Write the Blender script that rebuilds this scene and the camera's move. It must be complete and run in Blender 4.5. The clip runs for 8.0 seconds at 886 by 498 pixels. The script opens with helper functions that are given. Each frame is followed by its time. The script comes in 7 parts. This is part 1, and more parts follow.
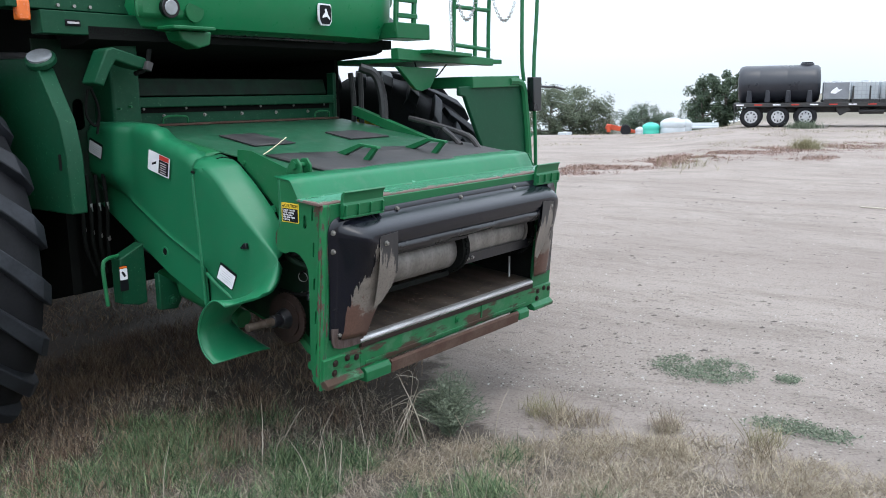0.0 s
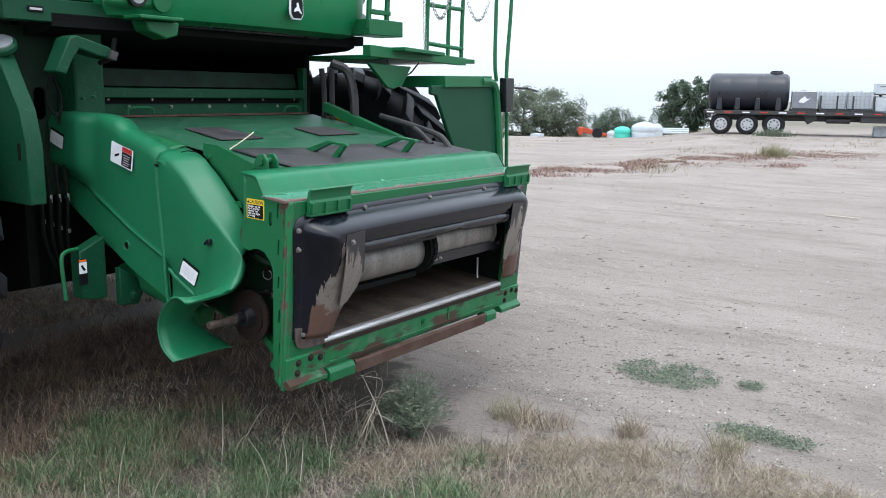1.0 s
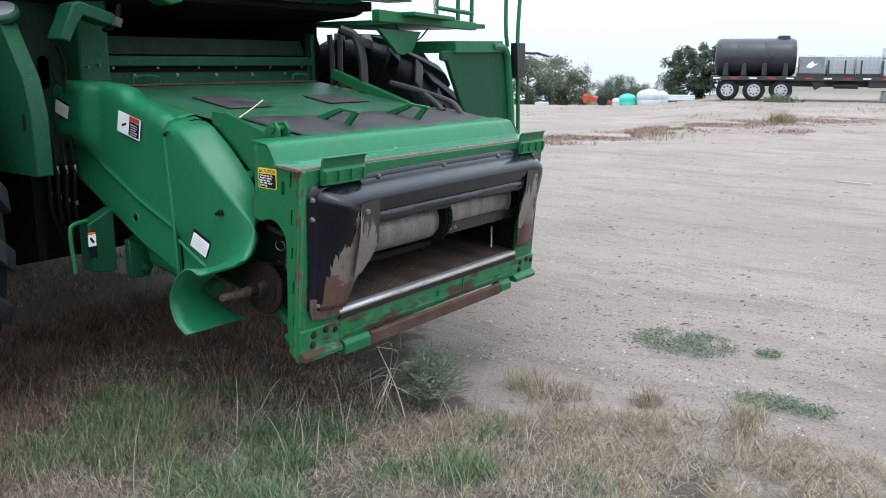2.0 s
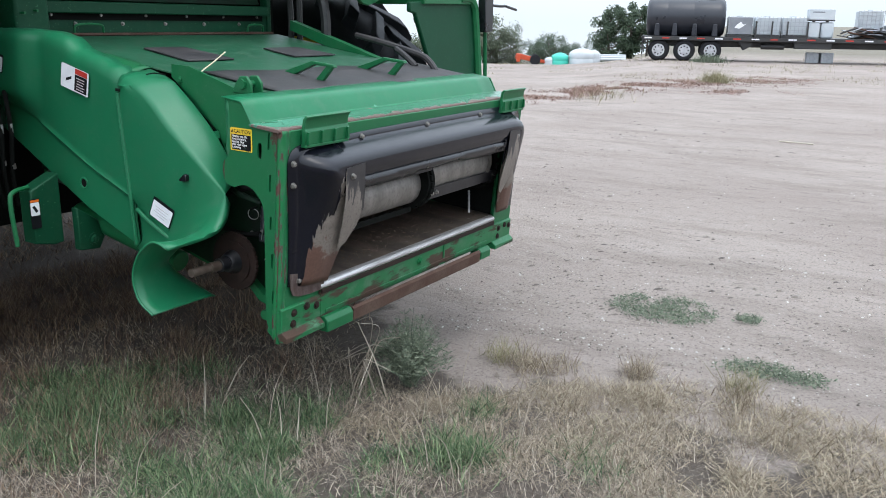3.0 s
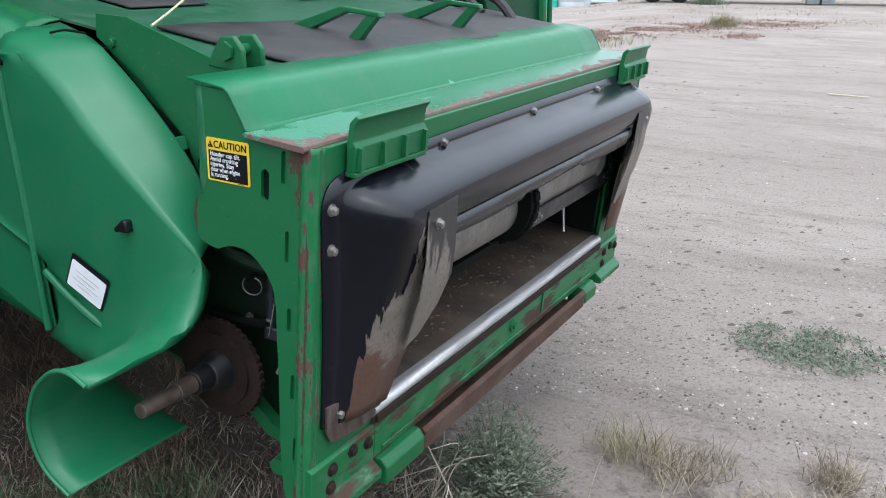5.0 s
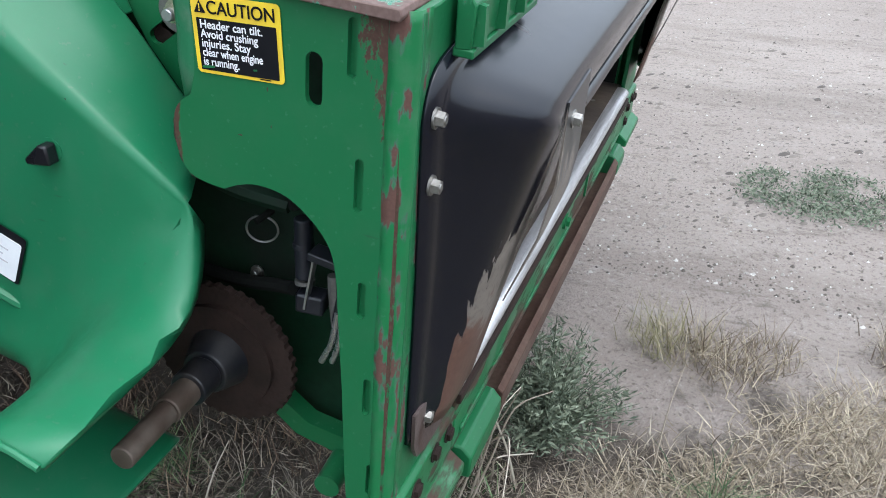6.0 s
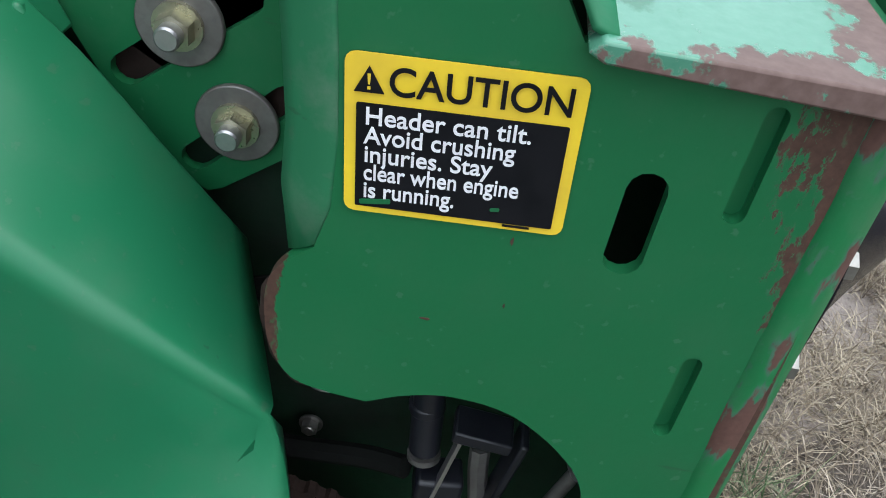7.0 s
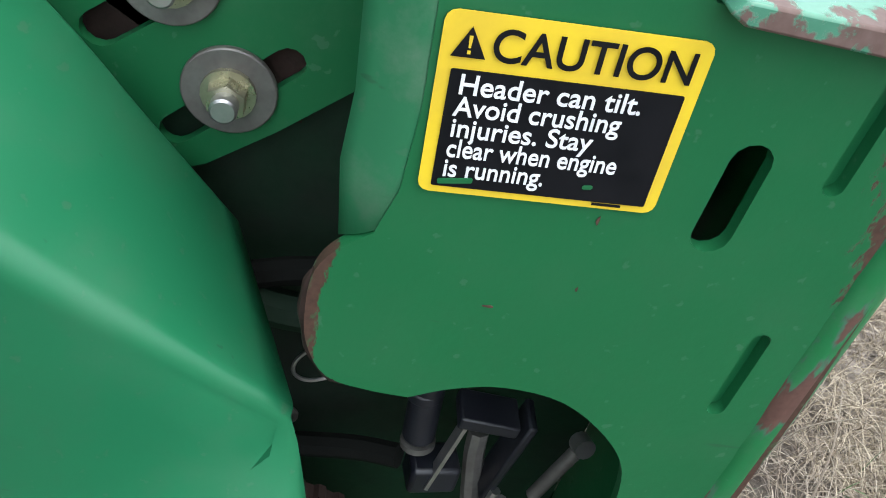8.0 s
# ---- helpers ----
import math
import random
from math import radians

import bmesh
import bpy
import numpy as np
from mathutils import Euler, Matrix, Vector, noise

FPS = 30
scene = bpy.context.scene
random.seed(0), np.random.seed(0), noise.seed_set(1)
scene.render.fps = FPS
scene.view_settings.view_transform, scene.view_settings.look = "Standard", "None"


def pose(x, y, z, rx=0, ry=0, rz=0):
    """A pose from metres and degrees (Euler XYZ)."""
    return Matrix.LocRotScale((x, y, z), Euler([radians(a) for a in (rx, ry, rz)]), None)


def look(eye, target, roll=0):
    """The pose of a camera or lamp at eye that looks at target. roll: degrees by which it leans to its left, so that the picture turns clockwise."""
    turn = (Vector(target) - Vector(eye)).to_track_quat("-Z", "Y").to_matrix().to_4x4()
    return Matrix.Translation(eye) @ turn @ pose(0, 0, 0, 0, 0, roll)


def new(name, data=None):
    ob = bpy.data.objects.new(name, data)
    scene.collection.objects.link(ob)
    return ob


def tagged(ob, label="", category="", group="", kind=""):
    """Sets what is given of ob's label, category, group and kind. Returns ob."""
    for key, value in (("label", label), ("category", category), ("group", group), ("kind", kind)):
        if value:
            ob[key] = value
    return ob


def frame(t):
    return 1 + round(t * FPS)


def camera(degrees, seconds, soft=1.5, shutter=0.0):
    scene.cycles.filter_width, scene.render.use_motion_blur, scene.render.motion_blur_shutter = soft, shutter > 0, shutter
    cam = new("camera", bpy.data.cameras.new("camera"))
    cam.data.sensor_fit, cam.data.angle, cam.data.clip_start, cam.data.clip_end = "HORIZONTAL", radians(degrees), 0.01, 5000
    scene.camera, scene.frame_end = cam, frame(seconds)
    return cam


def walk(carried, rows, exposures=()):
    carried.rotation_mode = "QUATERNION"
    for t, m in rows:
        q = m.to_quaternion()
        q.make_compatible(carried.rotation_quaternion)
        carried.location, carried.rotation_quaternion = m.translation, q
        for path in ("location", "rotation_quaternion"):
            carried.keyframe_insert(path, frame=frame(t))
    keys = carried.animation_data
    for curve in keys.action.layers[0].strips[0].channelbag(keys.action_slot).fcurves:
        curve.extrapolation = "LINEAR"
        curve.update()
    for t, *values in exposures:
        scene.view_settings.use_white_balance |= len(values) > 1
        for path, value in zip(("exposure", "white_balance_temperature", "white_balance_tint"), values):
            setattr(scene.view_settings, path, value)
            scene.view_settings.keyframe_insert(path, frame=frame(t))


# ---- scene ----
cam = camera(54.8, 8.0, soft=0.95)
PATH = [
    (0, (-2.439, -2.495, 1.753), (-0.884, -1.288, 1.397), -0.9),
    (0.5, (-2.427, -2.505, 1.742), (-0.795, -1.41, 1.37), 1.5),
    (1, (-2.399, -2.48, 1.754), (-0.803, -1.329, 1.395), 0.7),
    (1.5, (-2.381, -2.458, 1.747), (-0.795, -1.302, 1.361), -0.0),
    (1.7, (-2.374, -2.453, 1.739), (-0.802, -1.289, 1.319), -0.2),
    (2.8, (-2.318, -2.081, 1.717), (-0.682, -1.029, 1.251), 1.0),
    (3, (-2.268, -2.021, 1.699), (-0.615, -1.022, 1.182), 0.8),
    (3.5, (-1.96, -1.836, 1.664), (-0.317, -0.855, 1.083), -2.3),
    (4, (-1.699, -1.57, 1.636), (-0.083, -0.571, 1.011), -1.2),
    (4.2, (-1.623, -1.426, 1.643), (0.027, -0.462, 1.054), -0.2),
    (5.3, (-1.009, -0.744, 1.601), (0.642, 0.151, 0.912), 0.9),
    (5.5, (-0.929, -0.62, 1.558), (0.732, 0.185, 0.787), 0.4),
    (6, (-0.753, -0.31, 1.522), (0.87, 0.309, 0.53), 0.0),
    (6.5, (-0.475, -0.073, 1.506), (1.123, 0.543, 0.474), 0.4),
    (7, (-0.344, 0.181, 1.475), (1.225, 0.29, 0.239), 3.7),
    (7.5, (-0.307, 0.271, 1.45), (1.197, 0.104, 0.142), 8.9),
    (8, (-0.309, 0.279, 1.448), (1.216, 0.067, 0.172), 9.4),
]
walk(cam, [(t, look(eye, target, roll)) for t, eye, target, roll in PATH],
     exposures=[(0, 0.14, 6250, 10), (4.2, 0.17, 6250, 10), (5.5, 0.32, 6200, 10), (6.5, 0.50, 6150, 10), (7.0, 0.22, 6300, 10), (7.5, 0.38, 6500, 10), (8, 0.60, 6500, 10)])

# ---- world and light: a bright overcast day ----
world = bpy.data.worlds.new("world")
scene.world = world
world.use_nodes = True
wn, wl = world.node_tree.nodes, world.node_tree.links
wn.clear()
sky = wn.new("ShaderNodeTexSky")
sky.sky_type, sky.sun_disc = "NISHITA", False
sky.sun_elevation, sky.sun_rotation = radians(69), radians(218)
sky.air_density, sky.dust_density = 1.0, 4.0
clear = wn.new("ShaderNodeBackground")
clear.inputs["Strength"].default_value = 0.05
cloud = wn.new("ShaderNodeBackground")
geo, sep = wn.new("ShaderNodeTexCoord"), wn.new("ShaderNodeSeparateXYZ")
cn = wn.new("ShaderNodeTexNoise")
cn.inputs["Scale"].default_value, cn.inputs["Detail"].default_value = 2.2, 5.0
cr = wn.new("ShaderNodeValToRGB")
cr.color_ramp.elements[0].position, cr.color_ramp.elements[0].color = 0.3, (0.79, 0.89, 1.0, 1)
cr.color_ramp.elements[1].position, cr.color_ramp.elements[1].color = 0.7, (0.90, 0.96, 1.0, 1)
# a cloud layer is about three times as bright overhead as at the horizon
lift = wn.new("ShaderNodeMapRange")
lift.inputs[1].default_value, lift.inputs[2].default_value = 0.0, 1.0
lift.inputs[3].default_value, lift.inputs[4].default_value = 0.95, 2.7
wadd, wout = wn.new("ShaderNodeAddShader"), wn.new("ShaderNodeOutputWorld")
wl.new(sky.outputs[0], clear.inputs[0])
wl.new(geo.outputs["Generated"], cn.inputs["Vector"])
wl.new(geo.outputs["Generated"], sep.inputs[0])
wl.new(sep.outputs[2], lift.inputs[0])
wl.new(lift.outputs[0], cloud.inputs["Strength"])
wl.new(cn.outputs["Fac"], cr.inputs[0])
wl.new(cr.outputs[0], cloud.inputs[0])
wl.new(clear.outputs[0], wadd.inputs[0])
wl.new(cloud.outputs[0], wadd.inputs[1])
wl.new(wadd.outputs[0], wout.inputs[0])
sun = new("sun", bpy.data.lights.new("sun", "SUN"))
sun.data.energy, sun.data.angle, sun.data.color = 0.6, radians(30), (1.0, 0.98, 0.95)
sun.matrix_world = look((0, 0, 30), (7.0, 9.0, 0))

# ---- materials ----
def nodes_of(name):
    m = bpy.data.materials.new(name)
    m.use_nodes = True
    nt = m.node_tree
    return m, nt, nt.nodes["Principled BSDF"]


def noise_node(nt, scale, detail=4.0, rough=0.55, coord="Object", stretch=None, turn=0.0):
    tc, no = nt.nodes.new("ShaderNodeTexCoord"), nt.nodes.new("ShaderNodeTexNoise")
    no.inputs["Scale"].default_value, no.inputs["Detail"].default_value, no.inputs["Roughness"].default_value = scale, detail, rough
    if stretch:
        mp = nt.nodes.new("ShaderNodeMapping")
        mp.inputs["Scale"].default_value = stretch
        mp.inputs["Rotation"].default_value = (0, 0, radians(turn))
        nt.links.new(tc.outputs[coord], mp.inputs["Vector"])
        nt.links.new(mp.outputs[0], no.inputs["Vector"])
    else:
        nt.links.new(tc.outputs[coord], no.inputs["Vector"])
    return no.outputs["Fac"]


def ramp(nt, fac, stops):
    r = nt.nodes.new("ShaderNodeValToRGB")
    e = r.color_ramp.elements
    while len(e) < len(stops):
        e.new(0.5)
    for k, (p, c) in zip(e, stops):
        k.position, k.color = p, (*c, 1) if len(c) == 3 else (c[0], c[0], c[0], 1)
    nt.links.new(fac, r.inputs[0])
    return r.outputs[0]


def mixc(nt, fac, a, b):
    m = nt.nodes.new("ShaderNodeMix")
    m.data_type = "RGBA"
    for sock, v in ((m.inputs[0], fac), (m.inputs[6], a), (m.inputs[7], b)):
        if isinstance(v, (int, float)):
            sock.default_value = v
        elif isinstance(v, tuple):
            sock.default_value = (*v, 1)
        else:
            nt.links.new(v, sock)
    return m.outputs[2]


def bump(nt, bsdf, height, strength, distance=0.01):
    b = nt.nodes.new("ShaderNodeBump")
    b.inputs["Strength"].default_value, b.inputs["Distance"].default_value = strength, distance
    nt.links.new(height, b.inputs["Height"])
    nt.links.new(b.outputs[0], bsdf.inputs["Normal"])


def surface(name, base, other, rough=0.6, metal=0.0, scale=6.0, fine=90.0, fine_amount=0.25, bumps=0.15, spread=0.12, stretch=None, gloss=0.5):
    """A worn plain surface: two tones in large soft areas, a fine grain over them, uneven gloss."""
    m, nt, b = nodes_of(name)
    big = noise_node(nt, scale, 5, stretch=stretch)
    small = noise_node(nt, fine, 3)
    col = mixc(nt, ramp(nt, big, ((0.35, (0.0,)), (0.68, (1.0,)))), base, other)
    dark = tuple(0.55 * c for c in base)
    col = mixc(nt, ramp(nt, small, ((0.45, (0.0,)), (0.75, (fine_amount,)))), col, dark)
    nt.links.new(col, b.inputs["Base Color"])
    nt.links.new(ramp(nt, big, ((0.3, (max(rough - spread, 0.02),)), (0.7, (min(rough + spread, 1.0),)))), b.inputs["Roughness"])
    b.inputs["Metallic"].default_value = metal
    b.inputs["Specular IOR Level"].default_value = gloss
    if bumps:
        bump(nt, b, small, bumps, 0.002)
    return m


def painted(name, base, chips=0.0, dust=0.25, rough=0.36, chip_scale=14.0, primer=(0.16, 0.42, 0.30), rust=(0.11, 0.055, 0.038), stretch=None, gloss=0.28):
    """Enamel paint with a film of dust, and with chips down to primer and rust."""
    m, nt, b = nodes_of(name)
    big, mid, small = noise_node(nt, 2.3, 5), noise_node(nt, 15, 8, 0.7), noise_node(nt, 240, 2)
    speck, scratch = noise_node(nt, 95, 3, 0.5), noise_node(nt, 14, 3, 0.6, stretch=(6, 1, 7))
    col = mixc(nt, ramp(nt, big, ((0.32, (0.0,)), (0.72, (1.0,)))), base, tuple(0.86 * c for c in base))
    col = mixc(nt, ramp(nt, mid, ((0.48, (0.0,)), (0.85, (dust,)))), col, (0.17, 0.22, 0.17))
    col = mixc(nt, ramp(nt, speck, ((0.665, (0.0,)), (0.70, (0.6,)))), col, (0.05, 0.15, 0.08))
    col = mixc(nt, ramp(nt, scratch, ((0.71, (0.0,)), (0.75, (0.4,)))), col, (0.03, 0.06, 0.035))
    rgh = ramp(nt, mid, ((0.3, (rough - 0.06,)), (0.75, (rough + 0.14,))))
    if chips > 0:
        c1 = noise_node(nt, chip_scale, 7, 0.62, stretch=stretch)
        edge = 0.72 - 0.32 * chips
        col = mixc(nt, ramp(nt, c1, ((edge, (0.0,)), (edge + 0.025, (1.0,)))), col, primer)
        col = mixc(nt, ramp(nt, c1, ((edge + 0.03, (0.0,)), (edge + 0.05, (1.0,)))), col, mixc(nt, small, rust, tuple(1.7 * c for c in rust)))
        rgh = mixc(nt, ramp(nt, c1, ((edge, (0.0,)), (edge + 0.03, (1.0,)))), rgh, (0.75, 0.75, 0.75))
        bump(nt, b, c1, 0.12, 0.004)
    else:
        bump(nt, b, mid, 0.03, 0.004)
    nt.links.new(col, b.inputs["Base Color"])
    nt.links.new(rgh, b.inputs["Roughness"])
    b.inputs["Specular IOR Level"].default_value = gloss
    return m


GREEN = (0.011, 0.120, 0.043)
M = {
    "green": painted("green_enamel", GREEN, dust=0.12),
    "green_worn": painted("green_enamel_worn", GREEN, chips=0.10, dust=0.08, chip_scale=24.0, primer=(0.03, 0.16, 0.08), rust=(0.10, 0.05, 0.035)),
    "green_scuffed": painted("green_enamel_scuffed", (0.012, 0.13, 0.045), chips=0.60, dust=0.6, chip_scale=8.0, primer=(0.040, 0.065, 0.035), rust=(0.042, 0.025, 0.017), stretch=(0.35, 1, 1.4)),
    "cover": painted("green_moulded_plastic", (0.014, 0.152, 0.066), dust=0.12, rough=0.34, gloss=0.38),
    "rust": surface("rusted_steel", (0.060, 0.024, 0.014), (0.110, 0.070, 0.052), 0.85, 0.2, 12, 120, 0.5, 0.5),
    # Dark rust; on the sprocket its darkness includes the shade inside the arch.
    "rust_dark": surface("dark_rust_and_shade", (0.017, 0.010, 0.008), (0.034, 0.020, 0.016), 0.8, 0.1, 14, 120, 0.5, 0.5, gloss=0.25),
    "black": surface("black_moulded_plastic", (0.0045, 0.0045, 0.0065), (0.011, 0.011, 0.014), 0.29, 0, 5, 200, 0.2, 0.03, 0.08),
    # One black for black parts and for shade put into recesses as colour.
    "dark": surface("black_and_recess_shade", (0.006, 0.0065, 0.006), (0.010, 0.011, 0.010), 0.9, 0, 5, 60, 0.3, 0.1, gloss=0.08),
    "rubber": surface("tyre_rubber", (0.007, 0.007, 0.009), (0.018, 0.018, 0.021), 0.75, 0, 4, 70, 0.4, 0.3, gloss=0.3),
    "lug": surface("worn_tyre_lug", (0.010, 0.011, 0.014), (0.030, 0.033, 0.040), 0.62, 0, 6, 70, 0.4, 0.3, gloss=0.3),
    "mat": surface("grey_rubber_mat", (0.018, 0.017, 0.019), (0.052, 0.047, 0.047), 0.65, 0, 7, 60, 0.3, 0.2),
    # Green darkened almost to black for surfaces that lie in deep shade.
    "green_deep_shade": surface("green_paint_deep_shade", (0.005, 0.028, 0.013), (0.011, 0.016, 0.012), 0.6, 0, 9, 90, 0.5, 0.2, gloss=0.2),
    # Copy of the green enamel with the machine's own shade put into its colour.
    "green_shaded": painted("green_enamel_baked_light", (0.0042, 0.052, 0.023), dust=0.08, rough=0.5, gloss=0.2),
    "lip": surface("worn_lip_steel", (0.66, 0.65, 0.66), (0.20, 0.185, 0.175), 0.46, 0.7, 9, 120, 0.55, 0.2, 0.12, (0.3, 5, 5)),
    "steel": surface("bare_worn_steel", (0.55, 0.55, 0.56), (0.36, 0.34, 0.33), 0.36, 0.9, 9, 160, 0.35, 0.15, 0.14, (0.3, 1, 1)),
    "zinc": surface("zinc_plated_bolt", (0.36, 0.35, 0.33), (0.22, 0.21, 0.19), 0.42, 0.85, 60, 300, 0.3, 0.1),
    "drum": surface("dusty_grey_drum", (0.17, 0.155, 0.142), (0.30, 0.28, 0.26), 0.5, 0.5, 5, 60, 0.5, 0.2, 0.12, (3.0, 0.6, 0.6)),
    "floor": surface("brown_dusty_plate", (0.125, 0.094, 0.072), (0.048, 0.040, 0.035), 0.45, 0.2, 8, 70, 0.6, 0.35, 0.15, (1, 0.35, 1)),
    "white": surface("white_sticker", (0.78, 0.78, 0.80), (0.70, 0.70, 0.73), 0.5, 0, 20, 200, 0.05, 0.0),
    "yellow": surface("yellow_sticker", (0.80, 0.57, 0.03), (0.70, 0.48, 0.03), 0.45, 0, 30, 200, 0.1, 0.0),
    "ink": surface("black_ink", (0.004, 0.0045, 0.006), (0.007, 0.007, 0.009), 0.6, 0, 60, 300, 0.1, 0.0, gloss=0.15),
    "red": surface("red_ink", (0.45, 0.03, 0.02), (0.38, 0.03, 0.02), 0.5, 0, 30, 200, 0.1, 0.0),
    "grey_ink": surface("grey_ink", (0.45, 0.45, 0.47), (0.5, 0.42, 0.42), 0.5, 0, 30, 200, 0.1, 0.0),
    "lamp": surface("clear_lamp_lens", (0.40, 0.42, 0.44), (0.30, 0.31, 0.33), 0.15, 0.3, 20, 90, 0.2, 0.1),
    "orange": surface("amber_lens", (0.75, 0.16, 0.02), (0.6, 0.12, 0.02), 0.25, 0, 20, 100, 0.1, 0.0),
    "hose": surface("black_hose", (0.012, 0.012, 0.013), (0.03, 0.03, 0.03), 0.5, 0, 20, 200, 0.2, 0.1),
}


def coords(nt, coord="Object"):
    tc, sep = nt.nodes.new("ShaderNodeTexCoord"), nt.nodes.new("ShaderNodeSeparateXYZ")
    nt.links.new(tc.outputs[coord], sep.inputs[0])
    return sep.outputs


def calc(nt, op, *vals):
    n = nt.nodes.new("ShaderNodeMath")
    n.operation = op
    for sock, v in zip(n.inputs, vals):
        if isinstance(v, (int, float)):
            sock.default_value = v
        else:
            nt.links.new(v, sock)
    return n.outputs[0]


def along(nt, value, stops):
    """A height read off a broken line (place, height), places rising from 0 to 1."""
    return ramp(nt, value, [(p, (h,)) for p, h in stops])


def shelf_material():
    """Green paint with pale sky sheen coloured in near its end, rusting along both edges."""
    m, nt, b = nodes_of("green_enamel_painted_sheen")
    x, y, z = coords(nt)
    mottle, fine = noise_node(nt, 9, 8, 0.6, stretch=(0.8, 1.5, 1)), noise_node(nt, 150, 3)
    patch = noise_node(nt, 26, 7, 0.65, stretch=(0.7, 1, 1))
    base = mixc(nt, mottle, (0.012, 0.125, 0.055), (0.03, 0.165, 0.09))
    near = calc(nt, "SUBTRACT", 1.0, calc(nt, "MULTIPLY", x, 2.4))
    pale = calc(nt, "MULTIPLY_ADD", near, 0.16, mottle)
    col = mixc(nt, ramp(nt, pale, ((0.54, (0.0,)), (0.575, (1.0,)))), base, mixc(nt, fine, (0.045, 0.19, 0.115), (0.095, 0.27, 0.185)))
    edge = calc(nt, "MAXIMUM", calc(nt, "SUBTRACT", 0.050, y), calc(nt, "MAXIMUM", calc(nt, "SUBTRACT", y, 0.150), calc(nt, "SUBTRACT", 0.012, x)))
    rusty = calc(nt, "MULTIPLY_ADD", edge, 5.0, patch)
    rmask = ramp(nt, rusty, ((0.55, (0.0,)), (0.58, (1.0,))))
    col = mixc(nt, rmask, col, mixc(nt, fine, (0.070, 0.036, 0.028), (0.19, 0.125, 0.11)))
    nt.links.new(col, b.inputs["Base Color"])
    nt.links.new(ramp(nt, rmask, ((0.0, (0.27,)), (1.0, (0.7,)))), b.inputs["Roughness"])
    bump(nt, b, rmask, 0.15, 0.003)
    return m


def plate_material():
    """Side plate paint with a ragged strip of rust that follows the welded corner."""
    m = painted("green_enamel_side_plate", GREEN, chips=0.06, dust=0.06, chip_scale=26.0, primer=(0.03, 0.13, 0.06))
    nt = m.node_tree
    b = nt.nodes["Principled BSDF"]
    x, y, z = coords(nt)
    rag, fine = noise_node(nt, 42, 9, 0.78, stretch=(1, 1, 0.4)), noise_node(nt, 190, 3)
    left = noise_node(nt, 70, 5, 0.6, stretch=(1, 1, 0.5))
    middle = along(nt, z, ((0.0, 0.008), (0.5, 0.010), (0.63, 0.019), (0.70, 0.028), (0.765, 0.037)))
    half = along(nt, z, ((0.0, 0.006), (0.5, 0.008), (0.63, 0.013), (0.70, 0.017), (0.765, 0.026)))
    dist = calc(nt, "ABSOLUTE", calc(nt, "SUBTRACT", y, middle))
    level = calc(nt, "DIVIDE", dist, half)
    fill = calc(nt, "MULTIPLY_ADD", calc(nt, "SUBTRACT", rag, 0.5), 6.5, calc(nt, "SUBTRACT", 0.85, level))
    mask = ramp(nt, fill, ((0.10, (0.0,)), (0.16, (1.0,))))
    nose = calc(nt, "MULTIPLY_ADD", calc(nt, "SUBTRACT", rag, 0.5), 6.0, calc(nt, "MULTIPLY", calc(nt, "SUBTRACT", y, 0.2795), 220.0))
    mask = calc(nt, "MAXIMUM", mask, ramp(nt, nose, ((0.10, (0.0,)), (0.25, (1.0,)))))
    mask = calc(nt, "MULTIPLY", mask, ramp(nt, left, ((0.34, (0.15,)), (0.42, (1.0,)))))
    edge = ramp(nt, fill, ((0.0, (0.0,)), (0.08, (0.7,))))
    old = b.inputs["Base Color"].links[0].from_socket
    col = mixc(nt, edge, old, (0.05, 0.12, 0.065))
    col = mixc(nt, mask, col, mixc(nt, fine, (0.032, 0.017, 0.012), (0.100, 0.052, 0.037)))
    nt.links.new(col, b.inputs["Base Color"])
    oldr = b.inputs["Roughness"].links[0].from_socket
    nt.links.new(mixc(nt, mask, oldr, (0.75, 0.75, 0.75)), b.inputs["Roughness"])
    return m


M["shelf"] = shelf_material()
M["side_plate"] = plate_material()

# ---- mesh tools ----
def part(name, bm, material, parent=None, label="", bevel=0.0, smooth=35, solid=0.0, subsurf=0):
    """One mesh object from a bmesh, under its thing or part."""
    bmesh.ops.recalc_face_normals(bm, faces=bm.faces[:])
    me = bpy.data.meshes.new(name)
    bm.to_mesh(me)
    bm.free()
    me.materials.append(M[material] if isinstance(material, str) else material)
    if smooth:
        me.polygons.foreach_set("use_smooth", [True] * len(me.polygons))
        me.set_sharp_from_angle(angle=radians(smooth))
    ob = new(name, me)
    if solid:
        s = ob.modifiers.new("thickness", "SOLIDIFY")
        s.thickness, s.offset = solid, 0.0
    if subsurf:
        s = ob.modifiers.new("round", "SUBSURF")
        s.levels = s.render_levels = subsurf
    if bevel:
        b = ob.modifiers.new("edge", "BEVEL")
        b.width, b.segments, b.limit_method, b.angle_limit = bevel, 2, "ANGLE", radians(38)
    ob.parent = parent
    if label:
        ob["label"] = label
    return ob


def thing(name, m, label, category, group="", kind=""):
    e = new(name)
    e.empty_display_size = 0.1
    e.matrix_world = m
    return tagged(e, label, category, group, kind)


def B():
    return bmesh.new()


def box(bm, c, s, rot=(0, 0, 0)):
    m = pose(*c, *rot) @ Matrix.Diagonal((*s, 1))
    bmesh.ops.create_cube(bm, size=1.0, matrix=m)
    return bm


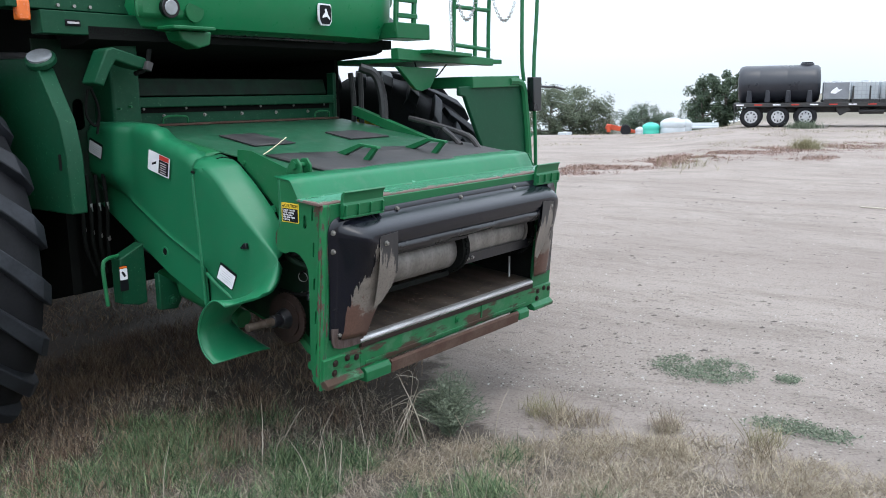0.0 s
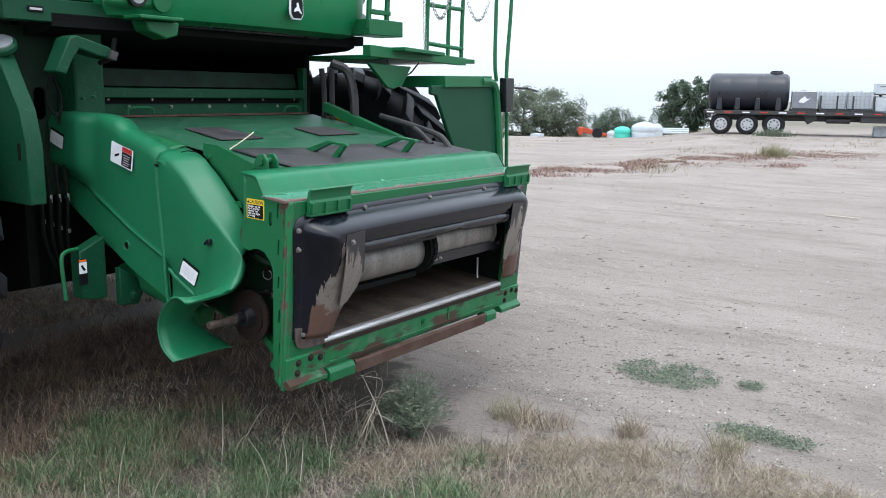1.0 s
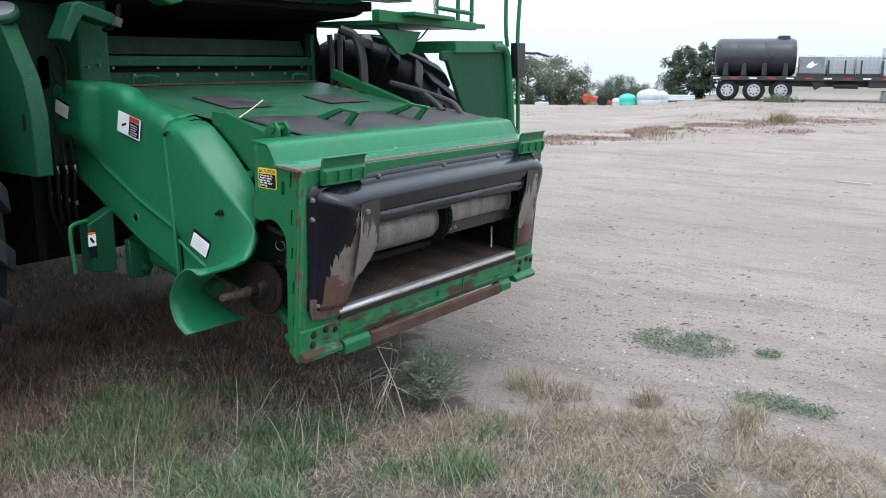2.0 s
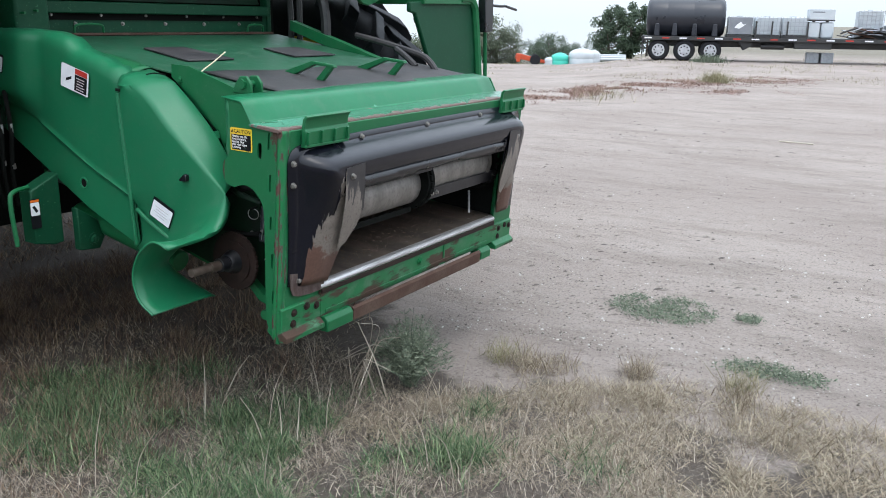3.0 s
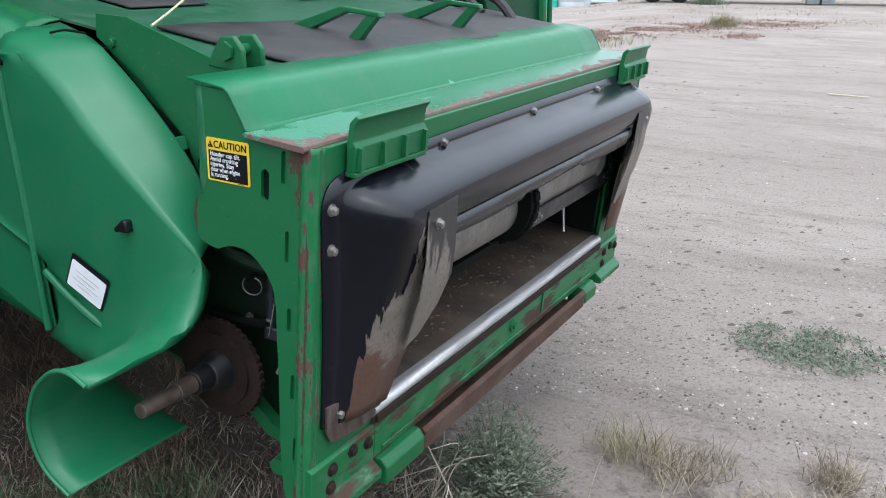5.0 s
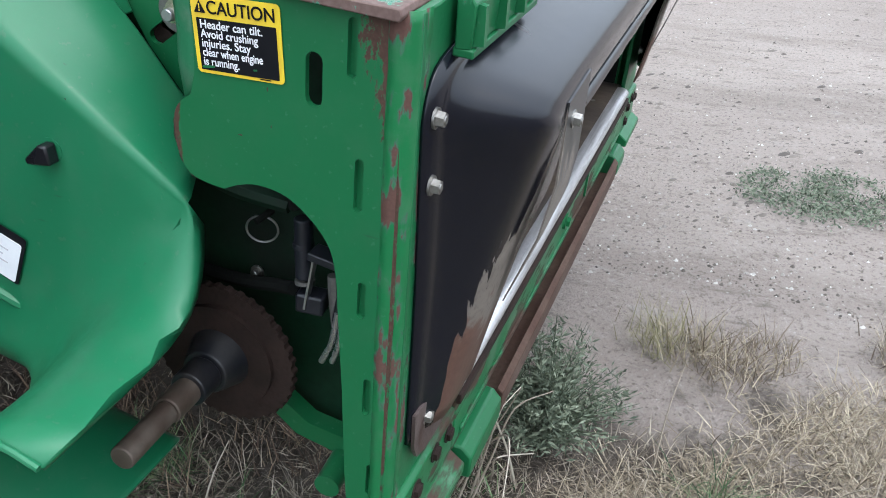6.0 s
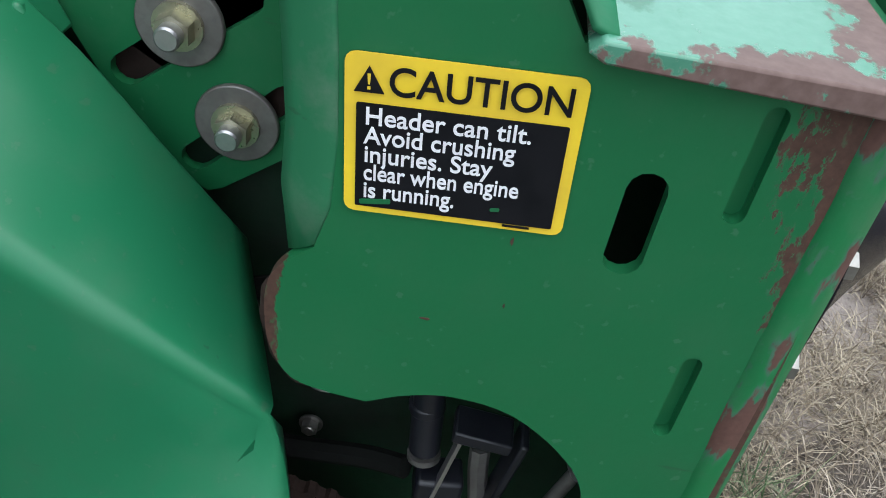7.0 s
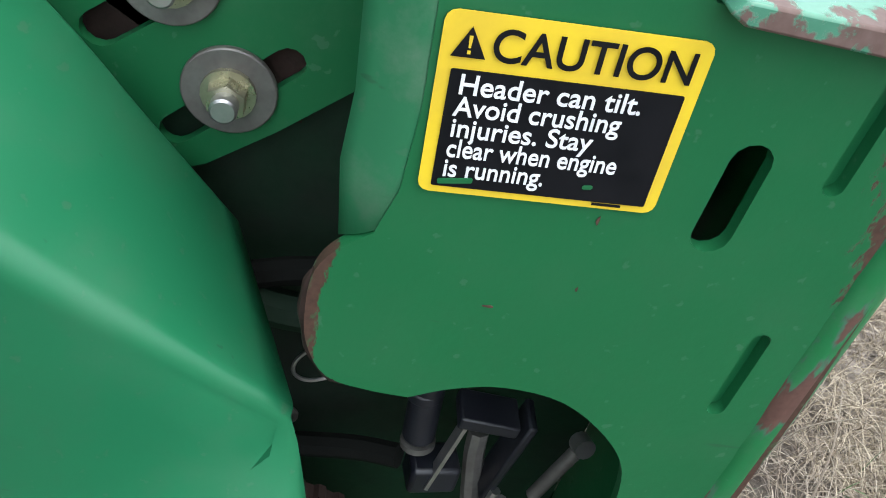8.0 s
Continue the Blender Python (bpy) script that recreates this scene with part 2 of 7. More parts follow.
def cyl(bm, p0, p1, r, seg=16, r2=None):
    p0, p1 = Vector(p0), Vector(p1)
    d = p1 - p0
    m = Matrix.Translation((p0 + p1) / 2) @ d.to_track_quat("Z", "Y").to_matrix().to_4x4()
    bmesh.ops.create_cone(bm, cap_ends=True, segments=seg, radius1=r, radius2=r if r2 is None else r2, depth=d.length, matrix=m)
    return bm


def prism(bm, profile, a0, a1, axis="x"):
    """A closed outline in the two other axes, drawn out along one axis."""
    def at(p, q, a):
        return {"x": (a, p, q), "y": (p, a, q), "z": (p, q, a)}[axis]
    v0 = [bm.verts.new(at(p, q, a0)) for p, q in profile]
    v1 = [bm.verts.new(at(p, q, a1)) for p, q in profile]
    n = len(profile)
    bm.faces.new(v0)
    bm.faces.new(v1[::-1])
    for k in range(n):
        bm.faces.new((v0[k], v0[(k + 1) % n], v1[(k + 1) % n], v1[k]))
    return bm


def plate(bm, loops, place, thick):
    """A sheet with holes: the first loop is its outline, the others its holes; place maps (p, q) into space, thick is a vector."""
    edges = []
    for loop in loops:
        vs = [bm.verts.new(place(p, q)) for p, q in loop]
        edges += [bm.edges.new((vs[k], vs[(k + 1) % len(vs)])) for k in range(len(vs))]
    made = bmesh.ops.triangle_fill(bm, use_beauty=True, use_dissolve=False, edges=edges)
    faces = [g for g in made["geom"] if isinstance(g, bmesh.types.BMFace)]
    out = bmesh.ops.extrude_face_region(bm, geom=faces)
    bmesh.ops.translate(bm, vec=thick, verts=[g for g in out["geom"] if isinstance(g, bmesh.types.BMVert)])
    return bm


def slot(cy, z0, z1, w, seg=6):
    """An upright slot with round ends, as an outline."""
    r = w / 2
    top = [(cy + r * math.cos(math.pi * k / seg), z1 - r + r * math.sin(math.pi * k / seg)) for k in range(seg + 1)]
    low = [(cy - r * math.cos(math.pi * k / seg), z0 + r - r * math.sin(math.pi * k / seg)) for k in range(seg + 1)]
    return top + low


def grid(bm, rows):
    vs = [[bm.verts.new(p) for p in row] for row in rows]
    for a, b in zip(vs, vs[1:]):
        for k in range(len(a) - 1):
            bm.faces.new((a[k], a[k + 1], b[k + 1], b[k]))
    return bm


def smooth_line(points, steps=6):
    """A rounded way through points."""
    pts = [Vector(p) for p in points]
    pts = [2 * pts[0] - pts[1]] + pts + [2 * pts[-1] - pts[-2]]
    out = []
    for a, b, c, d in zip(pts, pts[1:], pts[2:], pts[3:]):
        for k in range(steps):
            t = k / steps
            out.append(0.5 * (2 * b + (c - a) * t + (2 * a - 5 * b + 4 * c - d) * t * t + (3 * b - a - 3 * c + d) * t ** 3))
    return out + [pts[-2]]


def tube(bm, points, r, seg=8, steps=5, cap=True):
    way = smooth_line(points, steps) if steps > 1 else [Vector(p) for p in points]
    rings, side = [], None
    for k, p in enumerate(way):
        d = (way[min(k + 1, len(way) - 1)] - way[max(k - 1, 0)]).normalized()
        side = (d.orthogonal() if side is None else side - d * side.dot(d)).normalized()
        up = d.cross(side)
        rr = r(k / (len(way) - 1)) if callable(r) else r
        rings.append([bm.verts.new(p + rr * (math.cos(a) * side + math.sin(a) * up)) for a in (2 * math.pi * j / seg for j in range(seg))])
    for a, b in zip(rings, rings[1:]):
        for j in range(seg):
            bm.faces.new((a[j], a[(j + 1) % seg], b[(j + 1) % seg], b[j]))
    if cap:
        bm.faces.new(rings[0][::-1])
        bm.faces.new(rings[-1])
    return bm


def hexbolt(bm, c, n, r, h, washer=1.35):
    """A flanged hex head at c, standing out along n."""
    c, n = Vector(c), Vector(n).normalized()
    cyl(bm, c, c + n * h * 0.25, r * washer, 18)
    cyl(bm, c + n * h * 0.25, c + n * h, r, 6, r * 0.94)
    cyl(bm, c + n * h, c + n * h * 1.12, r * 0.62, 12, r * 0.5)
    return bm


def ring(bm, c, n, r, w, seg=28, tube_seg=8):
    c, n = Vector(c), Vector(n).normalized()
    u = n.orthogonal().normalized()
    v = n.cross(u)
    pts = [c + r * (math.cos(a) * u + math.sin(a) * v) for a in (2 * math.pi * k / seg for k in range(seg))]
    rows = []
    for k, p in enumerate(pts):
        out = (p - c).normalized()
        rows.append([bm.verts.new(p + w * (math.cos(b) * out + math.sin(b) * n)) for b in (2 * math.pi * j / tube_seg for j in range(tube_seg))])
    for k in range(seg):
        a, b = rows[k], rows[(k + 1) % seg]
        for j in range(tube_seg):
            bm.faces.new((a[j], a[(j + 1) % tube_seg], b[(j + 1) % tube_seg], b[j]))
    return bm


def lettering(name, text, size, m, material, parent, width=None, bold=0.0, spacing=1.0):
    """A line of text as a thin mesh; m puts its base line in the parent's space."""
    cu = bpy.data.curves.new(name, "FONT")
    cu.body, cu.size, cu.extrude, cu.offset, cu.space_character = text, size, 0.0002, bold, spacing
    tmp = new("tmp", cu)
    bpy.context.view_layer.update()
    me = bpy.data.meshes.new_from_object(tmp.evaluated_get(bpy.context.evaluated_depsgraph_get()))
    bpy.data.objects.remove(tmp)
    if width:
        xs = [v.co.x for v in me.vertices]
        k = width / (max(xs) - min(xs))
        me.transform(Matrix.Diagonal((k, 1, 1, 1)))
    me.transform(m)
    me.materials.clear()
    me.materials.append(M[material])
    me.name = name
    ob = new(name, me)
    ob.parent = parent
    return ob

# ---- ground: one sheet to the horizon; flat here, falling away behind the parked trailer ----
def dip(x, y):
    """How far the yard falls away on the tree side."""
    if x <= 0:
        return 0.0
    return 0.016 * max(0.0, math.hypot(x, y) - 12) * max(0.0, min(1.0, (math.degrees(math.atan2(y, x)) - 16.5) / 5))


def rise(x, y):
    """Height of the ground."""
    near = 0.03 - 0.012 * max(min(y, 0.5), -1.1)
    far = math.hypot(x, y)
    near *= max(0.0, 1 - far / 14) if far > 3 else 1 - far / 14
    z = near + 0.02 * noise.noise((x * 0.5, y * 0.5, 3.1)) + 0.012 * noise.noise((x * 2.1, y * 2.1, 7.7))
    if far > 12:
        z -= dip(x, y)
    if far > 44:
        turn = math.degrees(math.atan2(y, x))
        z -= (0.006 + 0.026 * max(0.0, min(1.0, (turn - 14) / 4))) * (far - 44)
    if far > 420:
        z += 0.006 * (far - 420) + 3 * noise.noise((x * 0.003, y * 0.003, 0.5))
    return z


def soil_material():
    m, nt, b = nodes_of("dry_dirt_and_thatch")
    big, mid, small = noise_node(nt, 0.35, 6, coord="Object"), noise_node(nt, 3.2, 6), noise_node(nt, 55, 6, 0.7)
    tracks = noise_node(nt, 1.5, 8, 0.66, stretch=(1.2, 0.34, 1), turn=-32)
    clods = noise_node(nt, 9, 7, 0.72, stretch=(1.2, 0.5, 1), turn=-32)
    tc = nt.nodes.new("ShaderNodeTexCoord")
    sep = nt.nodes.new("ShaderNodeSeparateXYZ")
    nt.links.new(tc.outputs["Object"], sep.inputs[0])
    sand = mixc(nt, ramp(nt, big, ((0.35, (0.0,)), (0.65, (1.0,)))), (0.262, 0.216, 0.190), (0.335, 0.284, 0.252))
    sand = mixc(nt, ramp(nt, tracks, ((0.48, (0.0,)), (0.66, (0.62,)))), sand, (0.185, 0.152, 0.130))
    sand = mixc(nt, ramp(nt, clods, ((0.56, (0.0,)), (0.68, (0.75,)))), sand, (0.140, 0.116, 0.098))
    sand = mixc(nt, ramp(nt, clods, ((0.30, (0.45,)), (0.40, (0.0,)))), sand, (0.37, 0.34, 0.315))
    sand = mixc(nt, ramp(nt, small, ((0.53, (0.0,)), (0.66, (0.85,)))), sand, (0.12, 0.10, 0.085))
    sand = mixc(nt, ramp(nt, small, ((0.30, (0.7,)), (0.40, (0.0,)))), sand, (0.46, 0.43, 0.395))
    thatch = mixc(nt, mid, (0.058, 0.045, 0.036), (0.135, 0.112, 0.092))
    thatch = mixc(nt, ramp(nt, small, ((0.5, (0.0,)), (0.7, (0.8,)))), thatch, (0.028, 0.021, 0.016))
    # thatch where x is small; the border wanders
    edge = nt.nodes.new("ShaderNodeMath")
    edge.operation = "MULTIPLY_ADD"
    edge.inputs[1].default_value, edge.inputs[2].default_value = 2.2, -1.1
    nt.links.new(noise_node(nt, 2.6, 9, 0.68), edge.inputs[0])
    add = nt.nodes.new("ShaderNodeMath")
    # Spreads the darker thatch under the machine, for brown grass and for shade.
    shade = nt.nodes.new("ShaderNodeMapRange")
    shade.inputs[1].default_value, shade.inputs[2].default_value, shade.inputs[3].default_value, shade.inputs[4].default_value = 0.3, 2.4, 0.0, -2.6
    nt.links.new(sep.outputs[1], shade.inputs[0])
    nt.links.new(calc(nt, "ADD", sep.outputs[0], shade.outputs[0]), add.inputs[0])
    nt.links.new(edge.outputs[0], add.inputs[1])
    mr = nt.nodes.new("ShaderNodeMapRange")
    mr.inputs[1].default_value, mr.inputs[2].default_value = 0.95, 1.2
    nt.links.new(add.outputs[0], mr.inputs[0])
    near = mixc(nt, mr.outputs[0], thatch, sand)
    # grass fields beyond the yard
    field = mixc(nt, big, (0.125, 0.11, 0.08), (0.19, 0.168, 0.13))
    ln = nt.nodes.new("ShaderNodeVectorMath")
    ln.operation = "LENGTH"
    nt.links.new(tc.outputs["Object"], ln.inputs[0])
    fr = nt.nodes.new("ShaderNodeMapRange")
    fr.inputs[1].default_value, fr.inputs[2].default_value = 44.0, 60.0
    nt.links.new(ln.outputs["Value"], fr.inputs[0])
    nt.links.new(mixc(nt, fr.outputs[0], near, field), b.inputs["Base Color"])
    b.inputs["Roughness"].default_value = 0.95
    bump(nt, b, mixc(nt, 0.5, small, clods), 0.9, 0.05)
    return m


M["soil"] = soil_material()


def ground_sheet():
    bm = B()
    radii = [0.0] + [0.25 * 1.062 ** k for k in range(150)]
    radii = [r for r in radii if r < 2200]
    turns = 160
    rows = []
    for r in radii[1:]:
        rows.append([bm.verts.new((r * math.cos(a), r * math.sin(a), rise(r * math.cos(a), r * math.sin(a)))) for a in (2 * math.pi * k / turns for k in range(turns))])
    mid = bm.verts.new((0, 0, rise(0, 0)))
    for k in range(turns):
        bm.faces.new((mid, rows[0][k], rows[0][(k + 1) % turns]))
    for a, b in zip(rows, rows[1:]):
        for k in range(turns):
            bm.faces.new((a[k], b[k], b[(k + 1) % turns], a[(k + 1) % turns]))
    ob = part("ground", bm, "soil", smooth=180)
    return tagged(ob, "pale dry dirt yard with brown thatch at its edge", "ground", kind="structure")


ground_sheet()

# ---- feeder house: x to its left end, y into the machine, z up along its front ----
feeder = thing("feeder_house", pose(-0.011, 0.069, 0.548, 5.6), "green steel combine feeder house with black throat guard", "feeder house")
WIDE = 1.875


def feeder_sides():
    # near side plate with its slots and the open arch below its nose
    front = [(-0.012, -0.034), (0.006, -0.036), (0.048, 0.036), (0.055, 0.09), (0.060, 0.148)]
    arch = [(0.068, 0.287), (0.077, 0.40), (0.080, 0.442), (0.089, 0.484), (0.110, 0.513), (0.143, 0.537), (0.178, 0.543), (0.205, 0.537), (0.227, 0.526)]
    nose = [(0.227, 0.526), (0.249, 0.528), (0.272, 0.535), (0.285, 0.558), (0.2885, 0.585), (0.287, 0.606), (0.279, 0.621), (0.264, 0.634)]
    def eased(pts, steps):
        return [(v.y, v.z) for v in smooth_line([(0, p, q) for p, q in pts], steps)]
    outline = front + eased(arch, 4) + eased(nose, 4)[1:] + [(0.257, 0.660), (0.256, 0.70), (0.259, 0.745), (0.264, 0.80), (0.270, 0.838), (0.205, 0.840), (0.158, 0.768),
               (0.026, 0.770), (0.018, 0.70), (0.010, 0.56), (0.006, 0.40), (0.004, 0.20), (0.0, 0.0)]
    presses = ((0.0705, 0.694, 0.756), (0.0575, 0.543, 0.607), (0.0475, 0.402, 0.453), (0.034, 0.256, 0.314), (0.023, 0.118, 0.172))
    holes = [slot(0.1125, 0.653, 0.713, 0.0195)] + [slot(y, z0, z1, 0.0105) for y, z0, z1 in presses]
    def place(y, z):
        return (0.0, y, z)
    plate_ob = part("side_plate", plate(B(), [outline, *holes], place, Vector((0.008, 0, 0))), "side_plate", feeder, "green side plate with slotted holes and a rusty corner")
    part("backing_strip", prism(B(), [(0.010, 0.10), (0.040, 0.10), (0.088, 0.765), (0.050, 0.765)], 0.0082, 0.013), "green", plate_ob)
    part("worn_edge", tube(B(), [(0.004, 0.2875, 0.606), (0.004, 0.2885, 0.585), (0.004, 0.285, 0.558), (0.004, 0.272, 0.535), (0.004, 0.249, 0.528)], lambda t: 0.0046 * (0.75 + 0.3 * math.sin(17 * t) * math.sin(9 * t + 1)) * (1 - abs(2 * t - 1) ** 5), 8), "rust_dark", plate_ob, "rusty worn edge")
    for y, z, w, h in ((0.202, 0.600, 0.0058, 0.0020), (0.163, 0.619, 0.0012, 0.0040), (0.167, 0.661, 0.0016, 0.0065)):
        nick = [(y + w / 2 * math.cos(t), z + h / 2 * math.sin(t) * (0.7 + 0.3 * math.cos(3 * t))) for t in (2 * math.pi * k / 9 for k in range(9))]
        part("nick", plate(B(), [nick], lambda p, q: (-0.0006, p, q), Vector((0.0004, 0, 0))), "rust", plate_ob, "brown nick in the paint")
    # bent rear flange of the plate
    bm = B()
    # the flange turns inwards from the plate along a soft bend
    stations = [(0.263, 0.636), (0.2565, 0.665), (0.2555, 0.70), (0.259, 0.745), (0.264, 0.80), (0.270, 0.838)]
    grid(bm, [[(dx, y + dy * (0.55 if k == 0 else 1.0), z - 0.5 * dy * (k == 0)) for k, (y, z) in enumerate(stations)]
              for dx, dy in ((0.003, -0.001), (0.0030, 0.003), (0.0038, 0.008), (0.0058, 0.014), (0.0085, 0.020), (0.0115, 0.0265))])
    # Paler than the plate: the sky light on this flange is in its colour.
    part("rear_flange", bm, painted("green_enamel_baked_light", (0.022, 0.150, 0.066), dust=0.75, rough=0.46), plate_ob, solid=0.005)
    # far side plate
    far = [(0.0, 0.0), (0.09, 0.02), (0.5, 0.05), (1.55, 0.25), (1.6, 0.85), (0.267, 0.838), (0.205, 0.840), (0.158, 0.768), (0.0, 0.770)]
    part("side_plate", prism(B(), far, WIDE - 0.008, WIDE), "green_worn", feeder, bevel=0.002)
    # inner walls of the conveyor box
    wall = [(0.025, 0.03), (1.62, 0.30), (1.62, 0.875), (0.30, 0.80), (0.17, 0.752), (0.025, 0.74)]
    part("inner_wall", prism(B(), wall, 0.168, 0.176), "green_deep_shade", feeder)
    # Added black sheets over both walls stand for the shade in the throat.
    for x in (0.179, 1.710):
        part("throat_lining", prism(B(), [(0.03, 0.10), (1.6, 0.30), (1.6, 0.87), (0.30, 0.81), (0.03, 0.70)], x, x + 0.003), "dark", feeder, "dark sheet standing for shade in the throat")
    part("inner_wall", prism(B(), wall, 1.716, 1.724), "green", feeder)
    part("bottom_sheet", prism(B(), [(0.06, 0.02), (1.62, 0.28), (1.62, 0.30), (0.06, 0.04)], 0.176, 1.69), "green_worn", feeder)


def rust_edge():
    # rusty welded corner where the side plate meets the front
    bm = B()
    rng = random.Random(5)
    rows = []
    for k in range(60):
        z = -0.02 + 0.792 * k / 59
        w = 0.006 + 0.002 * noise.noise((z * 9, 0, 0)) + 0.001 * rng.random()
        w2 = 0.012 + 0.008 * noise.noise((z * 11, 4, 0)) + 0.004 * rng.random()
        rows.append([(0.0004, 0.021 + w, z), (-0.0008, 0.017, z), (0.0008, 0.0095, z), (0.0055, 0.0025, z), (0.013, -0.0015, z), (0.020 + w2, -0.0036, z)])
    grid(bm, rows)
    part("corner_weld", bm, painted("rusting_corner", (0.014, 0.15, 0.05), chips=0.66, dust=0.3, chip_scale=34.0, primer=(0.05, 0.13, 0.08), rust=(0.075, 0.038, 0.030), stretch=(1, 1, 0.3)), feeder, "rusted corner weld", solid=0.001)


def front_frame():
    # rectangular front frame with its throat opening
    outer = [(0.014, 0.0), (WIDE, 0.0), (WIDE, 0.770), (0.014, 0.770)]
    hole = [(0.20, 0.15), (1.68, 0.15), (1.68, 0.66), (0.20, 0.66)]
    part("front_frame", plate(B(), [outer, hole], lambda p, q: (p, -0.003, q), Vector((0, 0.012, 0))), "green_worn", feeder, bevel=0.002)
    # top hood over the frame: shelf, slope and flat
    bm = prism(B(), [(0.014, 0.770), (0.017, 0.777), (0.152, 0.776), (0.158, 0.770), (0.15, 0.766), (0.017, 0.764)], -0.014, WIDE + 0.003)
    part("shelf", bm, "shelf", feeder, "rusty paint on the shelf with painted sky sheen", bevel=0.0015)
    bm = B()
    prof = [(0.146, 0.774), (0.156, 0.778), (0.163, 0.790), (0.190, 0.828), (0.200, 0.840), (0.212, 0.846), (0.300, 0.849)]
    grid(bm, [[(x, y, z) for y, z in prof] for x in [-0.006 + (WIDE - 0.03) * k / 12 for k in range(13)]])
    part("hood", bm, painted("green_enamel_hood", (0.014, 0.165, 0.072), chips=0.08, dust=0.25), feeder, "green folded hood", solid=0.004)
    # lower beam under the lip, with a seam and a plug
    part("lower_beam", box(B(), (0.95, -0.006, 0.075), (1.44, 0.020, 0.130)), "green_scuffed", feeder, bevel=0.003)
    part("seam_strip", box(B(), (1.16, -0.018, 0.085), (0.010, 0.006, 0.085)), "green", feeder)
    bm = B()
    box(bm, (0.93, -0.017, 0.028), (1.34, 0.006, 0.018), (8, 0, 0))
    part("weld_bead", bm, "green_scuffed", feeder, bevel=0.002)
    part("plug", cyl(cyl(B(), (0.946, -0.012, 0.077), (0.946, -0.022, 0.077), 0.019, 20), (0.946, -0.020, 0.077), (0.946, -0.030, 0.077), 0.012, 6), "green_scuffed", feeder)
    bm = prism(B(), [(-0.036, 0.012), (-0.048, 0.002), (-0.046, -0.050), (0.03, -0.054), (0.03, -0.042), (-0.034, -0.038), (-0.034, 0.006)], 0.41, 1.49)
    part("skid_bar", bm, "rust", feeder, "rusty angle bar", bevel=0.002)
    bm = prism(B(), [(-0.030, 0.012), (-0.048, -0.006), (-0.048, -0.050), (0.02, -0.056), (0.02, 0.012)], 0.242, 0.408)
    part("lug", bm, "green", feeder, bevel=0.004)
    bm = prism(B(), [(-0.030, 0.012), (-0.048, -0.006), (-0.048, -0.044), (0.02, -0.05), (0.02, 0.012)], 1.50, 1.60)
    part("lug", bm, "green", feeder, bevel=0.004)
    for x0, x1 in ((0.006, 0.232), (1.668, WIDE)):
        bm = prism(B(), [(-0.004, 0.105), (-0.014, 0.10), (-0.014, 0.012), (-0.040, -0.006), (-0.040, -0.026), (0.02, -0.030), (0.06, 0.0), (0.02, 0.10)], x0, x1)
        foot = part("foot", bm, "green_scuffed", feeder, "scuffed green foot bracket", bevel=0.003)
        w = x1 - x0
        for fx, fz in ((0.30, 0.075), (0.62, 0.082), (0.28, 0.032), (0.88, 0.070)):
            part("bolt", hexbolt(B(), (x0 + fx * w, -0.014, fz), (0, -1, 0), 0.012, 0.008, 1.3), "rust_dark", foot)
    # mounting hooks on the top edge
    for x0, x1 in ((0.085, 0.336), (1.600, 1.840)):
        hook = part("hook", prism(B(), [(-0.006, 0.715), (-0.024, 0.718), (-0.026, 0.765), (-0.018, 0.775), (-0.020, 0.806), (-0.030, 0.820), (-0.020, 0.824), (-0.008, 0.810), (-0.004, 0.775)], x0, x1),
                    "green_worn", feeder, "green hook bracket", bevel=0.002)
        for k in range(4):
            x = x0 + 0.012 + (x1 - x0 - 0.024) * k / 3
            part("rib", prism(B(), [(-0.004, 0.716), (-0.036, 0.722), (-0.034, 0.764), (-0.004, 0.768)], x - 0.005, x + 0.005), "green_worn", hook)
        part("base_strip", box(B(), ((x0 + x1) / 2, -0.016, 0.713), (x1 - x0, 0.024, 0.010)), "green_worn", hook, bevel=0.002)


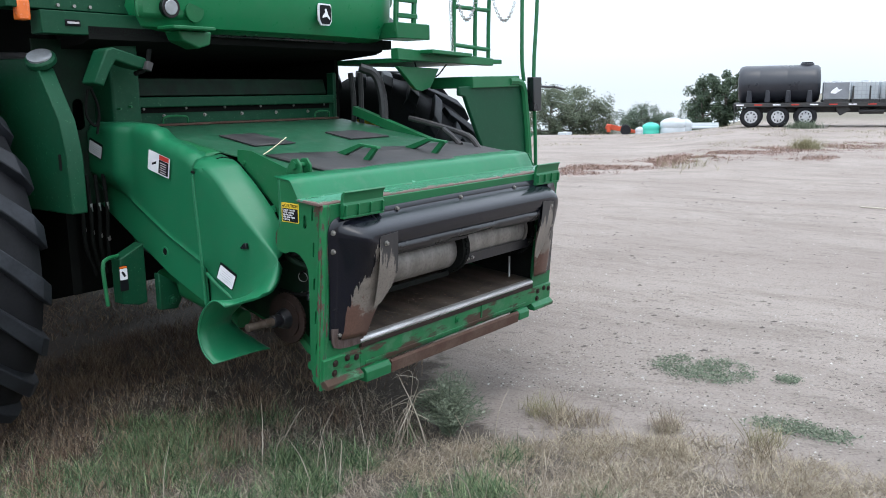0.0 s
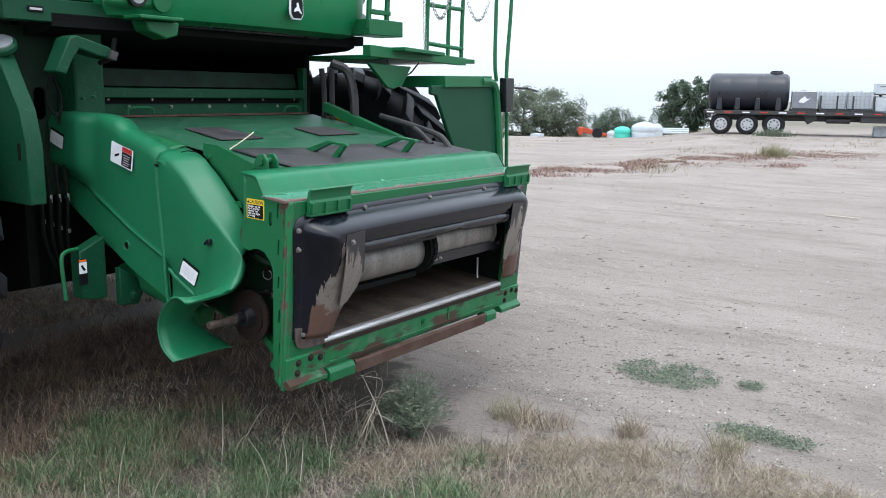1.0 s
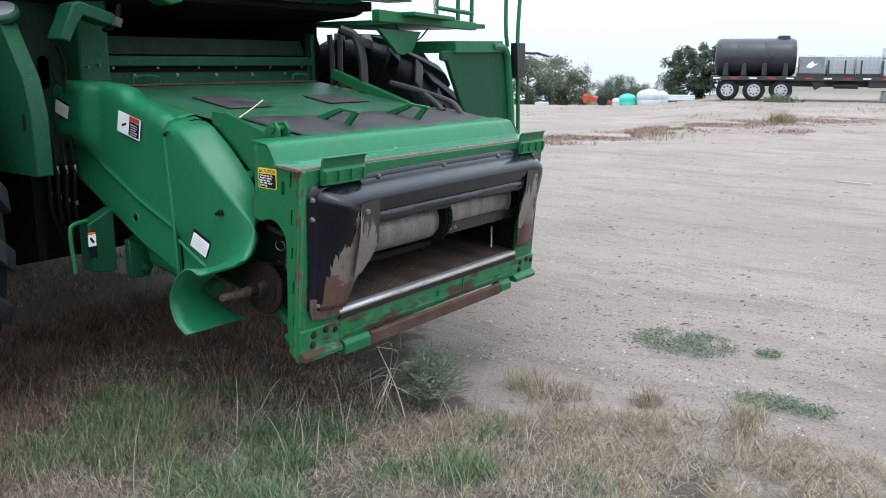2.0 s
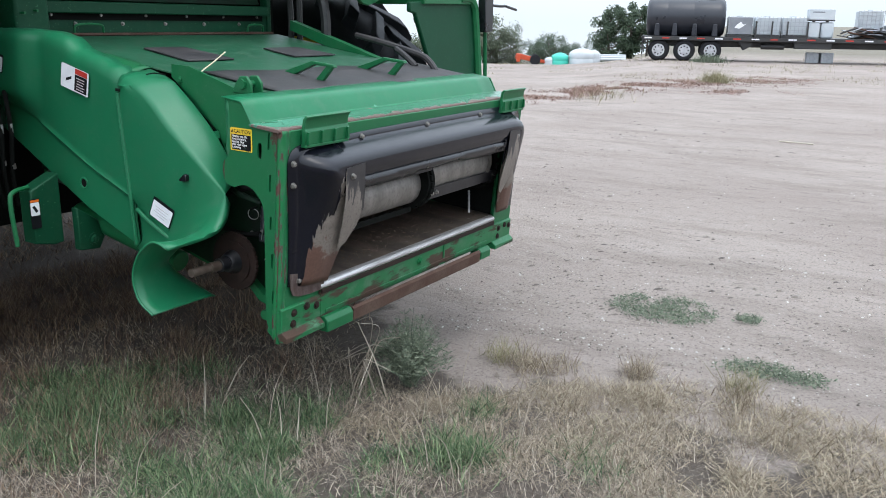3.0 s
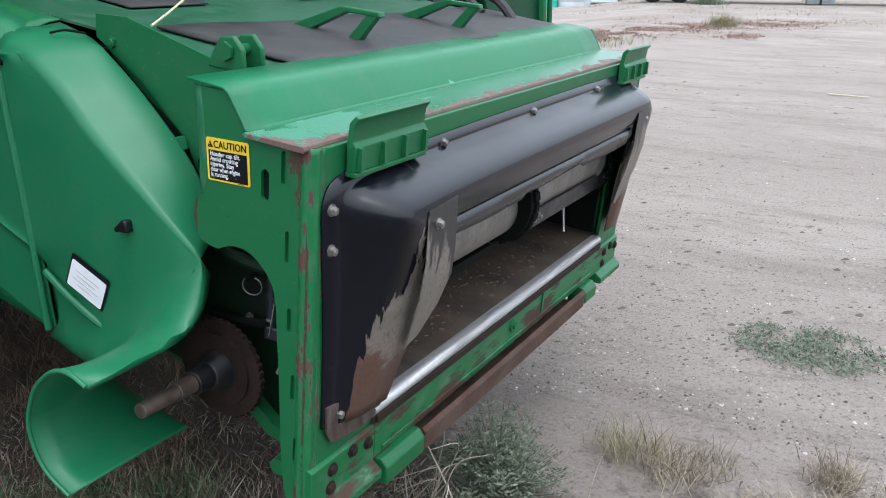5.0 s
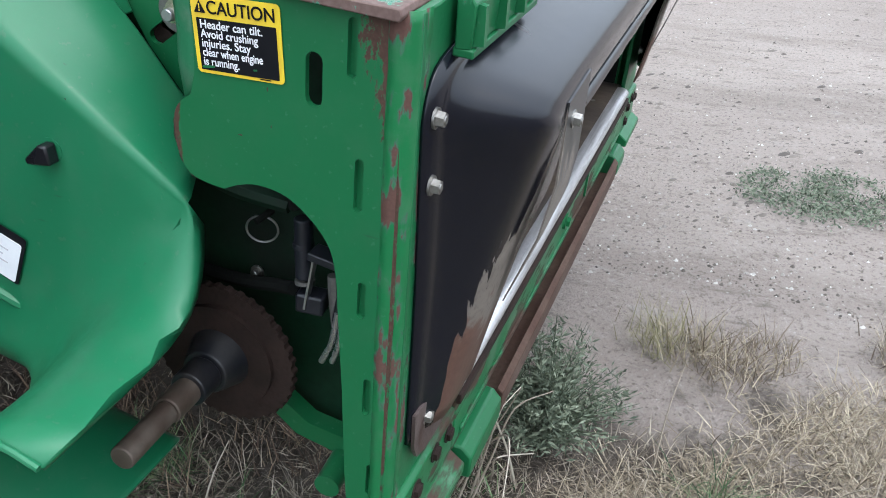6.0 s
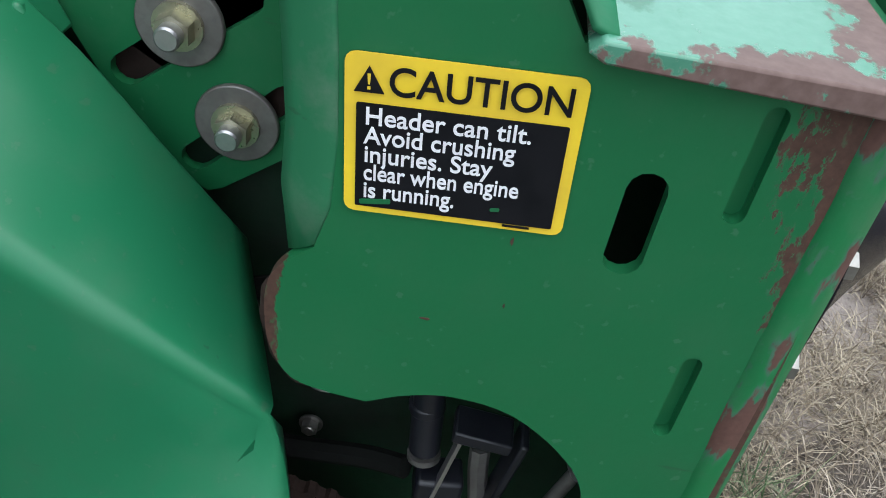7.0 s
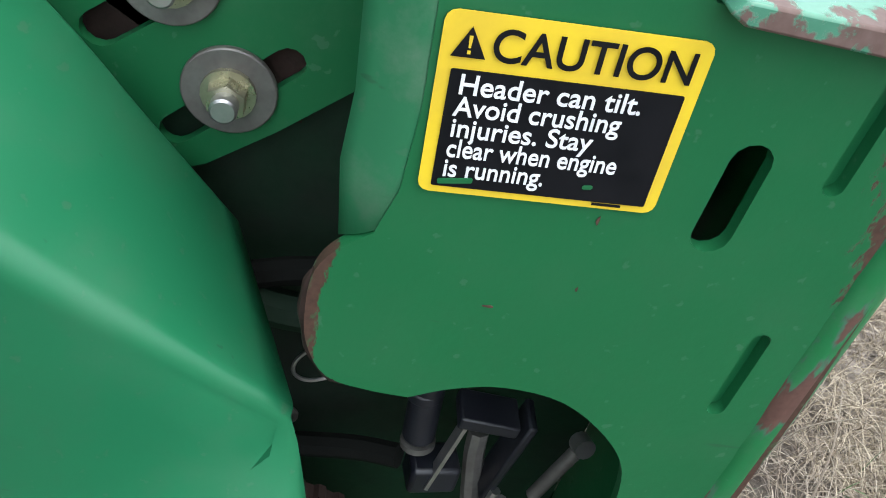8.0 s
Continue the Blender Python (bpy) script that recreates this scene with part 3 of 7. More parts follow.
def flap_material():
    """Black sheet, scraped to bare grey-brown metal over its two legs and rusting at their feet."""
    m, nt, b = nodes_of("scraped_black_sheet")
    x, y, z = coords(nt)
    far = calc(nt, "MINIMUM", x, calc(nt, "SUBTRACT", 1.87, x))
    a = noise_node(nt, 11, 7, 0.55, stretch=(2.2, 1, 0.5))
    r, fine = noise_node(nt, 15, 7, 0.65), noise_node(nt, 110, 4)
    dust, scuff = noise_node(nt, 4, 6), noise_node(nt, 18, 6, 0.6, stretch=(0.3, 1, 1.5))
    limit = along(nt, far, ((0.0, 0.0), (0.090, 0.12), (0.115, 0.34), (0.15, 0.42), (0.18, 0.46), (0.22, 0.53), (0.30, 0.53), (0.34, 0.0)))
    gap = calc(nt, "SUBTRACT", limit, z)
    worn = ramp(nt, calc(nt, "MULTIPLY_ADD", calc(nt, "SUBTRACT", a, 0.5), 0.55, gap), ((0.0, (0.0,)), (0.008, (1.0,))))
    low = calc(nt, "SUBTRACT", calc(nt, "SUBTRACT", 0.430, calc(nt, "MULTIPLY", far, 0.5)), z)
    rusty = ramp(nt, calc(nt, "MULTIPLY_ADD", calc(nt, "SUBTRACT", r, 0.5), 0.42, low), ((0.0, (0.0,)), (0.03, (1.0,))))
    bare = mixc(nt, scuff, (0.088, 0.074, 0.063), (0.25, 0.215, 0.185))
    bare = mixc(nt, ramp(nt, fine, ((0.5, (0.0,)), (0.7, (0.6,)))), bare, (0.07, 0.055, 0.045))
    bare = mixc(nt, rusty, bare, mixc(nt, fine, (0.055, 0.026, 0.020), (0.14, 0.075, 0.055)))
    black = mixc(nt, ramp(nt, dust, ((0.45, (0.0,)), (0.75, (0.6,)))), (0.0045, 0.0052, 0.0095), (0.008, 0.0085, 0.013))
    black = mixc(nt, ramp(nt, scuff, ((0.68, (0.0,)), (0.74, (0.5,)))), black, (0.05, 0.045, 0.04))
    nt.links.new(mixc(nt, worn, black, bare), b.inputs["Base Color"])
    nt.links.new(mixc(nt, worn, ramp(nt, dust, ((0.35, (0.15,)), (0.7, (0.27,)))), (0.5, 0.5, 0.5)), b.inputs["Roughness"])
    b.inputs["Specular IOR Level"].default_value = 0.42
    bump(nt, b, a, 0.05, 0.006)
    return m


M["washer_grey"] = surface("dull_washer_steel", (0.20, 0.195, 0.185), (0.13, 0.12, 0.11), 0.5, 0.6, 30, 200, 0.4, 0.1)
M["brass_zinc"] = surface("yellow_passivated_zinc", (0.46, 0.44, 0.31), (0.34, 0.33, 0.25), 0.32, 0.85, 60, 300, 0.3, 0.1)
M["leg_rust"] = surface("maroon_rusted_sheet", (0.060, 0.034, 0.029), (0.135, 0.105, 0.098), 0.6, 0.3, 26, 150, 0.5, 0.3, 0.12, (2.5, 1, 0.6))
M["coupler_blue"] = surface("blue_black_plastic", (0.007, 0.0075, 0.012), (0.014, 0.015, 0.021), 0.42, 0, 30, 150, 0.3, 0.05)
M["hub"] = surface("greasy_blue_black_hub", (0.010, 0.011, 0.015), (0.028, 0.026, 0.026), 0.4, 0.2, 20, 120, 0.4, 0.2)
M["shaft"] = surface("brown_grey_shaft", (0.075, 0.052, 0.040), (0.13, 0.105, 0.085), 0.6, 0.4, 30, 120, 0.4, 0.2)
M["flap"] = flap_material()


def leg_material():
    """Dull sheet, black near its top and scraped to grey-brown further down, with streaks."""
    m, nt, b = nodes_of("scraped_leg_sheet")
    x, y, z = coords(nt)
    a, fine = noise_node(nt, 13, 7, 0.6, stretch=(2.4, 1, 0.45)), noise_node(nt, 120, 4)
    low = calc(nt, "SUBTRACT", calc(nt, "SUBTRACT", 0.585, calc(nt, "MULTIPLY", calc(nt, "SUBTRACT", calc(nt, "MINIMUM", x, calc(nt, "SUBTRACT", 1.885, x)), 0.224), 0.6)), z)
    worn = ramp(nt, calc(nt, "MULTIPLY_ADD", calc(nt, "SUBTRACT", a, 0.5), 0.5, low), ((0.0, (0.0,)), (0.02, (1.0,))))
    bare = mixc(nt, a, (0.095, 0.081, 0.070), (0.27, 0.235, 0.205))
    bare = mixc(nt, ramp(nt, fine, ((0.5, (0.0,)), (0.72, (0.6,)))), bare, (0.06, 0.046, 0.038))
    nt.links.new(mixc(nt, worn, mixc(nt, a, (0.010, 0.010, 0.013), (0.045, 0.043, 0.044)), bare), b.inputs["Base Color"])
    nt.links.new(mixc(nt, worn, (0.34, 0.34, 0.34), (0.5, 0.5, 0.5)), b.inputs["Roughness"])
    bump(nt, b, fine, 0.06, 0.002)
    return m


M["leg_sheet"] = leg_material()


def throat_guard():
    # black moulded surround: an outer flange, a shoulder, and a lip that stands forward
    outer = [(0.042, 0.0, 0.185), (0.040, 0, 0.32), (0.034, 0, 0.46), (0.024, 0, 0.60), (0.024, 0, 0.668), (0.052, 0, 0.706), (0.13, 0, 0.720), (0.30, 0, 0.726), (0.6, 0, 0.732), (0.92, 0, 0.735),
             (1.27, 0, 0.737), (1.57, 0, 0.737), (1.72, 0, 0.732), (1.81, 0, 0.712), (1.850, 0, 0.655), (1.862, 0, 0.58), (1.864, 0, 0.46), (1.864, 0, 0.34), (1.862, 0, 0.18)]
    inner = [(0.250, 0.05, 0.165), (0.290, 0.28, 0.28), (0.345, 0.50, 0.38), (0.350, 0.78, 0.46), (0.318, 1.0, 0.555), (0.318, 1.0, 0.560), (0.33, 1.0, 0.562), (0.40, 1.0, 0.564), (0.64, 1.0, 0.566), (0.95, 1.0, 0.567),
             (1.29, 1.0, 0.568), (1.46, 1.0, 0.570), (1.525, 1.0, 0.575), (1.535, 1.0, 0.57), (1.545, 1.0, 0.565), (1.555, 0.85, 0.50), (1.580, 0.58, 0.40), (1.610, 0.36, 0.29), (1.655, 0.08, 0.18)]
    section = [(0.0, -0.006), (0.15, -0.008), (0.18, -0.013), (0.23, -0.036), (0.29, -0.064), (0.35, -0.088), (0.40, -0.101), (0.46, -0.108), (0.54, -0.111), (0.64, -0.110), (0.76, -0.106), (0.775, -0.099), (1.0, -0.098)]
    fine = 5
    o, i = smooth_line(outer, fine), smooth_line(inner, fine)
    rows = []
    for p, q in zip(o, i):
        row = []
        for t, y in section:
            row.append((p.x + (q.x - p.x) * t, y if y > -0.01 else -0.008 + (y + 0.008) * (0.15 + 0.85 * max(0.0, q.y)), p.z + (q.z - p.z) * t))
        rows.append(row)
    bm = grid(B(), rows)
    guard = part("throat_guard", bm, "flap", feeder, "glossy black throat guard scraped to grey and rust low down", solid=0.005, smooth=40)
    leg = [(0.224, 0.632), (0.338, 0.640), (0.344, 0.52), (0.352, 0.46), (0.338, 0.385), (0.300, 0.315), (0.262, 0.300), (0.236, 0.43), (0.226, 0.52)]
    for mirror in (False, True):
        part("leg_plate", plate(B(), [leg], lambda p, q: (1.885 - p if mirror else p, -0.1135 + 0.42 * max(0.0, 0.50 - q) ** 1.25, q), Vector((0, -0.0025, 0))), "leg_sheet", guard, "scraped grey leg plate")
    # front drop lip, a little wavy
    bm = B()
    rows = []
    for k in range(41):
        x = 0.325 + 1.21 * k / 40
        z = 0.562 + 0.004 * (x - 0.27)
        drop = 0.030 + 0.008 * noise.noise((x * 4, 0, 0)) - (0.012 if 0.72 < x < 1.12 else 0)
        rows.append([(x, -0.101, z + 0.02), (x, -0.104, z), (x, -0.098 + 0.006 * noise.noise((x * 3, 2, 0)), z - drop * 0.5), (x, -0.092, z - drop)])
    part("drop_lip", grid(bm, rows), "black", guard, solid=0.004)
    for x in (0.28, 0.52, 0.74, 0.98, 1.20, 1.42):
        part("rib", prism(B(), [(-0.008, 0.702), (-0.036, 0.6905), (-0.060, 0.6815), (-0.060, 0.672), (-0.008, 0.688)], x - 0.006, x + 0.006), "black", guard, bevel=0.001)
    for c in ((0.447, -0.008, 0.710), (0.926, -0.008, 0.713), (1.406, -0.008, 0.715), (0.045, -0.010, 0.653), (0.047, -0.010, 0.573), (1.72, -0.008, 0.712)):
        part("bolt", hexbolt(B(), c, (0, -1, 0), 0.0092, 0.012, 1.3), "zinc", guard)
    for c in ((0.262, -0.115, 0.598), (1.640, -0.108, 0.606)):
        part("bolt", hexbolt(B(), c, (0, -1, 0), 0.0092, 0.012, 1.3), "zinc", guard)
    foot_pts = [(0.046, 0.235), (0.050, 0.175), (0.064, 0.148), (0.095, 0.136), (0.150, 0.130), (0.245, 0.128), (0.250, 0.205)]
    part("leg_foot", plate(B(), [foot_pts], lambda p, q: (p, -0.010, q), Vector((0, -0.005, 0))), "leg_rust", guard, "rusty foot of the guard")
    for c in ((0.092, -0.0125, 0.200), (0.163, -0.0135, 0.204), (1.77, -0.012, 0.24)):
        part("bolt", hexbolt(B(), c, (0, -1, 0), 0.0095, 0.010, 1.35), "zinc", guard)




def throat_inside():
    # conveyor drum in two lengths with a ring between, cross bars, chain and floor
    bm = cyl(B(), (0.19, 0.11, 0.42), (0.955, 0.11, 0.42), 0.098, 40)
    drum = part("conveyor_drum", bm, "drum", feeder, "dusty grey steel drum")
    part("conveyor_drum", cyl(cyl(B(), (1.00, 0.085, 0.460), (1.53, 0.085, 0.460), 0.100, 40), (1.53, 0.085, 0.460), (1.55, 0.085, 0.460), 0.112, 40), "drum", feeder, "dusty grey steel drum")
    for x in (0.962, 0.998):
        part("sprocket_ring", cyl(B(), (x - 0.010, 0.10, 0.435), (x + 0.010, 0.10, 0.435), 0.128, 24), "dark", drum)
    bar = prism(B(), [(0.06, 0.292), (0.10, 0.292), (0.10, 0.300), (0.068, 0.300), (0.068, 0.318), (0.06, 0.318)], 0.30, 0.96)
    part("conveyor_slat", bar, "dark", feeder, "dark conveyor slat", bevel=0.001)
    bar = prism(B(), [(-0.012, 0.360), (0.03, 0.345), (0.03, 0.353), (-0.004, 0.368), (-0.006, 0.412), (-0.014, 0.412)], 0.985, 1.645)
    part("conveyor_slat", bar, "hub", feeder, bevel=0.001)
    for x, z in ((1.01, 0.388), (1.05, 0.388), (1.60, 0.392), (1.63, 0.398)):
        part("slat_bolt", hexbolt(B(), (x, -0.014, z), (0, -1, 0), 0.008, 0.010), "zinc", feeder)
    bar = prism(B(), [(-0.020, 0.500), (0.02, 0.488), (0.02, 0.496), (-0.012, 0.508), (-0.014, 0.526), (-0.022, 0.526)], 0.36, 0.985)
    part("conveyor_slat", bar, "hub", feeder, bevel=0.001)
    for x in (0.24, 0.98, 1.60):
        chain = None
        for k in range(16):
            a = -2.4 + 3.6 * k / 15
            y, z = 0.10 - 0.130 * math.cos(a), 0.435 + 0.130 * math.sin(a)
            link = part("chain_link", box(B(), (x, y, z), (0.030 if k % 2 else 0.020, 0.014, 0.026), (math.degrees(-a), 0, 0)), "dark", feeder if chain is None else chain, bevel=0.003)
            chain = chain or link
    part("throat_floor", prism(B(), [(-0.002, 0.150), (0.10, 0.148), (0.95, 0.135), (0.95, 0.128), (-0.002, 0.140)], 0.19, 1.70), "floor", feeder, "brown dusty steel floor")
    for k in range(5):
        part("floor_bolt", cyl(B(), (0.36 + 0.29 * k, 0.055, 0.147), (0.36 + 0.29 * k, 0.055, 0.153), 0.008, 14), "zinc", feeder)
    # rounded bright lip of the floor
    prof = [(0.012, 0.1535), (-0.004, 0.155), (-0.014, 0.152), (-0.021, 0.146), (-0.023, 0.138), (-0.020, 0.131), (-0.012, 0.130), (-0.008, 0.14), (0.012, 0.148)]
    part("lip", prism(B(), prof, 0.226, 1.664), "lip", feeder, "bright worn steel lip", smooth=50)
    part("lip_skirt", box(B(), (0.945, -0.0215, 0.120), (1.430, 0.010, 0.020)), "rust_dark", feeder, "dark brown strip under the lip", bevel=0.002)
    part("lip_seat", prism(B(), [(0.010, 0.149), (0.060, 0.149), (0.060, 0.1525), (0.010, 0.1525)], 0.226, 1.664), "floor", feeder)
    part("strut", cyl(B(), (1.60, 0.10, 0.16), (1.63, 0.13, 0.27), 0.006, 10), "steel", feeder)
    rng = random.Random(31)
    v, f = [], []
    for k in range(900):
        x, y = rng.uniform(0.22, 1.66), 0.03 + 0.42 * rng.random() ** 1.4
        s, a, n = rng.uniform(0.002, 0.007), rng.uniform(0, 6.283), len(v)
        z = 0.1505 - 0.014 * y
        ca, sa, w = math.cos(a) * s, math.sin(a) * s, rng.uniform(0.2, 0.7)
        v += [(x - ca, y - sa, z), (x + sa * w, y - ca * w, z + 0.002), (x + ca, y + sa, z + 0.001), (x - sa * w, y + ca * w, z)]
        f.append((n, n + 1, n + 2, n + 3))
    me = bpy.data.meshes.new("chaff")
    me.from_pydata(v, [], f)
    me.materials.append(surface("chaff_and_husks", (0.26, 0.185, 0.12), (0.09, 0.060, 0.040), 0.9, 0, 60, 200, 0.3, 0.0))
    chaff = new("chaff", me)
    chaff.parent = feeder
    tagged(chaff, kind="stuff")
    # Added black sheet that closes the throat; its colour stands for shade.
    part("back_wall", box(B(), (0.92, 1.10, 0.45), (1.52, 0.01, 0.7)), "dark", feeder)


feeder_sides()
rust_edge()
front_frame()
throat_guard()
throat_inside()


def sticker_outline(c, w, h):
    """A small ragged flake standing upright on the near side."""
    pts = [(w * math.cos(a) * (0.8 + 0.3 * math.sin(5 * a)), h * math.sin(a)) for a in (2 * math.pi * k / 10 for k in range(10))]
    return plate(B(), [pts], lambda p, q: (c[0] - 0.0075, c[1] + p, c[2] + q), Vector((0.008, 0, 0)))


def side_shield():
    # moulded green cover in two lengths along the near side
    count = 26
    def even(pts):
        """A smooth way through points, at count + 1 even steps."""
        way = smooth_line(pts, 12)
        far = [0.0]
        for p, q in zip(way, way[1:]):
            far.append(far[-1] + (q - p).length)
        out, k = [], 0
        for n in range(count + 1):
            d = far[-1] * n / count
            while k < len(way) - 2 and far[k + 1] < d:
                k += 1
            out.append(way[k].lerp(way[k + 1], (d - far[k]) / max(far[k + 1] - far[k], 1e-6)))
        return out
    edge = even([(0.125, 0.690, 0.836), (0.122, 0.574, 0.762), (0.120, 0.453, 0.664), (0.122, 0.388, 0.587), (0.126, 0.336, 0.522)])
    ridge = even([(0.012, 0.782, 0.815), (0.004, 0.676, 0.760), (0.0, 0.590, 0.694), (-0.001, 0.500, 0.634), (0.0, 0.425, 0.586), (0.003, 0.345, 0.532), (0.010, 0.284, 0.486)])
    seam = even([(0.014, 0.876, 0.800), (0.014, 0.862, 0.672), (0.012, 0.840, 0.560), (0.010, 0.815, 0.420), (0.008, 0.790, 0.270), (0.006, 0.770, 0.150)])
    # low border of the flat side, where the shell round the shaft grows out of it
    border = even([(0.010, 0.284, 0.486), (0.008, 0.296, 0.448), (0.004, 0.335, 0.420), (0.002, 0.400, 0.380), (0.0, 0.450, 0.325), (0.0, 0.500, 0.268), (0.002, 0.600, 0.205), (0.006, 0.770, 0.150)])
    rows = []
    for n, (a, b, c) in enumerate(zip(edge, ridge, seam)):
        # a soft rounded ridge: the corner is cut by a curve that narrows towards its low end
        soft = 0.011 + 0.016 * (1 - n / count)
        p, q = b + (a - b).normalized() * soft * 0.8, b + (c - b).normalized() * soft
        bend = [p * (1 - t) ** 2 + b * 2 * t * (1 - t) + q * t * t for t in (k / 8 for k in range(9))]
        row = [a + Vector((0.010, 0.004, -0.006)), a + Vector((0.003, 0.001, -0.001)), a, a.lerp(p, 0.45), a.lerp(p, 0.93)] + bend
        rows.append(row)
    # the flat side is spanned between ridge, seam and border
    side = []
    for n in range(count + 1):
        q = rows[n][-1]
        line = [q]
        for k in range(15):
            t = k / 14 if k else 0.02
            low = border[int(count * t)].lerp(border[min(count, int(count * t) + 1)], count * t % 1)
            sag = low - rows[count][-1].lerp(seam[count], t)
            line.append(q.lerp(seam[n], t) + sag * (n / count) ** 3 - Vector((0.004 * math.sin(math.pi * t) * (1 - n / count), 0, 0)))
        line.append(seam[n] + Vector((0.03, 0.004, 0)))
        side.append(line)
    full = [r + l[1:] for r, l in zip(rows, side)]
    # its top runs back to meet the rear length
    roof = []
    for t in (1.0, 0.75, 0.5, 0.25):
        row = []
        for p in full[0]:
            back = Vector((p.x, 0.884, float(np.interp(p.x, (0.012, 0.022, 0.040, 0.07), (0.803, 0.826, 0.841, 0.846)))))
            row.append(p.lerp(back, t) + Vector((0, 0, 0.006 * math.sin(math.pi * min(t, 0.5)) * min(1.0, max(0.0, (p.x - 0.015) / 0.03)))))
        row[0] += Vector((0.040 * t, 0, 0.006))
        roof.append(row)
    full = roof + full
    skin = grid(B(), full)
    # shell round the shaft: an open C at its rim, hollow to the front, that flares out of the flat side
    rim = even([(0, 0.249, 0.347), (0, 0.298, 0.357), (0, 0.345, 0.341), (0, 0.400, 0.286), (0, 0.431, 0.212), (0, 0.430, 0.160), (0, 0.400, 0.102), (0, 0.335, 0.068)])
    stations = [(0.0, 1.0), (-0.001, 0.86), (-0.005, 0.70), (-0.011, 0.54), (-0.020, 0.40), (-0.033, 0.28), (-0.050, 0.18), (-0.070, 0.11), (-0.095, 0.06), (-0.13, 0.03), (-0.18, 0.012), (-0.24, 0.005), (-0.300, 0.0)]
    def along_rim(t):
        k = min(int(t * count), count - 1)
        return rim[k].lerp(rim[k + 1], t * count - k)
    roots = full[-1][9:-1]
    rows, front = [], set()
    for x, w in stations:
        row = []
        for k, q in enumerate(roots):
            t = float(np.interp(max(0.0, k - 4) / (len(roots) - 5), (0, 0.06, 0.15, 0.27, 0.38, 0.51, 0.71, 1.0), (0, 0.08, 0.18, 0.30, 0.40, 0.50, 0.57, 0.60)))
            p = along_rim(t)
            v = p.lerp(q, w)
            row.append(Vector((x + q.x * w + 0.012 * t * (1 - w), v.y, v.z)))
        front.add(tuple(round(c, 3) for c in row[0]))
        rows.append([row[0] + Vector((0.024 * w + 0.006, 0.004, -0.016 * w - 0.010))] + row if w < 1 else [row[0]] + row)
    grid(skin, rows)
    # its lower half
    foot_line = even([(0.006, 0.770, 0.150), (0.010, 0.70, 0.115), (0.02, 0.54, 0.070), (0.03, 0.37, 0.020)])
    rows = []
    for x, w in stations:
        row = []
        for k, q in enumerate(foot_line):
            t = k / count
            v = along_rim(0.60 + 0.40 * t).lerp(q, w * (1 - 0.65 * t))
            row.append(Vector((x + q.x * w + 0.012 * (0.6 + 0.4 * t) * (1 - w), v.y, v.z)))
        rows.append(row)
    grid(skin, rows)
    bmesh.ops.remove_doubles(skin, verts=skin.verts[:], dist=0.0004)
    bmesh.ops.recalc_face_normals(skin, faces=skin.faces[:])
    # ease the flat side into the shell, so that no fold is left between them
    inner_verts = [v for v in skin.verts if not v.is_boundary and tuple(round(c, 3) for c in v.co) not in front and v.co.x > -0.285 and
                   (v.co.z < 0.500 - 0.35 * max(0.0, v.co.y - 0.36) or v.co.x < -0.006) and v.co.z < 0.462 + 0.66 * (v.co.y - 0.285)]
    for _ in range(24):
        eased = {v: sum((e.other_vert(v).co for e in v.link_edges), Vector()) / len(v.link_edges) for v in inner_verts}
        for v, c in eased.items():
            v.co = v.co.lerp(c, 0.8 * max(0.0, min(1.0, ((v.co - ridge[-1]).length - 0.02) / 0.05)))
    front_shield = part("side_shield", skin, "cover", feeder, "moulded green plastic shield flaring round the shaft", solid=0.005, smooth=60)
    part("rim_bead", tube(B(), [(-0.302 + 0.012 * k / count, p.y, p.z) for k, p in enumerate(rim)], 0.0045, 8, 1), "cover", front_shield)
    part("pressed_rib", tube(B(), [(0.006, 0.770, 0.318), (-0.002, 0.70, 0.291), (-0.003, 0.60, 0.253), (0.004, 0.55, 0.236)], lambda t: 0.0085 * min(1.0, 6 * (1 - t) + 0.1), 8), "cover", front_shield)
    # rear length: a hump over the shaft end, a long slope, a raised rib
    def curve(y, pts):
        for (a, p), (b, q) in zip(pts, pts[1:]):
            if y <= b:
                t = (y - a) / (b - a)
                return p + (q - p) * (3 * t * t - 2 * t ** 3)
        return pts[-1][1]
    rows = []
    for k in range(49):
        y = 0.872 + (1.735 - 0.872) * k / 48
        top = curve(y, [(0.86, 0.842), (0.95, 0.868), (1.05, 0.890), (1.14, 0.905), (1.25, 0.948), (1.34, 0.957), (1.48, 0.952), (1.63, 0.938), (1.74, 0.905)])
        foot = 0.156 + (y - 0.872) * 0.430
        rib = 0.352 + (y - 0.872) * 0.411
        hump = curve(y, [(0.84, 0.0), (1.36, 0.0), (1.47, 0.056), (1.65, 0.062), (1.74, 0.050)])
        lip = 0.009 * curve(y, [(0.8, 1.0), (1.34, 1.0), (1.43, 0.0), (1.8, 0.0)])
        row = [(0.12, y, top - 0.004), (0.055 - 0.9 * hump, y, top)]
        zs = [top - 0.010, top - 0.028, top - 0.050, top - 0.075] + [top - 0.075 + (rib + 0.035 - top + 0.075) * j / 8 for j in range(1, 9)]
        for z in zs + [rib + 0.014, rib + 0.006, rib - 0.004, rib - 0.012, rib - 0.03, 0.5 * (rib + foot) - 0.01, foot + 0.02, foot]:
            fade = max(0.0, min(1.0, (z - 0.57) / 0.13))
            fade = fade * fade * (3 - 2 * fade)
            round_top = 0.026 * max(0.0, 1 - (top - z) / 0.045) ** 2
            up = lip * max(0.0, 1 - abs(z - rib - 0.001) / 0.012)
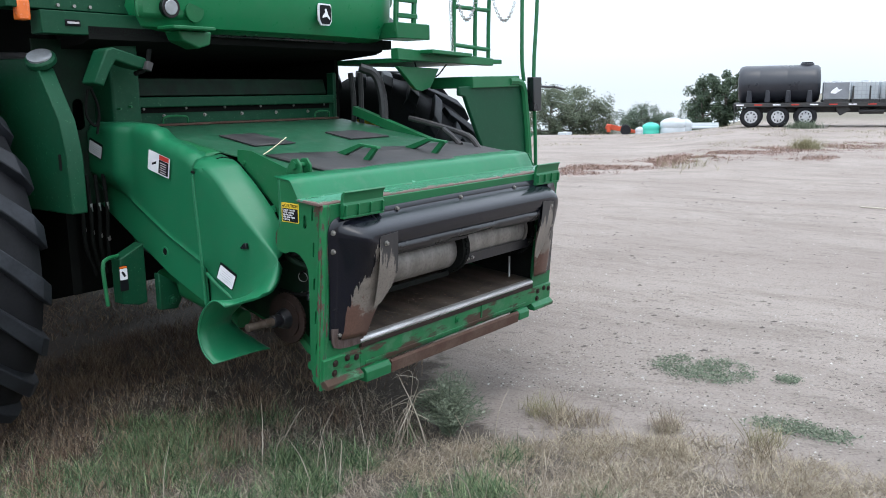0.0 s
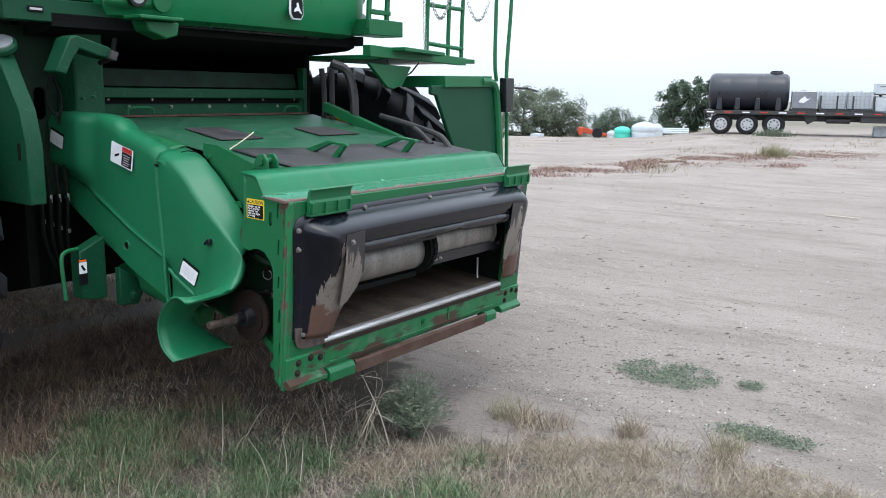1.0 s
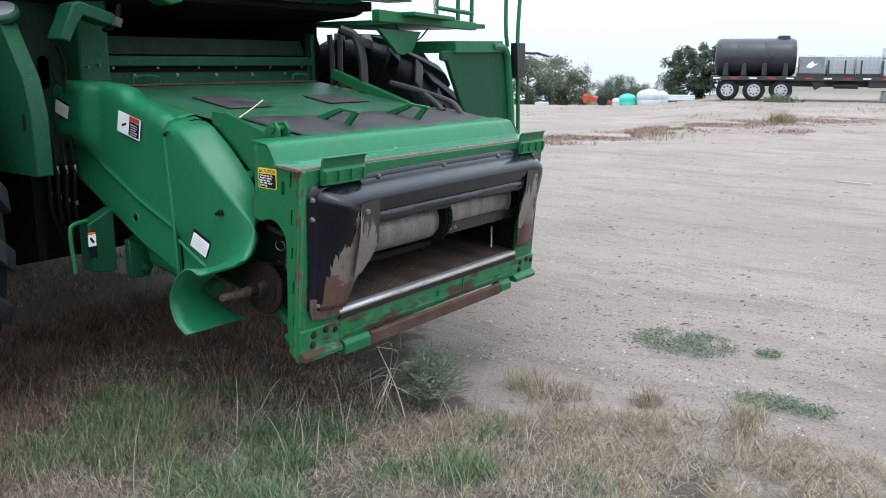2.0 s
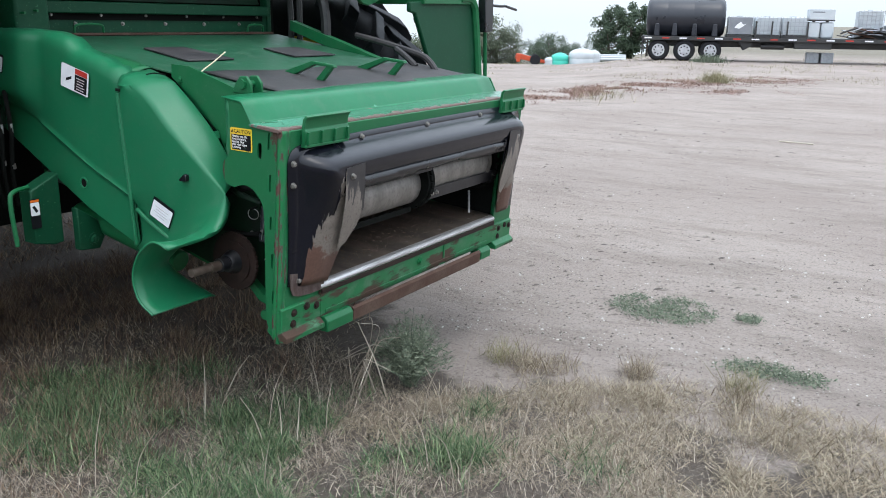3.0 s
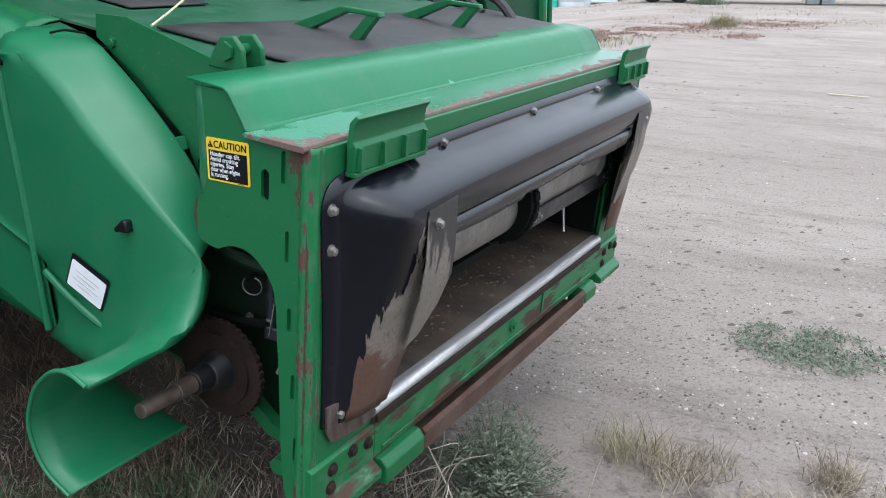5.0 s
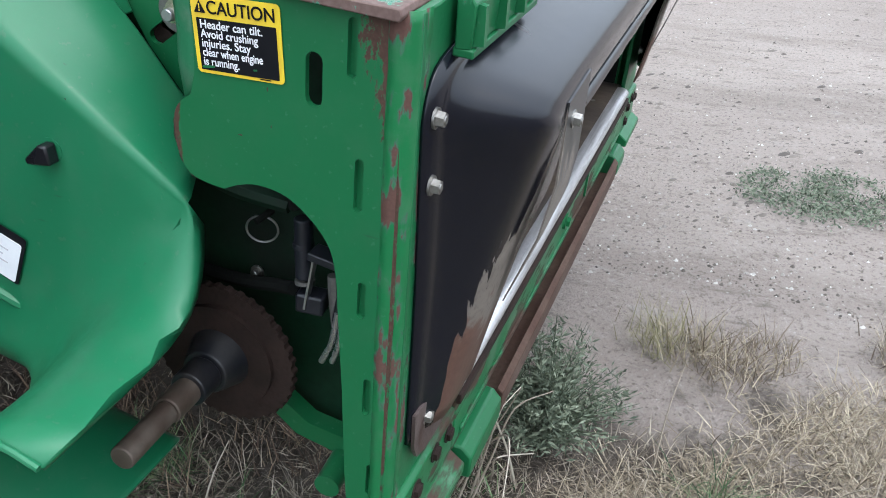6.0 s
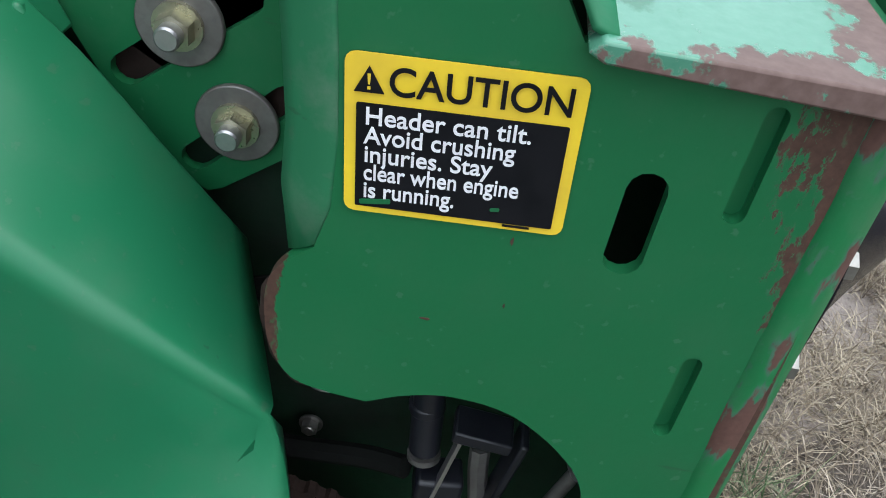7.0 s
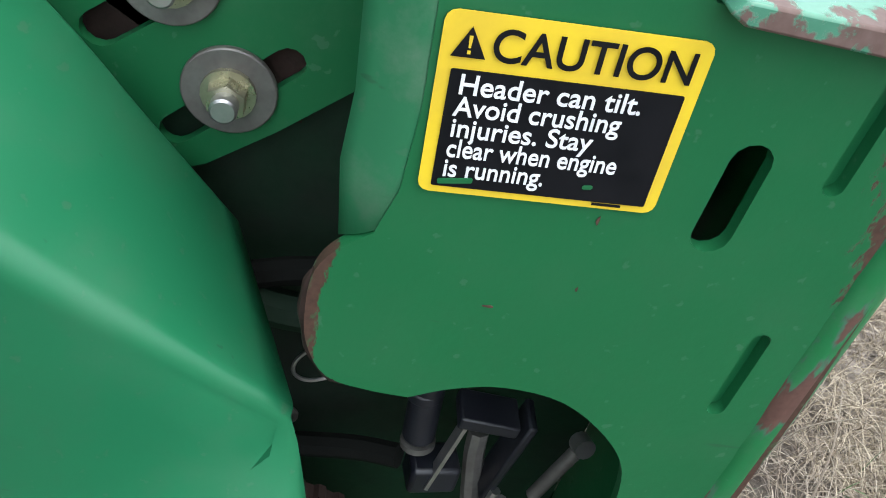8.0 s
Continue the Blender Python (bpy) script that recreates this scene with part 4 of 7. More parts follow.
            slant = (np.interp(z, (0.15, 0.27, 0.42, 0.56, 0.672, 0.80), (0.770, 0.790, 0.815, 0.840, 0.862, 0.876)) - 0.872) * max(0.0, 1 - k / 12)
            row.append((0.018 - hump * fade - up + round_top + 0.006 * (z < rib), y + slant, z))
        row.append((0.07, row[-1][1] + 0.004, foot + 0.006))
        rows.append(row)
    rows.append([(0.10, 1.745, v[2]) for v in rows[-1]])
    rear = part("side_shield", grid(B(), rows), "cover", feeder, "moulded green plastic shield with a raised rib", solid=0.005, smooth=50)
    # strap and pocket between the two lengths
    part("strap", box(B(), (0.008, 0.876, 0.785), (0.008, 0.026, 0.012)), "dark", rear, bevel=0.003)
    part("seam_lip", tube(B(), [(0.010, 0.879, 0.770), (0.010, 0.866, 0.672), (0.009, 0.844, 0.56), (0.008, 0.819, 0.42), (0.007, 0.794, 0.27), (0.006, 0.776, 0.165)], 0.0085), "cover", rear)
    part("catch", prism(B(), [(0.452, 0.652), (0.466, 0.680), (0.480, 0.676), (0.474, 0.650)], 0.112, 0.150), "cover", front_shield, bevel=0.003)
    part("chip", sticker_outline((0.006, 0.440, 0.580), 0.0040, 0.009), "rust_dark", front_shield, "dark chip in the paint")
    # turn latch and a pressed hole
    latch = part("latch_seat", cyl(B(), (0.003, 0.471, 0.515), (-0.004, 0.471, 0.515), 0.016, 20), "cover", front_shield)
    part("latch", prism(B(), [(0.459, 0.502), (0.497, 0.495), (0.499, 0.503), (0.475, 0.527), (0.463, 0.527)], -0.022, -0.004), "black", latch, bevel=0.003)
    part("rim_hole", ring(B(), (0.024, 1.120, 0.352), (1, 0, 0), 0.022, 0.006), "cover", rear)
    part("hole", cyl(B(), (0.030, 1.120, 0.352), (0.021, 1.120, 0.352), 0.020, 20), "dark", rear)
    return front_shield, rear


front_shield, rear_shield = side_shield()


def sticker(name, centre, u, v, w, h, material, parent, label="", r=0.004, off=0.0012):
    """A thin rounded sticker with its sides along u and v."""
    u, v = Vector(u).normalized(), Vector(v).normalized()
    n = u.cross(v)
    pts = []
    for sx, sy, a0 in ((1, 1, 0), (-1, 1, 90), (-1, -1, 180), (1, -1, 270)):
        for k in range(4):
            a = radians(a0 + 30 * k)
            pts.append((sx * (w / 2 - r) + r * math.cos(a), sy * (h / 2 - r) + r * math.sin(a)))
    bm = plate(B(), [pts], lambda p, q: Vector(centre) + u * p + v * q + n * off, n * 0.0006)
    return part(name, bm, material, parent, label)


def caution_sign():
    u, v = Vector((0, -0.1058, 0.0075)).normalized(), Vector((0, 0.0078, 0.0825)).normalized()
    v = (v - u * u.dot(v)).normalized()
    n = u.cross(v)
    mid = Vector((0.0, 0.2006, 0.7083))
    sign = sticker("caution_sign", mid, u, v, 0.1055, 0.0832, "yellow", feeder, "yellow and black caution sticker", r=0.005)
    sticker("black_panel", mid - v * 0.0100, u, v, 0.0945, 0.0555, "ink", sign, off=0.0021, r=0.0008)
    def at(dx, dy):
        m = Matrix((u, v, n)).transposed().to_4x4()
        m.translation = mid + u * dx + v * dy + n * 0.0030
        return m
    lettering("heading", "CAUTION", 0.0195, at(-0.0335, 0.0232), "ink", sign, width=0.0795, bold=0.00020)
    for k, line in enumerate(("Header can tilt.", "Avoid crushing", "injuries. Stay", "clear when engine", "is running.")):
        lettering("text_line", line, 0.0126, at(-0.0435, 0.0074 - 0.0099 * k), "white", sign, width=(0.074, 0.069, 0.059, 0.0725, 0.043)[k], bold=0.00014)
    tri = [(-0.0485, 0.0232), (-0.0350, 0.0232), (-0.04175, 0.0360)]
    part("warning_triangle", plate(B(), [tri], lambda p, q: mid + u * p + v * q + n * 0.0026, n * 0.0004), "ink", sign)
    bang = [(-0.0425, 0.0324), (-0.0410, 0.0324), (-0.0413, 0.0274), (-0.0422, 0.0274)]
    part("mark", plate(B(), [bang], lambda p, q: mid + u * p + v * q + n * 0.0031, n * 0.0003), "yellow", sign)
    part("mark", plate(B(), [[(-0.0424, 0.0263), (-0.0411, 0.0263), (-0.0411, 0.0249), (-0.0424, 0.0249)]], lambda p, q: mid + u * p + v * q + n * 0.0031, n * 0.0003), "yellow", sign)
    part("print_line", plate(B(), [[(0.024, -0.0396), (0.037, -0.0396), (0.037, -0.0384), (0.024, -0.0384)]], lambda p, q: mid + u * p + v * q + n * 0.0024, n * 0.0003), "ink", sign)
    # scrapes where the green shows through
    for cx, cy, w, h in ((-0.0375, -0.0338, 0.015, 0.0026), (0.0195, -0.0300, 0.0045, 0.0018), (0.0185, -0.0275, 0.0016, 0.005)):
        sticker("scrape", mid + u * cx + v * cy, u + v * 0.12, v, w, h, "green", sign, off=0.0033, r=0.0008)


def shield_stickers():
    def white_label(name, c, u, v, w, h, parent):
        s = sticker(name, c, u, v, w, h, "ink", parent, "white printed sticker with a black edge", off=0.004)
        u, v = Vector(u).normalized(), Vector(v).normalized()
        sticker("print_area", Vector(c) - v * h * 0.06, u, v, w * 0.92, h * 0.82, "white", s, off=0.005)
        for k in range(4):
            sticker("print_line", Vector(c) + v * (0.12 - 0.13 * k) * h, u, v, w * (0.62, 0.5, 0.66, 0.4)[k], h * 0.025, "grey_ink", s, off=0.0062, r=0.0005)
        return s
    white_label("sticker", (-0.002, 0.611, 0.342), (0.0, -0.115, -0.037), (0.0, -0.032, 0.085), 0.122, 0.088, front_shield)
    white_label("sticker", (-0.053, 1.585, 0.812), (0.03, -0.25, -0.075), (0, -0.20, 1.0), 0.105, 0.078, rear_shield)
    c = Vector((0.012, 1.133, 0.789))
    s = sticker("warning_sticker", c, (0.006, -0.159, -0.027), (0, -0.012, 0.1), 0.165, 0.098, "white", rear_shield, "white, red and black warning sticker", off=0.010)
    u, v = Vector((0.006, -0.159, -0.027)).normalized(), Vector((0, -0.012, 0.1)).normalized()
    sticker("red_band", c + u * 0.038 + v * 0.036, u, v, 0.072, 0.022, "red", s, off=0.0112, r=0.001)
    sticker("black_panel", c + u * 0.038 - v * 0.010, u, v, 0.072, 0.066, "ink", s, off=0.0112, r=0.001)
    for k in range(5):
        sticker("print_line", c + u * (0.036 + 0.002 * (k % 2)) + v * (0.010 - 0.011 * k), u, v, 0.05 - 0.006 * (k % 3), 0.004, "grey_ink", s, off=0.0124, r=0.0005)
    sticker("pictogram", c - u * 0.036 - v * 0.006, u + v * 0.5, v, 0.036, 0.012, "ink", s, off=0.0112, r=0.001)
    sticker("pictogram", c - u * 0.030 - v * 0.012, u - v * 0.7, v, 0.028, 0.010, "ink", s, off=0.0116, r=0.001)


caution_sign()
shield_stickers()


def shaft_end():
    part("drive_shaft", cyl(cyl(B(), (-0.157, 0.284, 0.211), (-0.06, 0.290, 0.206), 0.0165, 20), (-0.06, 0.290, 0.206), (0.15, 0.298, 0.196), 0.020, 20), "shaft", feeder, "rusty drive shaft stub", bevel=0.002)
    hub = part("shaft_hub", cyl(cyl(B(), (-0.012, 0.292, 0.204), (0.03, 0.294, 0.202), 0.027, 24), (0.03, 0.294, 0.202), (0.075, 0.296, 0.200), 0.034, 24, 0.050), "hub", feeder, "black shaft hub", bevel=0.002)
    teeth = 40
    pts = []
    for k in range(teeth):
        for da, r in ((0.0, 0.1135), (0.35, 0.1135), (0.5, 0.117), (0.8, 0.117)):
            a = 2 * math.pi * (k + da) / teeth
            pts.append((0.297 + r * math.cos(a), 0.200 + r * math.sin(a)))
    part("sprocket", prism(B(), pts, 0.078, 0.090), "rust_dark", feeder, "rusty toothed sprocket")
    part("sprocket_boss", cyl(B(), (0.070, 0.297, 0.200), (0.079, 0.297, 0.200), 0.085, 32), "rust_dark", feeder)


def bolts_behind():
    # adjusting plate behind the sign with two big washers in slanted slots
    outline = [(0.262, 0.83), (0.64, 0.905), (0.735, 0.90), (0.735, 0.85), (0.60, 0.775), (0.469, 0.670), (0.437, 0.612), (0.382, 0.546), (0.371, 0.540), (0.360, 0.545), (0.319, 0.577), (0.262, 0.628)]
    def slanted(cy, cz, a, l, w):
        c, s = math.cos(radians(a)), math.sin(radians(a))
        return [(cy + p * c - q * s, cz + p * s + q * c) for q, p in slot(0, -l / 2, l / 2, w)]
    s1, s2 = slanted(0.3835, 0.6575, 141, 0.124, 0.022), slanted(0.348, 0.596, 137, 0.106, 0.020)
    p = part("adjuster_plate", plate(B(), [outline, s1, s2], lambda y, z: (0.154, y, z), Vector((0.008, 0, 0))), "green", feeder, "green adjuster plate with slanted slots")
    part("slot_back", box(B(), (0.1650, 0.37, 0.64), (0.002, 0.13, 0.12)), "rust_dark", p)
    for y, z in ((0.385, 0.666), (0.349, 0.602)):
        w = part("washer", cyl(B(), (0.154, y, z), (0.149, y, z), 0.0285, 36), "washer_grey", p, "wide grey steel washer", bevel=0.001)
        part("nut", hexbolt(B(), (0.149, y, z), (-1, 0, 0), 0.0128, 0.0135, 1.28), "brass_zinc", w, "zinc-plated flange nut")
        part("stud", cyl(cyl(B(), (0.136, y, z), (0.1275, y, z), 0.0082, 20), (0.1275, y, z), (0.1262, y, z), 0.0082, 20, 0.0068), "steel", w)
    # gear behind the arch
    part("pin_ring", ring(B(), (0.142, 0.265, 0.387), (1, 0.35, 0.1), 0.022, 0.0016), "steel", feeder, "bright wire pull ring")
    part("pin_eye", cyl(B(), (0.145, 0.250, 0.420), (0.118, 0.260, 0.412), 0.005, 10), "dark", feeder)
    arm = part("lock_arm", tube(B(), [(0.13, 0.36, 0.47), (0.13, 0.30, 0.45), (0.14, 0.22, 0.44)], 0.014), "green_deep_shade", feeder)
    plug = part("coupler", cyl(cyl(B(), (0.12, 0.1890, 0.4380), (0.114, 0.1830, 0.3500), 0.0130, 18), (0.119, 0.1880, 0.4030), (0.118, 0.1870, 0.3930), 0.0148, 18), "coupler_blue", feeder, "blue-black plastic connector", bevel=0.002)
    part("clip", cyl(B(), (0.1137, 0.1827, 0.3470), (0.113, 0.1820, 0.3415), 0.0140, 18), "washer_grey", plug, "pale plastic clip")
    part("coupler", box(B(), (0.106, 0.1670, 0.3220), (0.030, 0.040, 0.030), (0, 0, 8)), "coupler_blue", feeder, bevel=0.004)
    bracket = part("bracket", box(B(), (0.1, 0.1420, 0.4020), (0.030, 0.046, 0.012), (6, 0, 0)), "coupler_blue", feeder, "dark steel bracket with a lever", bevel=0.002)
    part("bracket_leg", box(B(), (0.1, 0.1170, 0.3600), (0.030, 0.007, 0.096), (9, 0, 0)), "coupler_blue", bracket, bevel=0.002)
    part("bracket_leg", box(B(), (0.094, 0.1640, 0.3580), (0.012, 0.003, 0.084), (9, 0, 0)), "steel", bracket)
    part("lever", tube(B(), [(0.112, 0.1390, 0.3680), (0.11, 0.1360, 0.3380), (0.104, 0.1260, 0.2830)], 0.0085), "washer_grey", bracket, "dull grey lever")
    rod = part("link_rod", cyl(B(), (0.1, 0.0620, 0.3740), (0.1, 0.0800, 0.3080), 0.006, 12), "washer_grey", feeder)
    part("rod_end", cyl(B(), (0.094, 0.0600, 0.3800), (0.106, 0.0620, 0.3760), 0.0085, 12), "steel", rod)
    part("hose", tube(B(), [(0.13, 0.40, 0.30), (0.13, 0.30, 0.300), (0.12, 0.23, 0.318), (0.106, 0.195, 0.332)], 0.010), "dark", feeder, "black rubber hose")
    part("hose", tube(B(), [(0.120, 0.199, 0.450), (0.122, 0.21, 0.480), (0.13, 0.28, 0.49), (0.14, 0.40, 0.44)], 0.010), "dark", feeder)
    part("rib_bolt", hexbolt(B(), (0.160, 0.285, 0.300), (-1, 0, 0), 0.008, 0.010), "zinc", feeder)
    part("cable_clip", tube(B(), [(0.085, 0.118, 0.33), (0.082, 0.125, 0.28), (0.080, 0.138, 0.245)], 0.0045), "steel", feeder)
    part("cable_clip", tube(B(), [(0.085, 0.110, 0.32), (0.082, 0.114, 0.28), (0.080, 0.122, 0.250)], 0.0045), "steel", feeder)
    part("cross_tube", cyl(B(), (0.06, 0.115, 0.03), (0.15, 0.12, 0.03), 0.02, 14), "green", feeder)
    part("brace", prism(B(), [(0.08, 0.03), (0.20, 0.05), (0.30, 0.13), (0.28, 0.15), (0.18, 0.08), (0.08, 0.07)], 0.12, 0.15), "green", feeder)


def deck_things():
    # top deck with inspection patches, rubber mat, handles and hinges
    def z_of(y):
        return 0.838 + 0.05 * (y - 0.27)
    part("deck", prism(B(), [(0.25, z_of(0.25) - 0.006), (1.60, z_of(1.6) - 0.006), (1.60, z_of(1.6)), (0.25, z_of(0.25))], 0.18, 1.74), painted("green_enamel_dusty", (0.017, 0.092, 0.046), dust=0.40, rough=0.45), feeder, "dusty green steel deck")
    bm = B()
    rows = []
    for k in range(33):
        x = 0.30 + 1.47 * k / 32
        wob = 0.020 * noise.noise((x * 2.3, 0, 0))
        rows.append([(x, y + wob * 0.8, z_of(y) + 0.006 + 0.008 * abs(noise.noise((x * 3, y * 4, 1.0)))) for y in (0.262, 0.32, 0.42, 0.54, 0.66 + 0.08 * noise.noise((x * 1.7, 5, 0)))])
    part("rubber_mat", grid(bm, rows), "mat", feeder, "loose grey rubber mat", solid=0.006)
    for y0, y1, xa, xb, xc, xd in ((0.93, 1.24, 0.42, 0.70, 0.44, 0.68), (0.93, 1.16, 1.12, 1.45, 1.14, 1.40)):
        bm = B()
        vs = [bm.verts.new((x, y, z_of(y) + 0.004)) for x, y in ((xa, y0), (xb, y0), (xd, y1), (xc, y1))]
        f = bm.faces.new(vs)
        out = bmesh.ops.extrude_face_region(bm, geom=[f])
        bmesh.ops.translate(bm, vec=(0, 0, 0.006), verts=[g for g in out["geom"] if isinstance(g, bmesh.types.BMVert)])
        part("deck_pad", bm, "mat", feeder, "grey rubber pad", bevel=0.002)
    # strap handles
    for x in (0.68, 1.22):
        z = z_of(0.45)
        prof = [(0.58, z), (0.66, z), (0.46, z + 0.085), (0.34, z + 0.085), (0.335, z + 0.072), (0.44, z + 0.072)]
        h = part("handle", prism(B(), prof, x, x + 0.028), "green", feeder, "green strap handle", bevel=0.003)
        part("handle_leg", prism(B(), [(0.34, z + 0.08), (0.372, z + 0.08), (0.44, z), (0.40, z)], x + 0.002, x + 0.026), "green", h, bevel=0.003)
    # link arm along the near edge, and its pivots
    arm = part("link_arm", prism(B(), [(0.262, 0.770), (0.30, 0.800), (0.438, 0.784), (0.471, 0.802), (0.660, 0.873), (0.698, 0.870), (0.718, 0.848), (0.705, 0.818), (0.60, 0.74), (0.40, 0.62), (0.30, 0.65)], 0.164, 0.178), "green", feeder, "green link arm", bevel=0.004)
    part("pivot", hexbolt(B(), (0.164, 0.685, 0.845), (-1, 0, 0), 0.014, 0.016), "green", arm)
    lug = part("hinge_lug", prism(B(), [(0.30, 0.84), (0.305, 0.885), (0.33, 0.91), (0.365, 0.905), (0.385, 0.875), (0.40, 0.84)], 0.150, 0.162), "green", feeder, "green hinge lug", bevel=0.004)
    part("hinge_lug", prism(B(), [(0.30, 0.84), (0.305, 0.885), (0.33, 0.91), (0.365, 0.905), (0.385, 0.875), (0.40, 0.84)], 0.207, 0.219), "green", feeder, bevel=0.004)
    part("hinge_pin", cyl(cyl(B(), (0.145, 0.345, 0.878), (0.230, 0.345, 0.878), 0.012, 16), (0.140, 0.345, 0.878), (0.148, 0.345, 0.878), 0.020, 6), "green", lug)
    part("straw", tube(B(), [(0.28, 0.70, z_of(0.70) + 0.012), (0.41, 0.77, z_of(0.77) + 0.030), (0.54, 0.83, z_of(0.83) + 0.060)], 0.003, 6), surface("dry_straw", (0.50, 0.43, 0.28), (0.60, 0.54, 0.38), 0.8), feeder, "dry straw stalk")
    rows = []
    for k in range(24):
        y = 0.885 + 0.85 * k / 23
        out = 0.848 if y < 0.87 else 0.848 + 0.23 * (y - 0.87) if y < 1.1 else 0.901 + 0.06 * (y - 1.1)
        rows.append([(0.045, y, out - 0.012), (0.10, y, out - 0.004), (0.15, y, 0.4 * out + 0.6 * z_of(y)), (0.20, y, z_of(y) - 0.002)])
    part("deck_edge", grid(B(), rows), "green", feeder, solid=0.004)
    part("twig", tube(B(), [(0.085, 0.80, 0.853), (0.10, 0.77, 0.862), (0.13, 0.74, 0.858)], 0.0025), "dark", feeder)
    # lift links and chute to the far side
    part("far_rod", prism(B(), [(1.463, 0.945), (1.463, 1.0), (0.827, 0.868), (0.80, 0.84), (0.827, 0.812)], 1.69, 1.74), "green", feeder, "green lift rod")
    part("far_guard", tube(B(), [(1.70, 0.43, 0.835), (1.70, 0.50, 0.90), (1.70, 0.58, 0.925), (1.70, 0.80, 0.955), (1.72, 1.0, 0.97)], 0.017), "mat", feeder, "grey bent tube")
    part("far_guard", tube(B(), [(1.66, 0.55, 0.86), (1.67, 0.62, 0.90), (1.68, 0.70, 0.935)], 0.017), "mat", feeder)


shaft_end()
bolts_behind()
deck_things()

# the front leans back a little against the side plates
LEAN = Matrix(((1, 0, 0, 0), (0, 1, 0.015, -0.006), (0, 0, 1, 0), (0, 0, 0, 1)))
FRONT = ("front_frame", "throat_guard", "corner_weld", "foot", "lower_beam", "seam_strip", "weld_bead", "plug", "lug", "skid_bar")
for child in list(feeder.children):
    if child.name.split(".")[0] in FRONT:
        for ob in [child, *child.children]:
            ob.data.transform(LEAN)

# ---- the rest of the combine ----
combine = thing("combine_harvester", pose(0, 0, 0), "green combine harvester seen from its front", "combine harvester")


def tyre(cx, cy, cz, r, w, name_label):
    """A big drive tyre with slanted lugs on its tread; axle along x."""
    body = B()
    prof = [(-0.36, 0.62), (-0.48, 0.72), (-0.5, 0.84), (-0.44, 0.925), (-0.25, 0.95), (0, 0.955), (0.25, 0.95), (0.44, 0.925), (0.5, 0.84), (0.48, 0.72), (0.36, 0.62)]
    seg = 64
    rows = [[(cx + p * w, cy + q * r * math.cos(a), cz + q * r * math.sin(a)) for p, q in prof] for a in (2 * math.pi * k / seg for k in range(seg + 1))]
    grid(body, rows)
    bmesh.ops.remove_doubles(body, verts=body.verts[:], dist=1e-4)
    t = part("tyre", body, "rubber", combine, name_label, smooth=60)
    n = 21
    for k in range(2 * n):
        side = -1 if k % 2 else 1
        a0 = 2 * math.pi * (k / 2) / n
        bm = B()
        ring_v = []
        for j in range(6):
            f = j / 5
            x = side * w * (0.52 * f - 0.03)
            a = a0 + 0.30 * f
            half = 0.044 + 0.012 * f
            drop = 0.0 if f < 0.8 else 0.05 * (f - 0.8) / 0.2
            row = []
            for da, rr in ((-half * 1.25, 0.93 - drop), (-half, 1.0 - drop), (half, 1.0 - drop), (half * 1.25, 0.93 - drop)):
                row.append(bm.verts.new((cx + x, cy + rr * r * math.cos(a + da), cz + rr * r * math.sin(a + da))))
            ring_v.append(row)
        for p, q in zip(ring_v, ring_v[1:]):
            for m in range(3):
                bm.faces.new((p[m], p[m + 1], q[m + 1], q[m]))
        bm.faces.new(ring_v[0])
        bm.faces.new(ring_v[-1][::-1])
        part("lug", bm, "lug", t, bevel=0.006)
    bm = cyl(B(), (cx - 0.3 * w, cy, cz), (cx + 0.3 * w, cy, cz), 0.62 * r, 40)
    part("rim", bm, "yellow", combine, "yellow steel rim")


tyre(-0.785, 2.22, 1.0, 0.975, 0.58, "big black drive tyre with worn lugs")
tyre(2.72, 2.14, 0.98, 0.965, 0.54, "big black drive tyre behind the ladder")


